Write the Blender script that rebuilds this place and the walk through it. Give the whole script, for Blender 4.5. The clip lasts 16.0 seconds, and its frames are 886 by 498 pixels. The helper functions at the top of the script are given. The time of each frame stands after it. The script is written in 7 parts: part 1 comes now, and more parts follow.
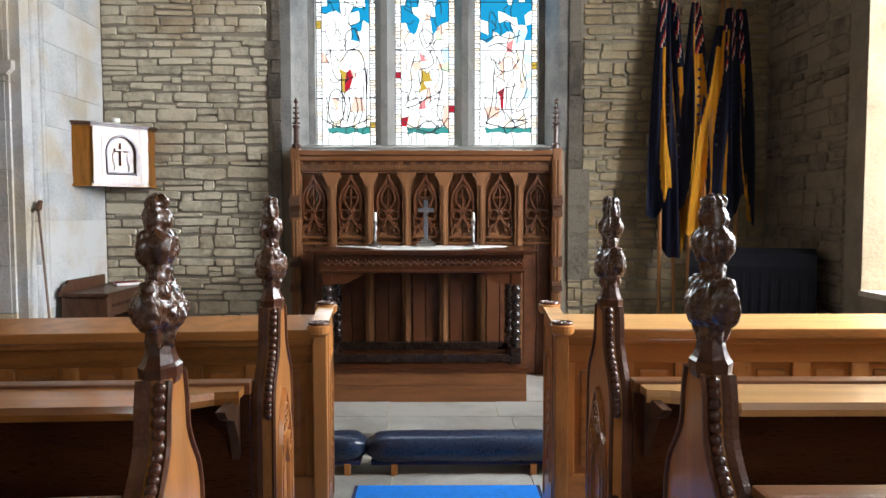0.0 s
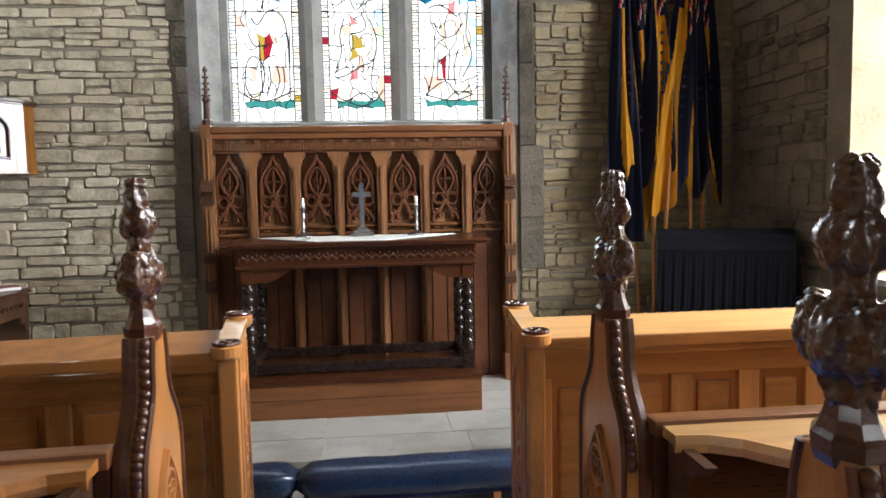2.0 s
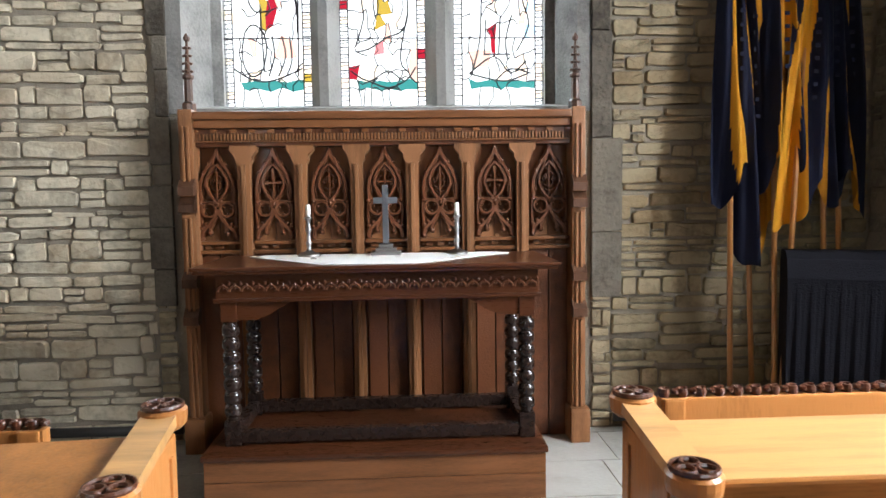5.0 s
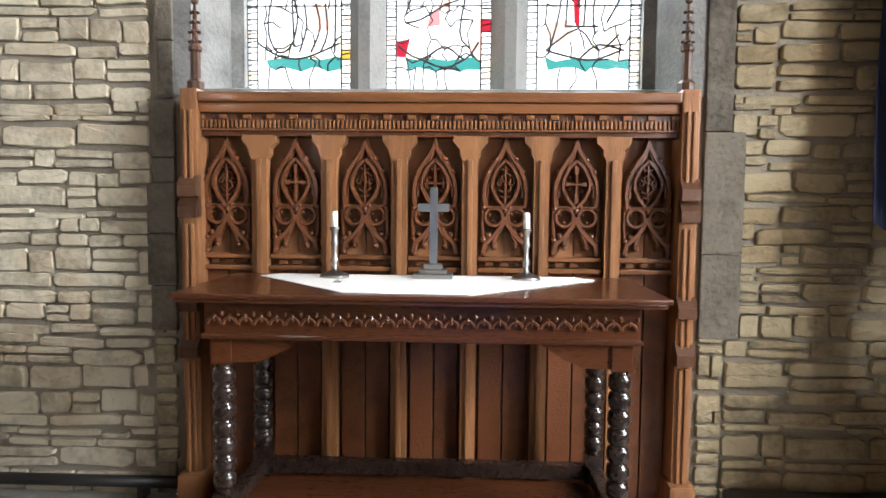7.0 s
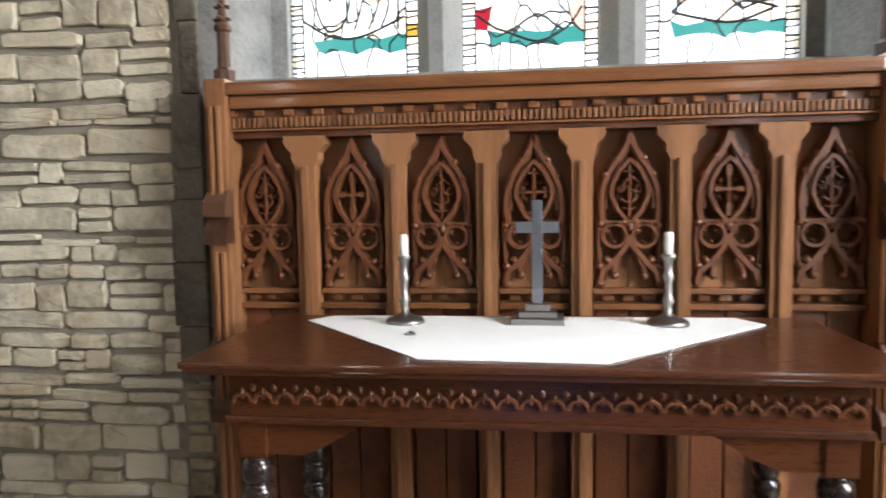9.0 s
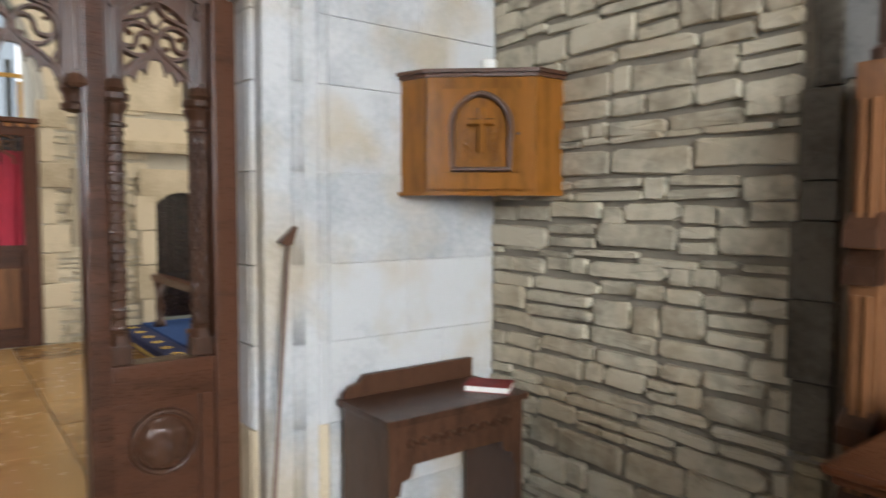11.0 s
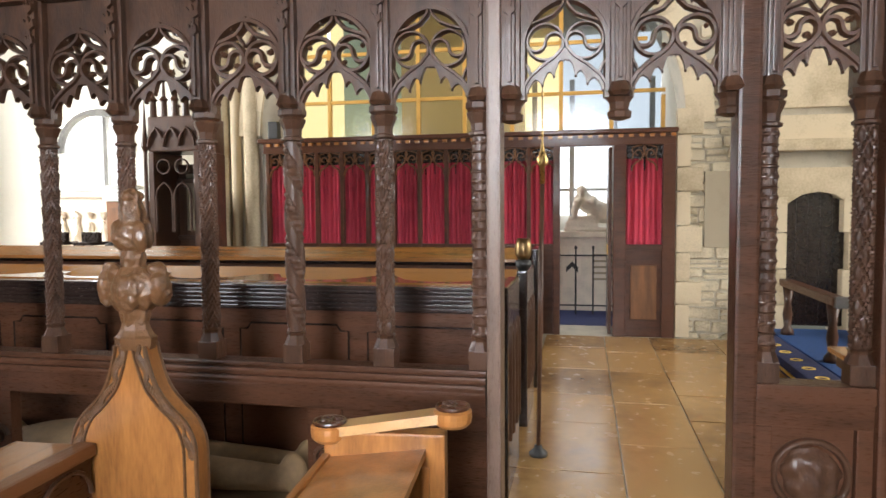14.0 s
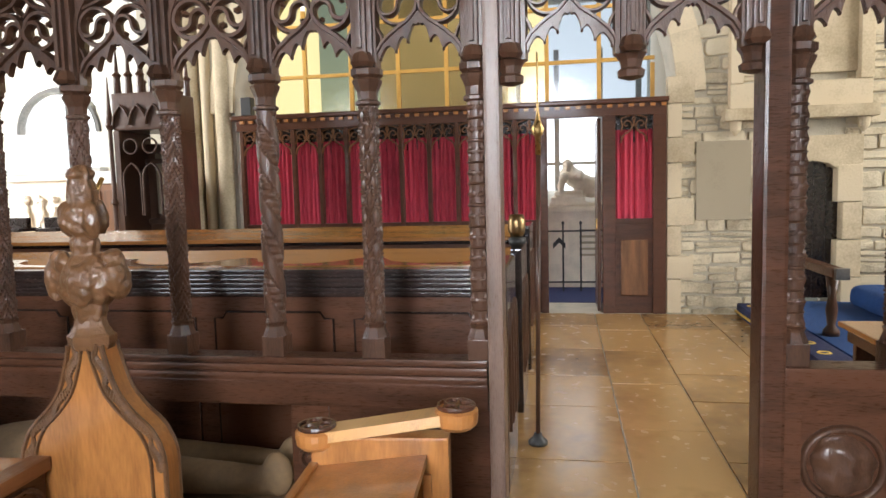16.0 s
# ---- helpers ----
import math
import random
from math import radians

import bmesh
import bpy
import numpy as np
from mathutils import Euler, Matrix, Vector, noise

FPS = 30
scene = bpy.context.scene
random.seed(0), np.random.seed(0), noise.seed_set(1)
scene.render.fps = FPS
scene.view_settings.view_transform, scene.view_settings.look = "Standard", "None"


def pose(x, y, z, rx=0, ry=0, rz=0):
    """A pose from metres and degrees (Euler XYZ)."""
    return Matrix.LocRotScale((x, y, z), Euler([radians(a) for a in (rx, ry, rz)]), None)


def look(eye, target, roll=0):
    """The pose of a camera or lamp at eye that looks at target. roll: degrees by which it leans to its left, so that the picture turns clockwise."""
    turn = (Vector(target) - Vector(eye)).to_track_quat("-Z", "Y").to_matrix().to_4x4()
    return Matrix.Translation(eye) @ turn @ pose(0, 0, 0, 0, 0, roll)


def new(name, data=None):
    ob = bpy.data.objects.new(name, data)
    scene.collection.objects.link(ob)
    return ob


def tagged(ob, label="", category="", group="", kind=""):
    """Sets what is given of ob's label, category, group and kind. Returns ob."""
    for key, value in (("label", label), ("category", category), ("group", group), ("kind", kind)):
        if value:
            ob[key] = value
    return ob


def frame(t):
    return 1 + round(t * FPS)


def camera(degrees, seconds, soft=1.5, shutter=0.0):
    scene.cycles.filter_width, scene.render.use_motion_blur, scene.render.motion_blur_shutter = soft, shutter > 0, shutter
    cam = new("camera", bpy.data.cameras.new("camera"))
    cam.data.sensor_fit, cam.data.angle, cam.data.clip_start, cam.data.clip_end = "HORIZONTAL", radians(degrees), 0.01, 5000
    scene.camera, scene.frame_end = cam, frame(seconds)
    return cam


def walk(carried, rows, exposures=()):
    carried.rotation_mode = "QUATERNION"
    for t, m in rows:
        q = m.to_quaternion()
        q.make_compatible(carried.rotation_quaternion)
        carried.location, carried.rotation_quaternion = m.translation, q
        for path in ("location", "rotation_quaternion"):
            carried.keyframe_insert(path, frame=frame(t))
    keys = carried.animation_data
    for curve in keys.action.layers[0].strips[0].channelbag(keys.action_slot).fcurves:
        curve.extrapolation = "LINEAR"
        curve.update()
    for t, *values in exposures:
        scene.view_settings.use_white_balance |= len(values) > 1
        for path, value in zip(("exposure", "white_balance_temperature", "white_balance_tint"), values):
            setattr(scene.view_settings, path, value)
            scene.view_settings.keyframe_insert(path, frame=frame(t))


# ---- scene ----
cam = camera(66.3, 16.0, 1.5, 0.4)
METRES, EYE, TILT, LEAN, TURN = 5.0, 1.62, 0.0, 0.0, -0.3
ROWS = [
    (0.0, 0.0, 0.0, 0.0, -0.0, -3.11, 0.04),
    (0.5, 0.0015, 0.0222, -0.0022, 0.54, -3.86, 0.13),
    (1.0, -0.0063, 0.0662, -0.0002, -0.8, -3.56, 0.66),
    (1.5, -0.0121, 0.1021, 0.0001, -4.08, -3.92, 1.16),
    (2.0, -0.0036, 0.1413, -0.0007, -5.39, -4.5, 1.14),
    (2.5, 0.0088, 0.1856, 0.0021, -3.32, -3.47, -0.24),
    (3.0, 0.0041, 0.2287, 0.0005, -1.07, -4.11, -0.32),
    (3.5, -0.0063, 0.2792, 0.005, -2.74, -2.84, 0.63),
    (4.0, 0.0027, 0.3146, 0.0062, -2.8, -3.8, 0.8),
    (6.5, 0.0006, 0.5242, 0.0019, 0.27, -4.37, 0.01),
    (7.0, 0.0044, 0.5702, 0.0077, 2.49, -3.89, -0.54),
    (7.5, -0.0141, 0.6179, 0.0014, 1.63, -3.98, -0.48),
    (8.0, -0.0177, 0.6595, 0.0054, -0.17, -4.33, 0.94),
]
TURNED = [
    (10.3, (-0.374, 3.882, 1.827), (-1.439, 5.569, 1.688), 0.5),
    (10.5, (-0.422, 3.908, 1.809), (-1.622, 5.503, 1.674), 0.9),
    (11.0, (-0.5, 3.977, 1.778), (-2.093, 5.181, 1.662), 0.2),
    (11.5, (-0.564, 4.029, 1.799), (-2.402, 4.815, 1.755), 1.2),
    (12.0, (-0.594, 4.08, 1.803), (-2.528, 4.586, 1.75), 0.9),
    (12.5, (-0.621, 4.079, 1.801), (-2.607, 4.297, 1.718), 0.2),
    (13.0, (-0.648, 4.024, 1.803), (-2.645, 3.954, 1.719), -0.3),
    (13.5, (-0.69, 3.953, 1.807), (-2.667, 3.67, 1.71), -0.5),
    (14.0, (-0.715, 3.908, 1.804), (-2.669, 3.498, 1.688), -0.4),
    (14.5, (-0.722, 3.863, 1.805), (-2.671, 3.429, 1.685), -0.3),
    (15.0, (-0.756, 3.8, 1.801), (-2.71, 3.386, 1.685), -0.6),
    (15.5, (-0.821, 3.773, 1.796), (-2.787, 3.443, 1.632), -0.5),
    (16.0, (-0.959, 3.805, 1.79), (-2.919, 3.453, 1.609), -1.5),
]
path = [(t, pose(0, 0, EYE, TILT, LEAN, TURN) @ pose(METRES * x, METRES * y, METRES * z, 90 + pitch, roll, yaw)) for t, x, y, z, yaw, pitch, roll in ROWS]
path += [(t, look(eye, target, roll)) for t, eye, target, roll in TURNED]
walk(cam, path, [(0.0, 0.15, 6250, 11), (2.0, 0.2, 6250, 11), (3.5, 0.15, 6050, 11), (6.5, 0.75, 6200, 11), (8.0, 0.7, 6200, 11), (10.3, 0.22, 6350, 11), (11.4, -0.05, 6150, 11), (12.2, -0.1, 6500, 11), (13.0, 0.25, 6550, 11), (14.0, 0.35, 6200, 11), (16.0, 0.35, 6100, 11)])

# ---- light ----
world = bpy.data.worlds.new("sky")
scene.world = world
world.use_nodes = True
wn = world.node_tree
sky = wn.nodes.new("ShaderNodeTexSky")
sky.sky_type, sky.sun_disc, sky.sun_elevation, sky.sun_rotation = "NISHITA", False, radians(40), radians(150)
wn.links.new(sky.outputs[0], wn.nodes["Background"].inputs[0])
wn.nodes["Background"].inputs[1].default_value = 0.15


def area(name, m, sx, sy, power, colour=(1, 1, 1)):
    la = bpy.data.lights.new(name, "AREA")
    la.shape, la.size, la.size_y, la.energy, la.color = "RECTANGLE", sx, sy, power, colour
    ob = new(name, la)
    ob.matrix_world = m
    return ob


# ---- sizes ----
EAST, NORTH, SOUTH, WEST, TOP = 6.2, -3.04, 2.98, -4.0, 5.2
STEP = 0.15
XS = -3.345          # screen between chapel and chancel
XF, ZC = -8.2, 0.44  # far side of the chancel, its floor
STEP_Y = 4.45        # edge of the sanctuary step


# daylight at the windows; south_west, chancel_east and nave are unseen sources added as fill
area("daylight_east", look((-0.17, EAST + 1.3, 3.6), (-0.17, 0, 2.6)), 3.2, 3.6, 420, (0.9, 0.96, 1))
area("daylight_south", look((SOUTH + 1.7, 3.0, 3.3), (1.2, 2.65, 0.9)), 2.6, 3.0, 1250, (0.95, 0.98, 1))
area("fill_south_west", look((SOUTH + 0.66, -2.0, 3.2), (-1.0, 4.0, 1.8)), 1.9, 2.1, 110, (0.94, 0.98, 1))
area("fill_chancel_east", look((-5.6, 10.6, 3.6), (-5.6, 3, 0.8)), 3.8, 3.8, 440, (1, 0.94, 0.83))
area("daylight_north_chapel", look((XF - 2.6, 3.4, 4.6), (XF - 1.2, 3.4, 1.0)), 3.6, 2.0, 45, (1, 0.96, 0.86))
area("daylight_north_west", look((XF - 1.2, -2.1, 2.9), (-5, 0, 1.2)), 2.4, 2.2, 400, (0.97, 0.99, 1))
area("fill_nave", look((-4.4, WEST - 1.6, 3.4), (-7.4, -1.2, 1.6)), 3.0, 3.0, 640, (1, 0.97, 0.92))

# ---- materials ----
def mat(name, col, rough=0.6, var=0.25, scale=6.0, bump=0.2, bscale=60.0, stretch=(1, 1, 1), metal=0.0, col2=None, coat=0.0, island=False, spec=0.5, stain=None, coat_rough=0.1):
    m = bpy.data.materials.new(name)
    m.use_nodes = True
    n, l = m.node_tree.nodes, m.node_tree.links
    b = n["Principled BSDF"]
    tc = n.new("ShaderNodeNewGeometry")
    shift = n.new("ShaderNodeVectorMath")
    shift.operation = "MULTIPLY_ADD"
    shift.inputs[1].default_value = (7, 5, 9)
    mp = n.new("ShaderNodeMapping")
    mp.inputs["Scale"].default_value = stretch
    info = n.new("ShaderNodeObjectInfo")
    l.new(info.outputs["Random"], shift.inputs[0])
    l.new(tc.outputs["Position"], shift.inputs[2])
    l.new(shift.outputs[0], mp.inputs[0])
    big, fine = n.new("ShaderNodeTexNoise"), n.new("ShaderNodeTexNoise")
    for t, s, d in ((big, scale, 4), (fine, bscale, 6)):
        t.inputs["Scale"].default_value, t.inputs["Detail"].default_value = s, d
        l.new(mp.outputs[0], t.inputs[0])
    add = n.new("ShaderNodeMath")
    add.operation = "MULTIPLY_ADD"
    l.new(fine.outputs[0], add.inputs[0])
    add.inputs[1].default_value = 0.5
    l.new(big.outputs[0], add.inputs[2])
    add2 = n.new("ShaderNodeMath")
    add2.operation = "MULTIPLY_ADD"
    l.new(tc.outputs["Random Per Island"] if island else info.outputs["Random"], add2.inputs[0])
    add2.inputs[1].default_value = 0.35
    l.new(add.outputs[0], add2.inputs[2])
    ramp = n.new("ShaderNodeValToRGB")
    c2 = col2 or tuple(min(1, c * (1 + var)) for c in col)
    c1 = tuple(c * (1 - var) for c in col)
    ramp.color_ramp.elements[0].position, ramp.color_ramp.elements[1].position = 0.55, 1.0
    ramp.color_ramp.elements[0].color, ramp.color_ramp.elements[1].color = (*c1, 1), (*c2, 1)
    l.new(add2.outputs[0], ramp.inputs[0])
    colour = ramp.outputs[0]
    if stain:
        tint, size, amount = stain
        patch, edge, mix = n.new("ShaderNodeTexNoise"), n.new("ShaderNodeMapRange"), n.new("ShaderNodeMix")
        patch.inputs["Scale"].default_value, patch.inputs["Detail"].default_value = size, 5
        edge.inputs["From Min"].default_value, edge.inputs["From Max"].default_value, edge.inputs["To Max"].default_value = 0.47, 0.66, amount
        mix.data_type = "RGBA"
        l.new(tc.outputs["Position"], patch.inputs[0])
        l.new(patch.outputs[0], edge.inputs[0])
        l.new(edge.outputs[0], mix.inputs[0])
        l.new(colour, mix.inputs[6])
        mix.inputs[7].default_value = (*tint, 1)
        colour = mix.outputs[2]
    l.new(colour, b.inputs["Base Color"])
    b.inputs["Metallic"].default_value = metal
    rr = n.new("ShaderNodeMapRange")
    rr.inputs["To Min"].default_value, rr.inputs["To Max"].default_value = max(0.03, rough - 0.12), min(1, rough + 0.12)
    l.new(fine.outputs[0], rr.inputs[0])
    l.new(rr.outputs[0], b.inputs["Roughness"])
    b.inputs["Coat Weight"].default_value = coat
    b.inputs["Coat Roughness"].default_value = coat_rough
    b.inputs["Specular IOR Level"].default_value = spec
    bp = n.new("ShaderNodeBump")
    bp.inputs["Strength"].default_value, bp.inputs["Distance"].default_value = bump, 0.01
    l.new(fine.outputs[0], bp.inputs["Height"])
    l.new(bp.outputs[0], b.inputs["Normal"])
    return m


OAK = mat("oak", (0.32, 0.13, 0.036), 0.34, 0.35, 3, 0.1, 30, (4, 4, 0.7), coat=0.35, spec=0.25)
OAKH = mat("oak_along_x", (0.27, 0.105, 0.026), 0.32, 0.35, 3, 0.08, 30, (0.6, 7, 6), coat=0.45, spec=0.25)
OAKD = mat("dark_oak", (0.056, 0.026, 0.0145), 0.34, 0.5, 6, 0.3, 45, (3, 3, 0.8), coat=0.16, spec=0.25)
OAKDY = mat("dark_oak_along_y", (0.062, 0.0255, 0.0135), 0.3, 0.45, 4, 0.2, 40, (5, 0.7, 5), coat=0.14, spec=0.15)
OAKR = mat("reredos_oak", (0.17, 0.076, 0.032), 0.42, 0.4, 4, 0.15, 40, (5, 5, 0.7), coat=0.06, spec=0.2)
OAKRH = mat("reredos_oak_along_x", (0.14, 0.055, 0.02), 0.36, 0.35, 4, 0.15, 40, (0.7, 6, 6), coat=0.2, spec=0.25)
# paler, glossier oak: window light on the desk tops is put into its colour
DESKTOP = mat("sunlit_tone_desk_oak", (0.46, 0.25, 0.09), 0.38, 0.3, 3, 0.06, 30, (0.6, 7, 6), coat=1.0, spec=0.5, coat_rough=0.24)
HONEY = mat("varnished_honey_oak", (0.17, 0.066, 0.011), 0.16, 0.45, 7, 0.08, 30, (4, 4, 0.7), coat=0.28, spec=0.2)
TABLEW = mat("polished_table_oak", (0.045, 0.014, 0.005), 0.3, 0.35, 4, 0.1, 40, (0.7, 6, 6), coat=0.4, spec=0.25)
CARVED = mat("carved_oak", (0.08, 0.027, 0.01), 0.42, 0.4, 12, 0.35, 90, coat=0.12, spec=0.3)
POPPY = mat("carved_polished_oak", (0.055, 0.017, 0.007), 0.33, 0.4, 14, 0.3, 90, coat=0.42, spec=0.3)
POPPYB = mat("carved_brown_oak", (0.052, 0.02, 0.008), 0.28, 0.4, 14, 0.35, 90, coat=0.7, spec=0.4)
# lighter copy of POPPYB: light falling on the far bench ends is in its colour
POPPYL = mat("lit_carved_oak", (0.11, 0.052, 0.022), 0.34, 0.45, 14, 0.4, 90, coat=0.35, spec=0.35)
AGED = mat("aged_brass", (0.24, 0.16, 0.075), 0.38, 0.25, 10, 0.1, 60, metal=1.0)
BLACKW = mat("blackened_oak", (0.014, 0.008, 0.006), 0.28, 0.3, 4, 0.2, 40, coat=0.4, spec=0.3)
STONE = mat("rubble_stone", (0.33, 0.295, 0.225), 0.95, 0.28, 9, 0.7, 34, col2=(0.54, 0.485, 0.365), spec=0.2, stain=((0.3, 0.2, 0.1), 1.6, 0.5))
# darker copy of STONE: the east wall's dimmer south end is put into its colour
STONES = mat("rubble_stone_joined_dim", (0.21, 0.175, 0.115), 0.95, 0.28, 9, 0.7, 34, col2=(0.37, 0.31, 0.2), island=True, spec=0.2, stain=((0.2, 0.13, 0.06), 1.6, 0.5))
# darker rubble tone, used on the south wall
DARKST = mat("dark_rubble_stone", (0.09, 0.078, 0.06), 0.9, 0.35, 7, 0.6, 45, col2=(0.22, 0.19, 0.145), island=True)
CREAMST = mat("cream_rubble_stone", (0.38, 0.31, 0.2), 0.9, 0.3, 6, 0.6, 45, col2=(0.6, 0.52, 0.37), island=True)
MORTAR = mat("mortar", (0.2, 0.175, 0.135), 0.95, 0.25, 6, 0.6, 70)
MORTARL = mat("pale_mortar", (0.4, 0.36, 0.28), 0.95, 0.2, 6, 0.6, 70)
ASHLAR = mat("limewashed_ashlar", (0.38, 0.4, 0.41), 0.85, 0.12, 3.0, 0.45, 40, col2=(0.56, 0.56, 0.55), stain=((0.46, 0.36, 0.21), 2.3, 0.6))
ASHLARY = mat("yellowed_ashlar", (0.42, 0.33, 0.2), 0.85, 0.2, 3.0, 0.3, 45, col2=(0.6, 0.5, 0.34))
QUOIN = mat("worn_brown_dressed_stone", (0.075, 0.064, 0.05), 0.95, 0.35, 5, 1.0, 35, col2=(0.16, 0.14, 0.11), spec=0.2)
DRESSED = mat("grey_dressed_stone", (0.12, 0.117, 0.11), 0.85, 0.3, 5, 0.45, 50, col2=(0.21, 0.205, 0.19))
# tones for the unseen ceiling and walls, kept dark to cut bounced light
ROOFW = mat("dark_unseen_boards", (0.12, 0.085, 0.05), 0.8, 0.3, 3, 0.2, 30, (6, 0.6, 6))
NAVEST = mat("dark_unseen_stone", (0.24, 0.21, 0.16), 0.9, 0.3, 3, 0.4, 30)
BLUECL = mat("dull_blue_carpet", (0.012, 0.05, 0.17), 0.95, 0.2, 20, 0.6, 250)
PLASTER = mat("plaster", (0.72, 0.68, 0.58), 0.9, 0.06, 2, 0.1, 40)
FLAG = mat("flagstone", (0.24, 0.232, 0.205), 0.45, 0.25, 3, 0.3, 40, col2=(0.36, 0.35, 0.315), stain=((0.2, 0.18, 0.14), 3.0, 0.5))
FLAGC = mat("worn_chancel_flagstone", (0.27, 0.14, 0.045), 0.24, 0.3, 2.5, 0.12, 11, col2=(0.44, 0.26, 0.095))
LINEN = mat("white_linen", (0.8, 0.79, 0.76), 0.8, 0.03, 8, 0.2, 200)
RED = mat("red_curtain", (0.5, 0.05, 0.085), 0.85, 0.25, 5, 0.2, 150)
NAVY = mat("navy_vinyl", (0.012, 0.02, 0.04), 0.3, 0.3, 5, 0.15, 90)
CARPET = mat("blue_carpet", (0.003, 0.16, 0.58), 0.95, 0.2, 20, 0.6, 250)
KNEEL = mat("navy_kneeler_cloth", (0.012, 0.018, 0.07), 0.9, 0.3, 20, 0.5, 250)
GOLDC = mat("gold_thread", (0.62, 0.42, 0.08), 0.7, 0.2, 20, 0.3, 200)
PEWTER = mat("pewter", (0.26, 0.25, 0.24), 0.38, 0.2, 10, 0.05, 60, metal=1.0)
SILVER = mat("silvered_metal", (0.3, 0.33, 0.37), 0.35, 0.12, 10, 0.05, 60, metal=1.0)
BRASS = mat("brass", (0.5, 0.33, 0.12), 0.3, 0.15, 10, 0.05, 60, metal=1.0)
IRON = mat("black_iron", (0.015, 0.014, 0.013), 0.5, 0.2, 10, 0.1, 60)
WAX = mat("candle_wax", (0.82, 0.8, 0.74), 0.5, 0.03, 8, 0.03, 60)
REDBOOK = mat("red_cloth_cover", (0.22, 0.02, 0.02), 0.6, 0.2, 10, 0.2, 150)
PAPER = mat("paper", (0.8, 0.78, 0.72), 0.8, 0.04, 40, 0.1, 200)
BLACKCL = mat("black_cloth", (0.006, 0.006, 0.008), 0.9, 0.3, 10, 0.4, 120, spec=0.05)
FLAGNAVY = mat("navy_flag_silk", (0.005, 0.007, 0.02), 0.7, 0.3, 8, 0.2, 150, spec=0.15)
FLAGGOLD = mat("gold_flag_silk", (0.42, 0.19, 0.012), 0.7, 0.25, 8, 0.2, 150, spec=0.15)
FLAGRED = mat("red_flag_silk", (0.4, 0.03, 0.03), 0.7, 0.25, 8, 0.2, 150, spec=0.15)
FLAGWHITE = mat("white_flag_silk", (0.6, 0.55, 0.48), 0.7, 0.15, 8, 0.2, 150)
POLEW = mat("varnished_ash", (0.36, 0.16, 0.05), 0.35, 0.2, 8, 0.1, 50, (6, 6, 0.6), coat=0.3)
PALEW = mat("pale_grey_oak", (0.15, 0.095, 0.07), 0.3, 0.3, 5, 0.15, 60, (6, 6, 0.6))
OCHRE = mat("ochre_painted_wood", (0.55, 0.3, 0.05), 0.5, 0.15, 6, 0.1, 50)
MARBLE = mat("cream_alabaster", (0.68, 0.6, 0.48), 0.5, 0.12, 6, 0.15, 40)
EFFIGY = mat("tan_stone", (0.19, 0.12, 0.058), 0.8, 0.25, 6, 0.3, 40)
SLATE = mat("grey_slate", (0.3, 0.25, 0.17), 0.6, 0.15, 5, 0.1, 60)
LEAD = mat("lead_came", (0.03, 0.03, 0.03), 0.6, 0.2, 20, 0.1, 100)


def glass(name, col, gloss=0.04):
    m = bpy.data.materials.new(name)
    m.use_nodes = True
    n, l = m.node_tree.nodes, m.node_tree.links
    n.remove(n["Principled BSDF"])
    tr, gl, mx = n.new("ShaderNodeBsdfTransparent"), n.new("ShaderNodeBsdfGlossy"), n.new("ShaderNodeMixShader")
    tr.inputs[0].default_value = (*col, 1)
    gl.inputs["Roughness"].default_value = 0.15
    mx.inputs[0].default_value = gloss
    l.new(tr.outputs[0], mx.inputs[1])
    l.new(gl.outputs[0], mx.inputs[2])
    l.new(mx.outputs[0], n["Material Output"].inputs[0])
    return m


G_CLEAR = glass("clear_glass", (0.93, 0.93, 0.9))
G_TINT = glass("pale_amber_glass", (0.9, 0.8, 0.62))
G_BLUE = glass("blue_glass", (0.01, 0.2, 0.36))
G_TEAL = glass("teal_glass", (0.04, 0.2, 0.18))
G_LEAF = glass("pale_green_glass", (0.5, 0.66, 0.4))
G_SKY = glass("pale_blue_glass", (0.45, 0.66, 0.78))
G_ROSE = glass("rose_glass", (0.66, 0.2, 0.2))
G_RED = glass("red_glass", (0.3, 0.012, 0.025))
G_YEL = glass("yellow_glass", (0.38, 0.26, 0.04))
G_PINK = glass("flesh_glass", (0.75, 0.45, 0.35))
GLOW = bpy.data.materials.new("white_sky")
GLOW.use_nodes = True
GLOW.node_tree.nodes.remove(GLOW.node_tree.nodes["Principled BSDF"])
_e = GLOW.node_tree.nodes.new("ShaderNodeEmission")
_e.inputs[0].default_value, _e.inputs[1].default_value = (0.97, 0.99, 1, 1), 1.9
GLOW.node_tree.links.new(_e.outputs[0], GLOW.node_tree.nodes["Material Output"].inputs[0])
G_CREAM = glass("cream_glass", (0.74, 0.66, 0.45), 0.06)
G_HAZE = glass("hazy_glass", (0.55, 0.58, 0.6), 0.06)

# ---- mesh helpers ----
def box(bm, x0, x1, y0, y1, z0, z1, bev=0.0):
    c = [bm.verts.new((x, y, z)) for z in (z0, z1) for y in (y0, y1) for x in (x0, x1)]
    fs = [bm.faces.new([c[i] for i in q]) for q in ((0, 2, 3, 1), (4, 5, 7, 6), (0, 1, 5, 4), (2, 6, 7, 3), (0, 4, 6, 2), (1, 3, 7, 5))]
    if bev:
        es = list({e for f in fs for e in f.edges})
        bmesh.ops.bevel(bm, geom=es, offset=bev, segments=2, affect="EDGES", profile=0.7)
    return c


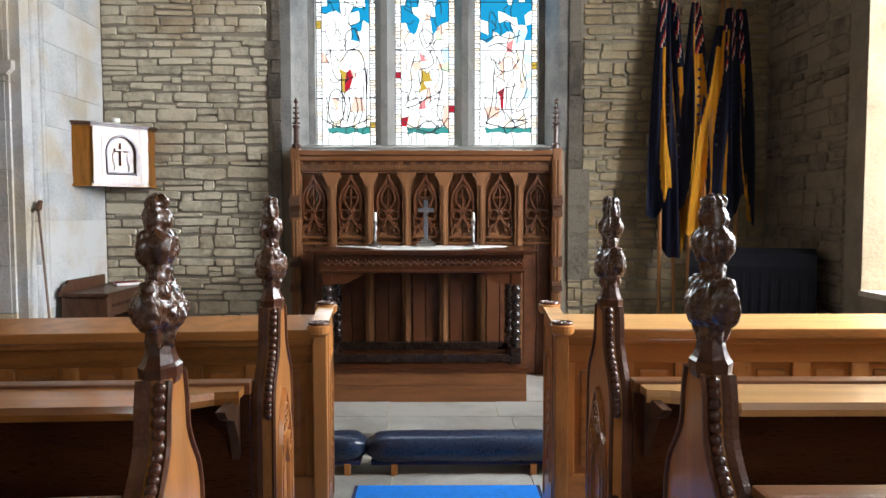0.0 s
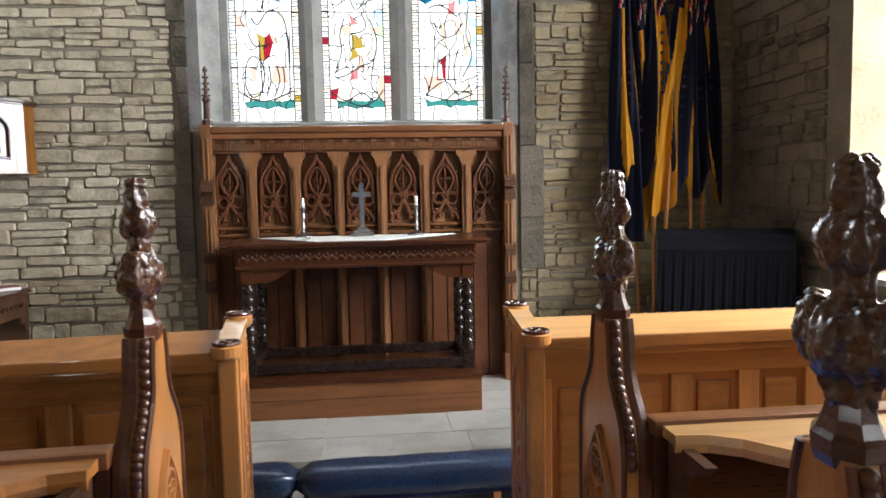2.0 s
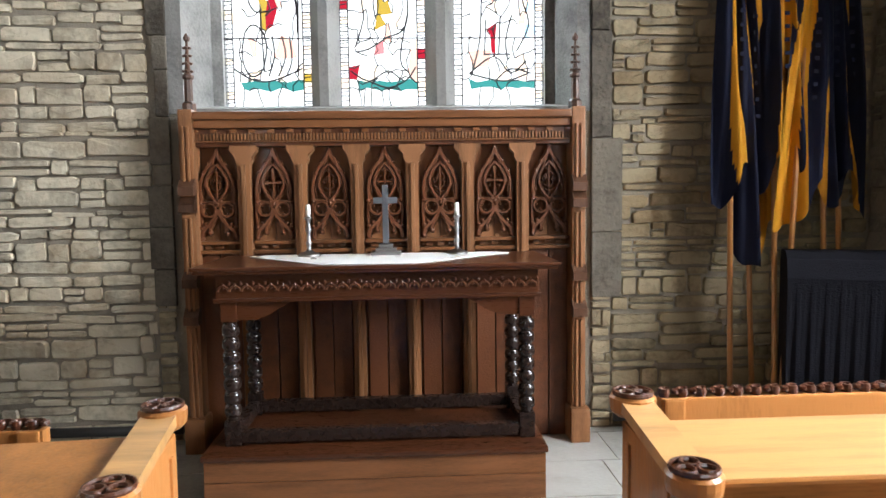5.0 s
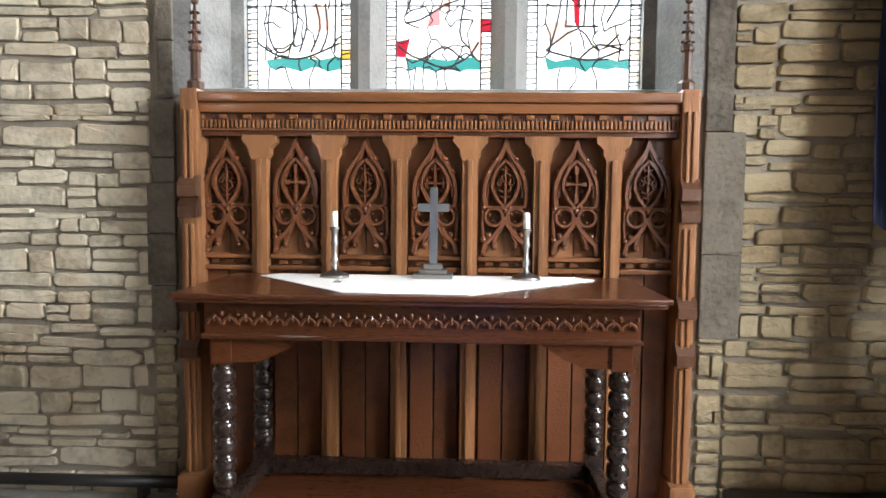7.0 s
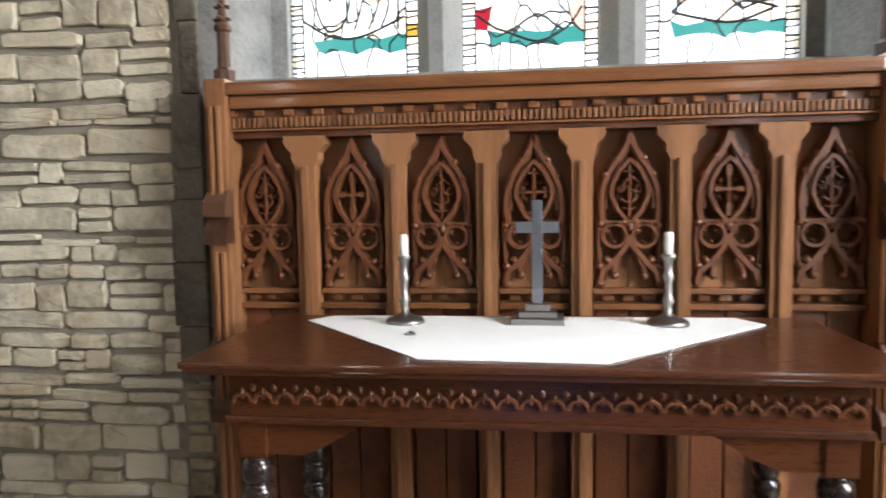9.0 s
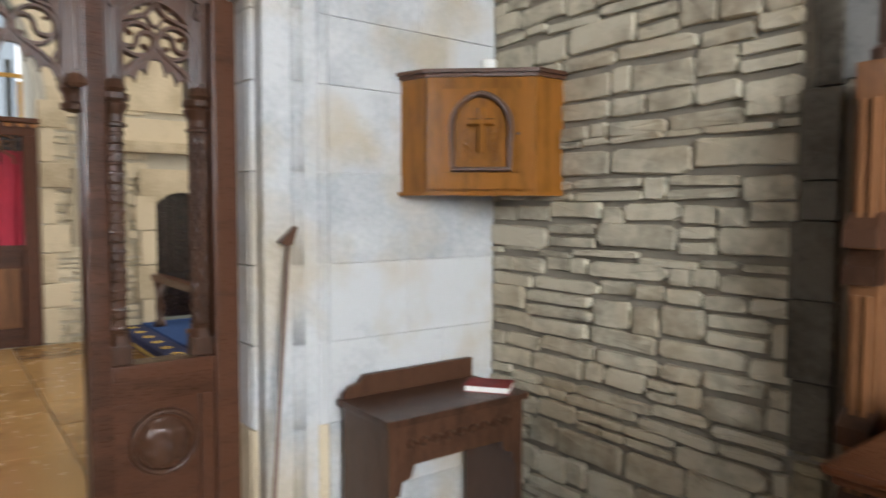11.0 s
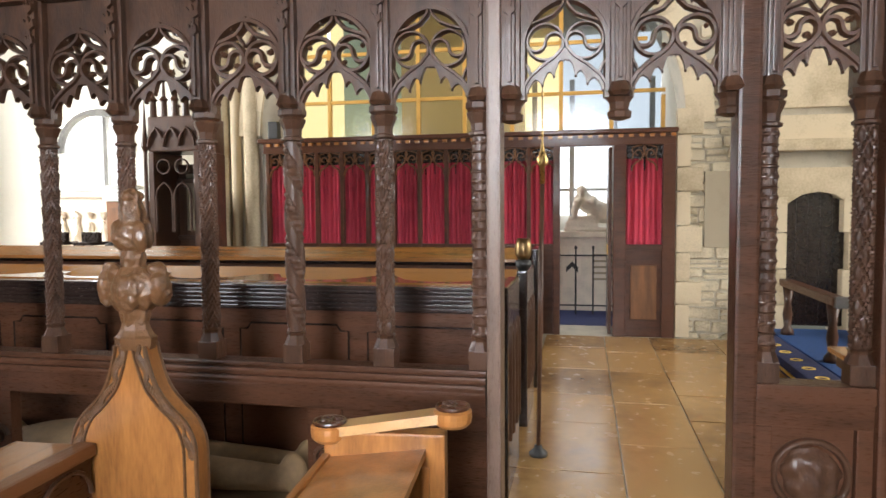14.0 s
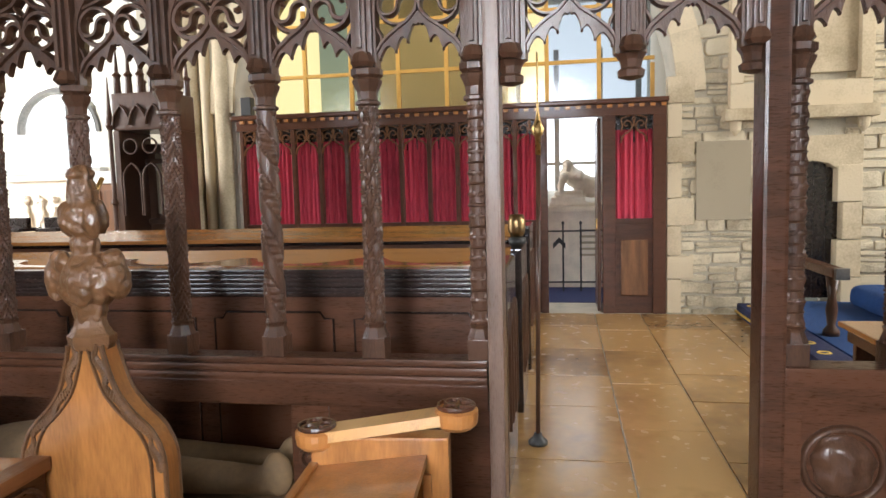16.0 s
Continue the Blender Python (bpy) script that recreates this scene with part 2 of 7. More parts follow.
def mesh(name, bm, material, smooth=False):
    me = bpy.data.meshes.new(name)
    bmesh.ops.recalc_face_normals(bm, faces=bm.faces)
    bm.to_mesh(me)
    bm.free()
    for m in (material if isinstance(material, (list, tuple)) else [material]):
        me.materials.append(m)
    if smooth:
        me.polygons.foreach_set("use_smooth", [True] * len(me.polygons))
    return me


def part(name, bm, material, parent=None, label="", smooth=False, m=None):
    ob = new(name, mesh(name, bm, material, smooth))
    ob.parent = parent
    if m is not None:
        ob.matrix_basis = m
    if label:
        tagged(ob, label)
    return ob


def boxp(name, dims, material, parent=None, label="", bev=0.006):
    bm = bmesh.new()
    box(bm, *dims, bev)
    return part(name, bm, material, parent, label)


def setting(name, dims, material, label, category, bev=0.0):
    return tagged(boxp(name, dims, material, None, "", bev), label, category, kind="structure")


def thing(name, label, category, m=None, group="", kind=""):
    ob = new(name)
    ob.empty_display_size = 0.1
    if m is not None:
        ob.matrix_basis = m
    return tagged(ob, label, category, group, kind)


def ribbon(bm, pts, w, d, m=Matrix(), closed=False):
    """A moulded rib along flat points (u, v), w wide and d deep, set by m."""
    n = len(pts)
    rings = []
    for i, (u, v) in enumerate(pts):
        a = pts[i - 1] if (i or closed) else pts[i]
        c = pts[(i + 1) % n] if (i < n - 1 or closed) else pts[i]
        t = Vector((c[0] - a[0], c[1] - a[1]))
        t = t.normalized() if t.length > 1e-9 else Vector((1, 0))
        q = Vector((-t.y, t.x))
        ring = []
        for s, h in ((-0.5, 0), (-0.25, 0.5), (0.25, 0.5), (0.5, 0), (0.25, -0.5), (-0.25, -0.5)):
            ring.append(bm.verts.new(m @ Vector((u + q.x * s * w, v + q.y * s * w, h * d))))
        rings.append(ring)
    for i in range(n if closed else n - 1):
        r, s = rings[i], rings[(i + 1) % n]
        for k in range(6):
            bm.faces.new((r[k], r[(k + 1) % 6], s[(k + 1) % 6], s[k]))
    if not closed:
        bm.faces.new(rings[0]), bm.faces.new(rings[-1][::-1])


def plate(bm, pts, d, m=Matrix()):
    """A flat plate of outline pts, d thick."""
    lo = [bm.verts.new(m @ Vector((u, v, -d / 2))) for u, v in pts]
    hi = [bm.verts.new(m @ Vector((u, v, d / 2))) for u, v in pts]
    bm.faces.new(lo[::-1]), bm.faces.new(hi)
    for i in range(len(pts)):
        j = (i + 1) % len(pts)
        bm.faces.new((lo[i], lo[j], hi[j], hi[i]))


def lathe(bm, profile, m=Matrix(), seg=16):
    """A turned shape from (radius, height) pairs."""
    rings = []
    for r, z in profile:
        rings.append([bm.verts.new(m @ Vector((r * math.cos(2 * math.pi * k / seg), r * math.sin(2 * math.pi * k / seg), z))) for k in range(seg)])
    for a, b in zip(rings, rings[1:]):
        for k in range(seg):
            bm.faces.new((a[k], a[(k + 1) % seg], b[(k + 1) % seg], b[k]))
    bm.faces.new(rings[0][::-1]), bm.faces.new(rings[-1])


def rod(bm, a, b, r, seg=10, r2=None):
    a, b = Vector(a), Vector(b)
    q = (b - a).to_track_quat("Z", "Y").to_matrix().to_4x4()
    lathe(bm, [(r, 0), (r if r2 is None else r2, (b - a).length)], Matrix.Translation(a) @ q, seg)


def ball(bm, c, rx, ry, rz, sub=2, turn=0.0):
    g = bmesh.ops.create_icosphere(bm, subdivisions=sub, radius=1, matrix=Matrix.Translation(c) @ pose(0, 0, 0, 0, 0, turn) @ Matrix.Diagonal((rx, ry, rz, 1)))
    return g["verts"]


def arc(cx, cy, r, a0, a1, n=10):
    return [(cx + r * math.cos(radians(a0 + (a1 - a0) * i / n)), cy + r * math.sin(radians(a0 + (a1 - a0) * i / n))) for i in range(n + 1)]


def spiral(cx, cy, r0, r1, a0, a1, n=16):
    return [(cx + (r0 + (r1 - r0) * i / n) * math.cos(radians(a0 + (a1 - a0) * i / n)), cy + (r0 + (r1 - r0) * i / n) * math.sin(radians(a0 + (a1 - a0) * i / n))) for i in range(n + 1)]


def pointed(w, h, n=8):
    """Half points of a pointed arch, w wide and h high, from the left spring to the right one."""
    r = (w * w / 4 + h * h) / w
    a = math.degrees(math.atan2(h, r - w / 2))
    left = arc(-w / 2 + r, 0, r, 180, 180 - a, n)
    return left + [(-u, v) for u, v in left[-2::-1]]


XZ = lambda x, y, z: Matrix(((1, 0, 0, x), (0, 0, -1, y), (0, 1, 0, z), (0, 0, 0, 1)))   # u along x, v up, faces -y
YZ = lambda x, y, z: Matrix(((0, 0, 1, x), (1, 0, 0, y), (0, 1, 0, z), (0, 0, 0, 1)))    # u along y, v up, faces +x

# ---- chapel: floor, walls, window ----
W0, W1, WSILL, WTOP = -1.43, 1.17, 2.21, 4.4
LIGHTS = [(-1.175, -0.608), (-0.42, 0.146), (0.335, 0.937)]
setting("floor", (-3.6, SOUTH + 0.6, WEST, STEP_Y, -0.25, -0.006), MORTARL, "worn grey flagged chapel floor with pale joints", "floor")
setting("floor_sanctuary", (-3.2, SOUTH + 0.6, STEP_Y + 0.02, EAST + 0.5, -0.25, STEP - 0.006), MORTARL, "pale grey flagged sanctuary floor, one step up", "floor")
bm = bmesh.new()
box(bm, NORTH - 0.6, W0, EAST + 0.02, EAST + 0.75, 0, TOP)
box(bm, W1, SOUTH + 0.7, EAST + 0.02, EAST + 0.75, 0, TOP)
box(bm, W0, W1, EAST + 0.02, EAST + 0.75, 0, WSILL - 0.03)
box(bm, W0, W1, EAST + 0.02, EAST + 0.75, WTOP, TOP)
wall_east = tagged(part("wall_east", bm, MORTAR), "coursed rubble stone east wall with recessed grey mortar", "wall", kind="structure")
bm = bmesh.new()
SX0, SX1 = SOUTH + 0.02, SOUTH + 0.75
box(bm, SX0, SX1, 4.74, EAST, 0, TOP)
box(bm, SX0, SX1, WEST, 4.74, 0, 1.03)
for a, b in ((WEST, -3.0), (-1.0, 2.3)):
    box(bm, SX0, SX1, a, b, 1.03, TOP)
for a, b in ((-3.0, -1.0), (2.3, 4.74)):
    box(bm, SX0, SX1, a, b, 4.3, TOP)
wall_south = tagged(part("wall_south", bm, MORTAR), "dim rubble stone south wall with deep window openings", "wall", kind="structure")
# the second, western window is unseen, added to let in fill light
for i, (a, b) in enumerate(((2.3, 4.74), (-3.0, -1.0))):
    w = tagged(thing("window_%d" % (i + 2), "deep splayed south window with pale stone reveal", "window"), kind="structure")
    boxp("window_sill", (SOUTH - 0.03, SX1, a, b, 1.03, 1.07), ASHLAR, w)
    for y, d in ((b, -0.36), (a, 0.36)):
        bm = bmesh.new()
        plate(bm, [(SOUTH - 0.01, y), (SX1 - 0.01, y + d), (SX1 - 0.01, y - d * 0.02), (SOUTH - 0.01, y - d * 0.02)][::1 if d < 0 else -1], 3.23, Matrix.Translation((0, 0, 2.685)))
        part("reveal", bm, ASHLARY, w)
    for k in range(1, 3):
        y = a + (b - a) * k / 3
        boxp("mullion", (SX1 - 0.2, SX1 - 0.02, y - 0.06, y + 0.06, 1.07, 4.3), ASHLAR, w, bev=0.03)
bm = bmesh.new()
box(bm, NORTH - 0.7, NORTH - 0.01, 5.02, EAST + 0.02, 0, TOP)
wall_north = tagged(part("wall_north", bm, ASHLAR), "limewashed ashlar north wall and pier", "wall", kind="structure")
# unseen walls and ceiling enclose the room; the west opening admits added fill
setting("wall_north_west", (NORTH - 0.7, NORTH, WEST, -1.6, 0, TOP), NAVEST, "unseen dark plastered north wall west of the screen", "wall")
setting("wall_screen_top", (XS - 0.15, XS + 0.15, -1.6, 5.06, 3.9, TOP), NAVEST, "unseen plastered wall above the arch over the screen", "wall")
setting("ceiling", (XF - 4, SOUTH + 1.4, WEST - 3.0, EAST + 5, TOP, TOP + 0.1), ROOFW, "unseen dark boarded ceiling", "ceiling")
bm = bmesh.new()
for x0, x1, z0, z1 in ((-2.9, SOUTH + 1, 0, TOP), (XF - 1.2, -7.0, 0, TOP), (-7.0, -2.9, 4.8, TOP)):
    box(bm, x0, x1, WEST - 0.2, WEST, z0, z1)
tagged(part("wall_west", bm, NAVEST), "unseen dark stone west wall with an opening for fill light", "wall", kind="structure")
for name, dims in (("backdrop_east", (-3.0, 2.6, EAST + 2.6, EAST + 2.65, 1.2, 6.5)), ("backdrop_south", (SOUTH + 3.0, SOUTH + 3.05, -5.5, 9.5, 0.3, 6.5)), ("backdrop_north", (XF - 3.12, XF - 3.08, 3.0, 5.0, 1.7, 4.4)), ("backdrop_north_west", (XF - 1.9, XF - 1.85, -4.5, 0.5, 1.2, 4.5))):
    tagged(boxp(name, dims, GLOW, None, "", 0), "plain white overcast sky outside a window", "sky", kind="structure")

# east window: jambs, mullions, sill, leaded glass
win = tagged(thing("window_1", "three-light stained glass window with grey stone mullions", "window"), kind="structure")
for a, b in ((W0, LIGHTS[0][0]), (LIGHTS[2][1], W1)):
    bm = bmesh.new()
    inner = b if a == W0 else a
    outer = a if a == W0 else b
    s = 1 if a == W0 else -1
    plate(bm, [(outer, 0.0), (outer + s * 0.09, 0.0), (outer + s * 0.11, 0.05), (inner - s * 0.06, 0.22), (inner - s * 0.06, 0.27), (inner, 0.3), (inner, 0.42), (outer, 0.42)], WTOP - WSILL, Matrix.Translation((0, EAST + 0.005, (WTOP + WSILL) / 2)))
    part("jamb", bm, DRESSED, win)
for a, b in ((LIGHTS[0][1], LIGHTS[1][0]), (LIGHTS[1][1], LIGHTS[2][0])):
    bm = bmesh.new()
    c = (a + b) / 2
    plate(bm, [(a, 0.42), (a, 0.32), (c - 0.03, 0.2), (c + 0.03, 0.2), (b, 0.32), (b, 0.42)], WTOP - WSILL, Matrix.Translation((0, EAST, (WTOP + WSILL) / 2)))
    part("mullion", bm, DRESSED, win)
bm = bmesh.new()
plate(bm, [(0, WSILL - 0.03), (0.42, WSILL - 0.03), (0.42, WSILL + 0.05), (0.28, WSILL + 0.05), (0, WSILL)], W1 - W0, Matrix(((0, 0, 1, (W0 + W1) / 2), (1, 0, 0, EAST + 0.005), (0, 1, 0, 0), (0, 0, 0, 1))))
part("window_sill", bm, DRESSED, win)
# quoin stones beside the window
rq = random.Random(5)
for x0, s in ((W0, -1), (W1, 1)):
    z = 1.0
    while z < TOP - 0.4:
        h = rq.uniform(0.12, 0.3) if s < 0 else rq.uniform(0.35, 0.7)
        wq = rq.uniform(0.07, 0.15) if s < 0 else rq.uniform(0.1, 0.2)
        boxp("quoin", (min(x0, x0 + s * wq), max(x0, x0 + s * wq), EAST - 0.012, EAST + 0.03, z, z + h - 0.003), QUOIN, wall_east, bev=0.012)
        z += h
YG = EAST + 0.36
Z0G, Z1G = WSILL + 0.05, WTOP
rg = random.Random(11)


# main lead lines of the three figures, in widths of a light above its sill
FIGURES = (
    ([(0.2, 0.64), (0.24, 0.86), (0.34, 0.95), (0.46, 0.84), (0.48, 0.64), (0.42, 0.42), (0.3, 0.36), (0.22, 0.48), (0.2, 0.64)], [(0.42, 1.18), (0.45, 0.41)],
     [(0.55, 0.82), (0.57, 0.59), (0.5, 0.36)], [(0.66, 0.82), (0.7, 0.59), (0.61, 0.36)], [(0.75, 0.82), (0.77, 0.54), (0.7, 0.36)], [(0.86, 1.3), (0.84, 0.36)],
     [(0.1, 0.45), (0.27, 0.34), (0.45, 0.3), (0.64, 0.34), (0.89, 0.45)], [(0.32, 1.5), (0.41, 1.4), (0.57, 1.6), (0.77, 1.52), (0.84, 1.14), (0.84, 0.86)], [(0.27, 1.27), (0.36, 1.1), (0.55, 1.11)], [(0.5, 1.6), (0.5, 1.85), (0.66, 1.95), (0.74, 1.75)]),
    ([(0.18, 0.64), (0.33, 0.67), (0.56, 0.81)], [(0.12, 0.42), (0.33, 0.3), (0.56, 0.42), (0.75, 0.3), (0.88, 0.46)], [(0.58, 1.58), (0.65, 1.4), (0.56, 1.3), (0.4, 1.26), (0.42, 1.02)],
     [(0.33, 1.5), (0.26, 1.26), (0.28, 1.02), (0.18, 0.7)], [(0.8, 1.1), (0.7, 0.56), (0.8, 0.4)], [(0.56, 0.81), (0.75, 0.9), (0.8, 1.2), (0.7, 1.5)], [(0.4, 1.85), (0.5, 1.62), (0.65, 1.8), (0.5, 1.95), (0.4, 1.85)], [(0.33, 0.3), (0.56, 0.22), (0.75, 0.3)]),
    ([(0.17, 1.64), (0.36, 1.73), (0.54, 1.68), (0.72, 1.73)], [(0.31, 1.36), (0.4, 1.18), (0.58, 1.18), (0.72, 1.36)], [(0.31, 1.18), (0.29, 0.73), (0.2, 0.36)], [(0.36, 0.95), (0.34, 0.56)], [(0.52, 0.98), (0.5, 0.56)],
     [(0.65, 1.0), (0.58, 0.73), (0.6, 0.5)], [(0.35, 0.57), (0.63, 0.57)], [(0.17, 0.36), (0.45, 0.55), (0.63, 0.36), (0.81, 0.5)], [(0.45, 0.27), (0.63, 0.41), (0.86, 0.36)], [(0.22, 1.55), (0.4, 1.6), (0.63, 1.45)], [(0.8, 1.6), (0.76, 1.2), (0.84, 0.9), (0.7, 0.6)], [(0.17, 0.36), (0.4, 0.3), (0.6, 0.28), (0.83, 0.36)]),
)


def colour_at(i, fu, z):
    """Glass colour by light, place across it (0 to 1) and height."""
    if z > 3.3 + 0.1 * math.sin(9 * fu + i) and not (0.38 < fu < 0.62 and i != 2):
        return G_BLUE if rg.random() < 0.75 else G_CLEAR
    if z < Z0G + 0.1:
        return G_CLEAR
    if z < Z0G + 0.165:
        return G_TEAL if 0.15 < fu < 0.9 else G_CLEAR
    if i == 0:
        if 0.38 < fu < 0.5 and 2.82 < z < 2.98: return G_YEL
        if 0.5 <= fu < 0.62 and 2.82 < z < 3.0: return G_RED
    if i == 1:
        if 0.4 < fu < 0.55 and 2.8 < z < 2.93: return G_YEL
        if fu < 0.2 and 2.44 < z < 2.56: return G_RED
        if fu > 0.8 and 2.42 < z < 2.6: return G_PINK
    if i == 2:
        if 0.36 < fu < 0.5 and 2.56 < z < 2.78: return G_RED
        if fu > 0.78 and z < 2.46: return G_BLUE
        if fu > 0.85 and 3.0 < z < 3.25: return G_RED
    if z < Z0G + 0.26: return rg.choice((G_TINT, G_CLEAR, G_CLEAR))
    if 0.2 < fu < 0.8 and z < 3.2:
        return rg.choice((G_TINT, G_TINT, G_PINK, G_PINK, G_ROSE)) if rg.random() < 0.22 else G_CLEAR
    return rg.choice((G_TINT, G_TINT, G_LEAF, G_SKY, G_PINK)) if rg.random() < 0.26 else G_CLEAR


for i, (x0, x1) in enumerate(LIGHTS):
    b0, b1 = x0 + 0.055, x1 - 0.055
    cols, nrow = 8, 24
    pt = {}
    for r in range(nrow + 1):
        for c in range(cols + 1):
            x = b0 + (b1 - b0) * c / cols
            z = Z0G + (0.0, 0.115, 0.17)[r] if r < 3 else Z0G + 0.17 + (Z1G - Z0G - 0.17) * (r - 2) / (nrow - 2)
            if 0 < c < cols:
                x += rg.uniform(-0.024, 0.024)
            if r > 0:
                z += rg.uniform(-0.036, 0.036) if r > 2 else rg.uniform(-0.014, 0.014)
            pt[r, c] = (x, z)
    cames = bmesh.new()
    for r in range(nrow):
        for c in range(cols):
            q = [pt[r, c], pt[r, c + 1], pt[r + 1, c + 1], pt[r + 1, c]]
            fu = (sum(p[0] for p in q) / 4 - x0) / (x1 - x0)
            bm = bmesh.new()
            bm.faces.new([bm.verts.new((u, YG, v)) for u, v in q])
            part("pane", bm, colour_at(i, fu, sum(p[1] for p in q) / 4), win)
            if c and rg.random() < 0.42:
                mid = ((q[0][0] + q[3][0]) / 2 + rg.uniform(-0.025, 0.025), (q[0][1] + q[3][1]) / 2)
                ribbon(cames, [q[0], mid, q[3]], 0.0095, 0.012, XZ(0, YG, 0))
            if r and rg.random() < 0.36:
                mid = ((q[0][0] + q[1][0]) / 2, (q[0][1] + q[1][1]) / 2 + rg.uniform(-0.025, 0.025))
                ribbon(cames, [q[0], mid, q[1]], 0.0095, 0.012, XZ(0, YG, 0))
    for k, line in enumerate(FIGURES[i]):
        n = len(line)
        pts = []
        for j in range(n - 1):
            p = [line[max(j - 1, 0)], line[j], line[j + 1], line[min(j + 2, n - 1)]]
            for m in range(3):
                t = m / 3
                pts.append(tuple(0.5 * (2 * q[1] + (q[2] - q[0]) * t + (2 * q[0] - 5 * q[1] + 4 * q[2] - q[3]) * t * t + (3 * q[1] - q[0] - 3 * q[2] + q[3]) * t ** 3) for q in zip(*p)))
        pts.append(line[-1])
        w = x1 - x0
        ribbon(cames, [(x0 + w * u, Z0G + w * v) for u, v in pts], 0.012, 0.014, XZ(0, YG - 0.001, 0))
    for a, b in ((x0, b0), (b1, x1)):
        z = Z0G
        while z < Z1G:
            h = rg.uniform(0.04, 0.075)
            bm = bmesh.new()
            bm.faces.new([bm.verts.new((u, YG, v)) for u, v in ((a, z), (b, z), (b, min(z + h, Z1G)), (a, min(z + h, Z1G)))])
            part("pane", bm, rg.choice((G_CLEAR, G_CLEAR, G_CLEAR, G_TINT, G_CLEAR, G_TINT, G_YEL if rg.random() < 0.2 else G_CLEAR, G_RED if rg.random() < 0.12 else G_CLEAR)), win)
            ribbon(cames, [(a, z), (b, z)], 0.009, 0.01, XZ(0, YG, 0))
            ribbon(cames, [(a, z + h / 2), (b, z + h / 2 + 0.01)], 0.007, 0.01, XZ(0, YG, 0))
            z += h
    for x in (x0, b0, b1, x1):
        ribbon(cames, [(x, Z0G), (x, Z1G)], 0.01, 0.012, XZ(0, YG, 0))
    for k in range(1, 6):
        z = Z0G + 0.45 * k
        ribbon(cames, [(x0, z), (x1, z)], 0.009, 0.014, XZ(0, YG - 0.004, 0))
    part("lead_came", cames, LEAD, win)

# black heating pipe along the foot of the east wall
bm = bmesh.new()
rod(bm, (NORTH + 0.4, EAST - 0.07, 0.24), (-1.4, EAST - 0.07, 0.24), 0.03)
bm2 = bmesh.new()
rod(bm2, (1.3, EAST - 0.07, 0.24), (2.5, EAST - 0.07, 0.24), 0.03)
pipe = thing("heating_pipe", "black painted heating pipe low along the stone wall", "pipe")
part("pipe", bm, IRON, pipe, smooth=True)
part("pipe", bm2, IRON, pipe, smooth=True)
for x in (-2.5, -1.6, 1.5, 2.4):
    boxp("bracket", (x - 0.015, x + 0.015, EAST - 0.09, EAST + 0.02, STEP - 0.006, 0.22), IRON, pipe)

# ---- reredos ----
rer = thing("reredos", "carved oak reredos with seven traceried panels against the stone wall", "reredos")
RX0, RX1 = -1.29, 1.04
boxp("back_panel", (RX0, RX1, 6.135, 6.19, STEP, 2.08), OAKR, rer, bev=0.004)
boxp("top_rail", (RX0 + 0.06, RX1 - 0.045, 5.985, 6.19, 2.118, 2.165), OAKRH, rer, bev=0.012)
boxp("cornice", (RX0 + 0.06, RX1 - 0.045, 6.005, 6.15, 2.07, 2.118), OAKRH, rer, bev=0.014)
# frieze board is darkened so the gaps between dentils look shaded
boxp("frieze", (RX0, RX1, 6.04, 6.135, 1.965, 2.07), CARVED, rer, bev=0.006)
boxp("bead_rail", (RX0, RX1, 6.02, 6.06, 1.99, 1.998), OAKRH, rer, bev=0.003)
DENT = bmesh.new(); box(DENT, -0.0055, 0.0055, -0.02, 0.0, 0, 0.036, 0.003)
dent = mesh("dentil", DENT, OAKR)
nd = 116
for k in range(nd):
    o = new("dentil", dent); o.parent = rer
    o.matrix_basis = Matrix.Translation((RX0 + 0.012 + (RX1 - RX0 - 0.024) * k / (nd - 1), 6.042, 2.002))
ROS = bmesh.new(); box(ROS, -0.02, 0.02, -0.018, 0.0, -0.012, 0.012, 0.007)
ros = mesh("rosette", ROS, OAKRH)
for k in range(21):
    o = new("rosette", ros); o.parent = rer
    o.matrix_basis = Matrix.Translation((RX0 + 0.06 + (RX1 - RX0 - 0.12) * k / 20, 6.042, 2.055))
STILES = [RX0 + 0.0 + i * (RX1 - RX0) / 7 for i in range(8)]
for i, x in enumerate(STILES[1:-1]):
    bm = bmesh.new()
    plate(bm, [(x - 0.036, STEP), (x + 0.036, STEP), (x + 0.036, 1.86), (x + 0.05, 1.885), (x + 0.05, 1.91), (x + 0.08, 1.94), (x + 0.08, 1.975), (x - 0.08, 1.975), (x - 0.08, 1.94), (x - 0.05, 1.91), (x - 0.05, 1.885), (x - 0.036, 1.86)], 0.07, XZ(0, 6.075, 0))
    part("stile", bm, OAKR, rer)
    boxp("fillet", (x - 0.012, x + 0.012, 6.025, 6.045, STEP, 1.86), OAKR, rer, bev=0.006)
CW = (RX1 - RX0) / 7


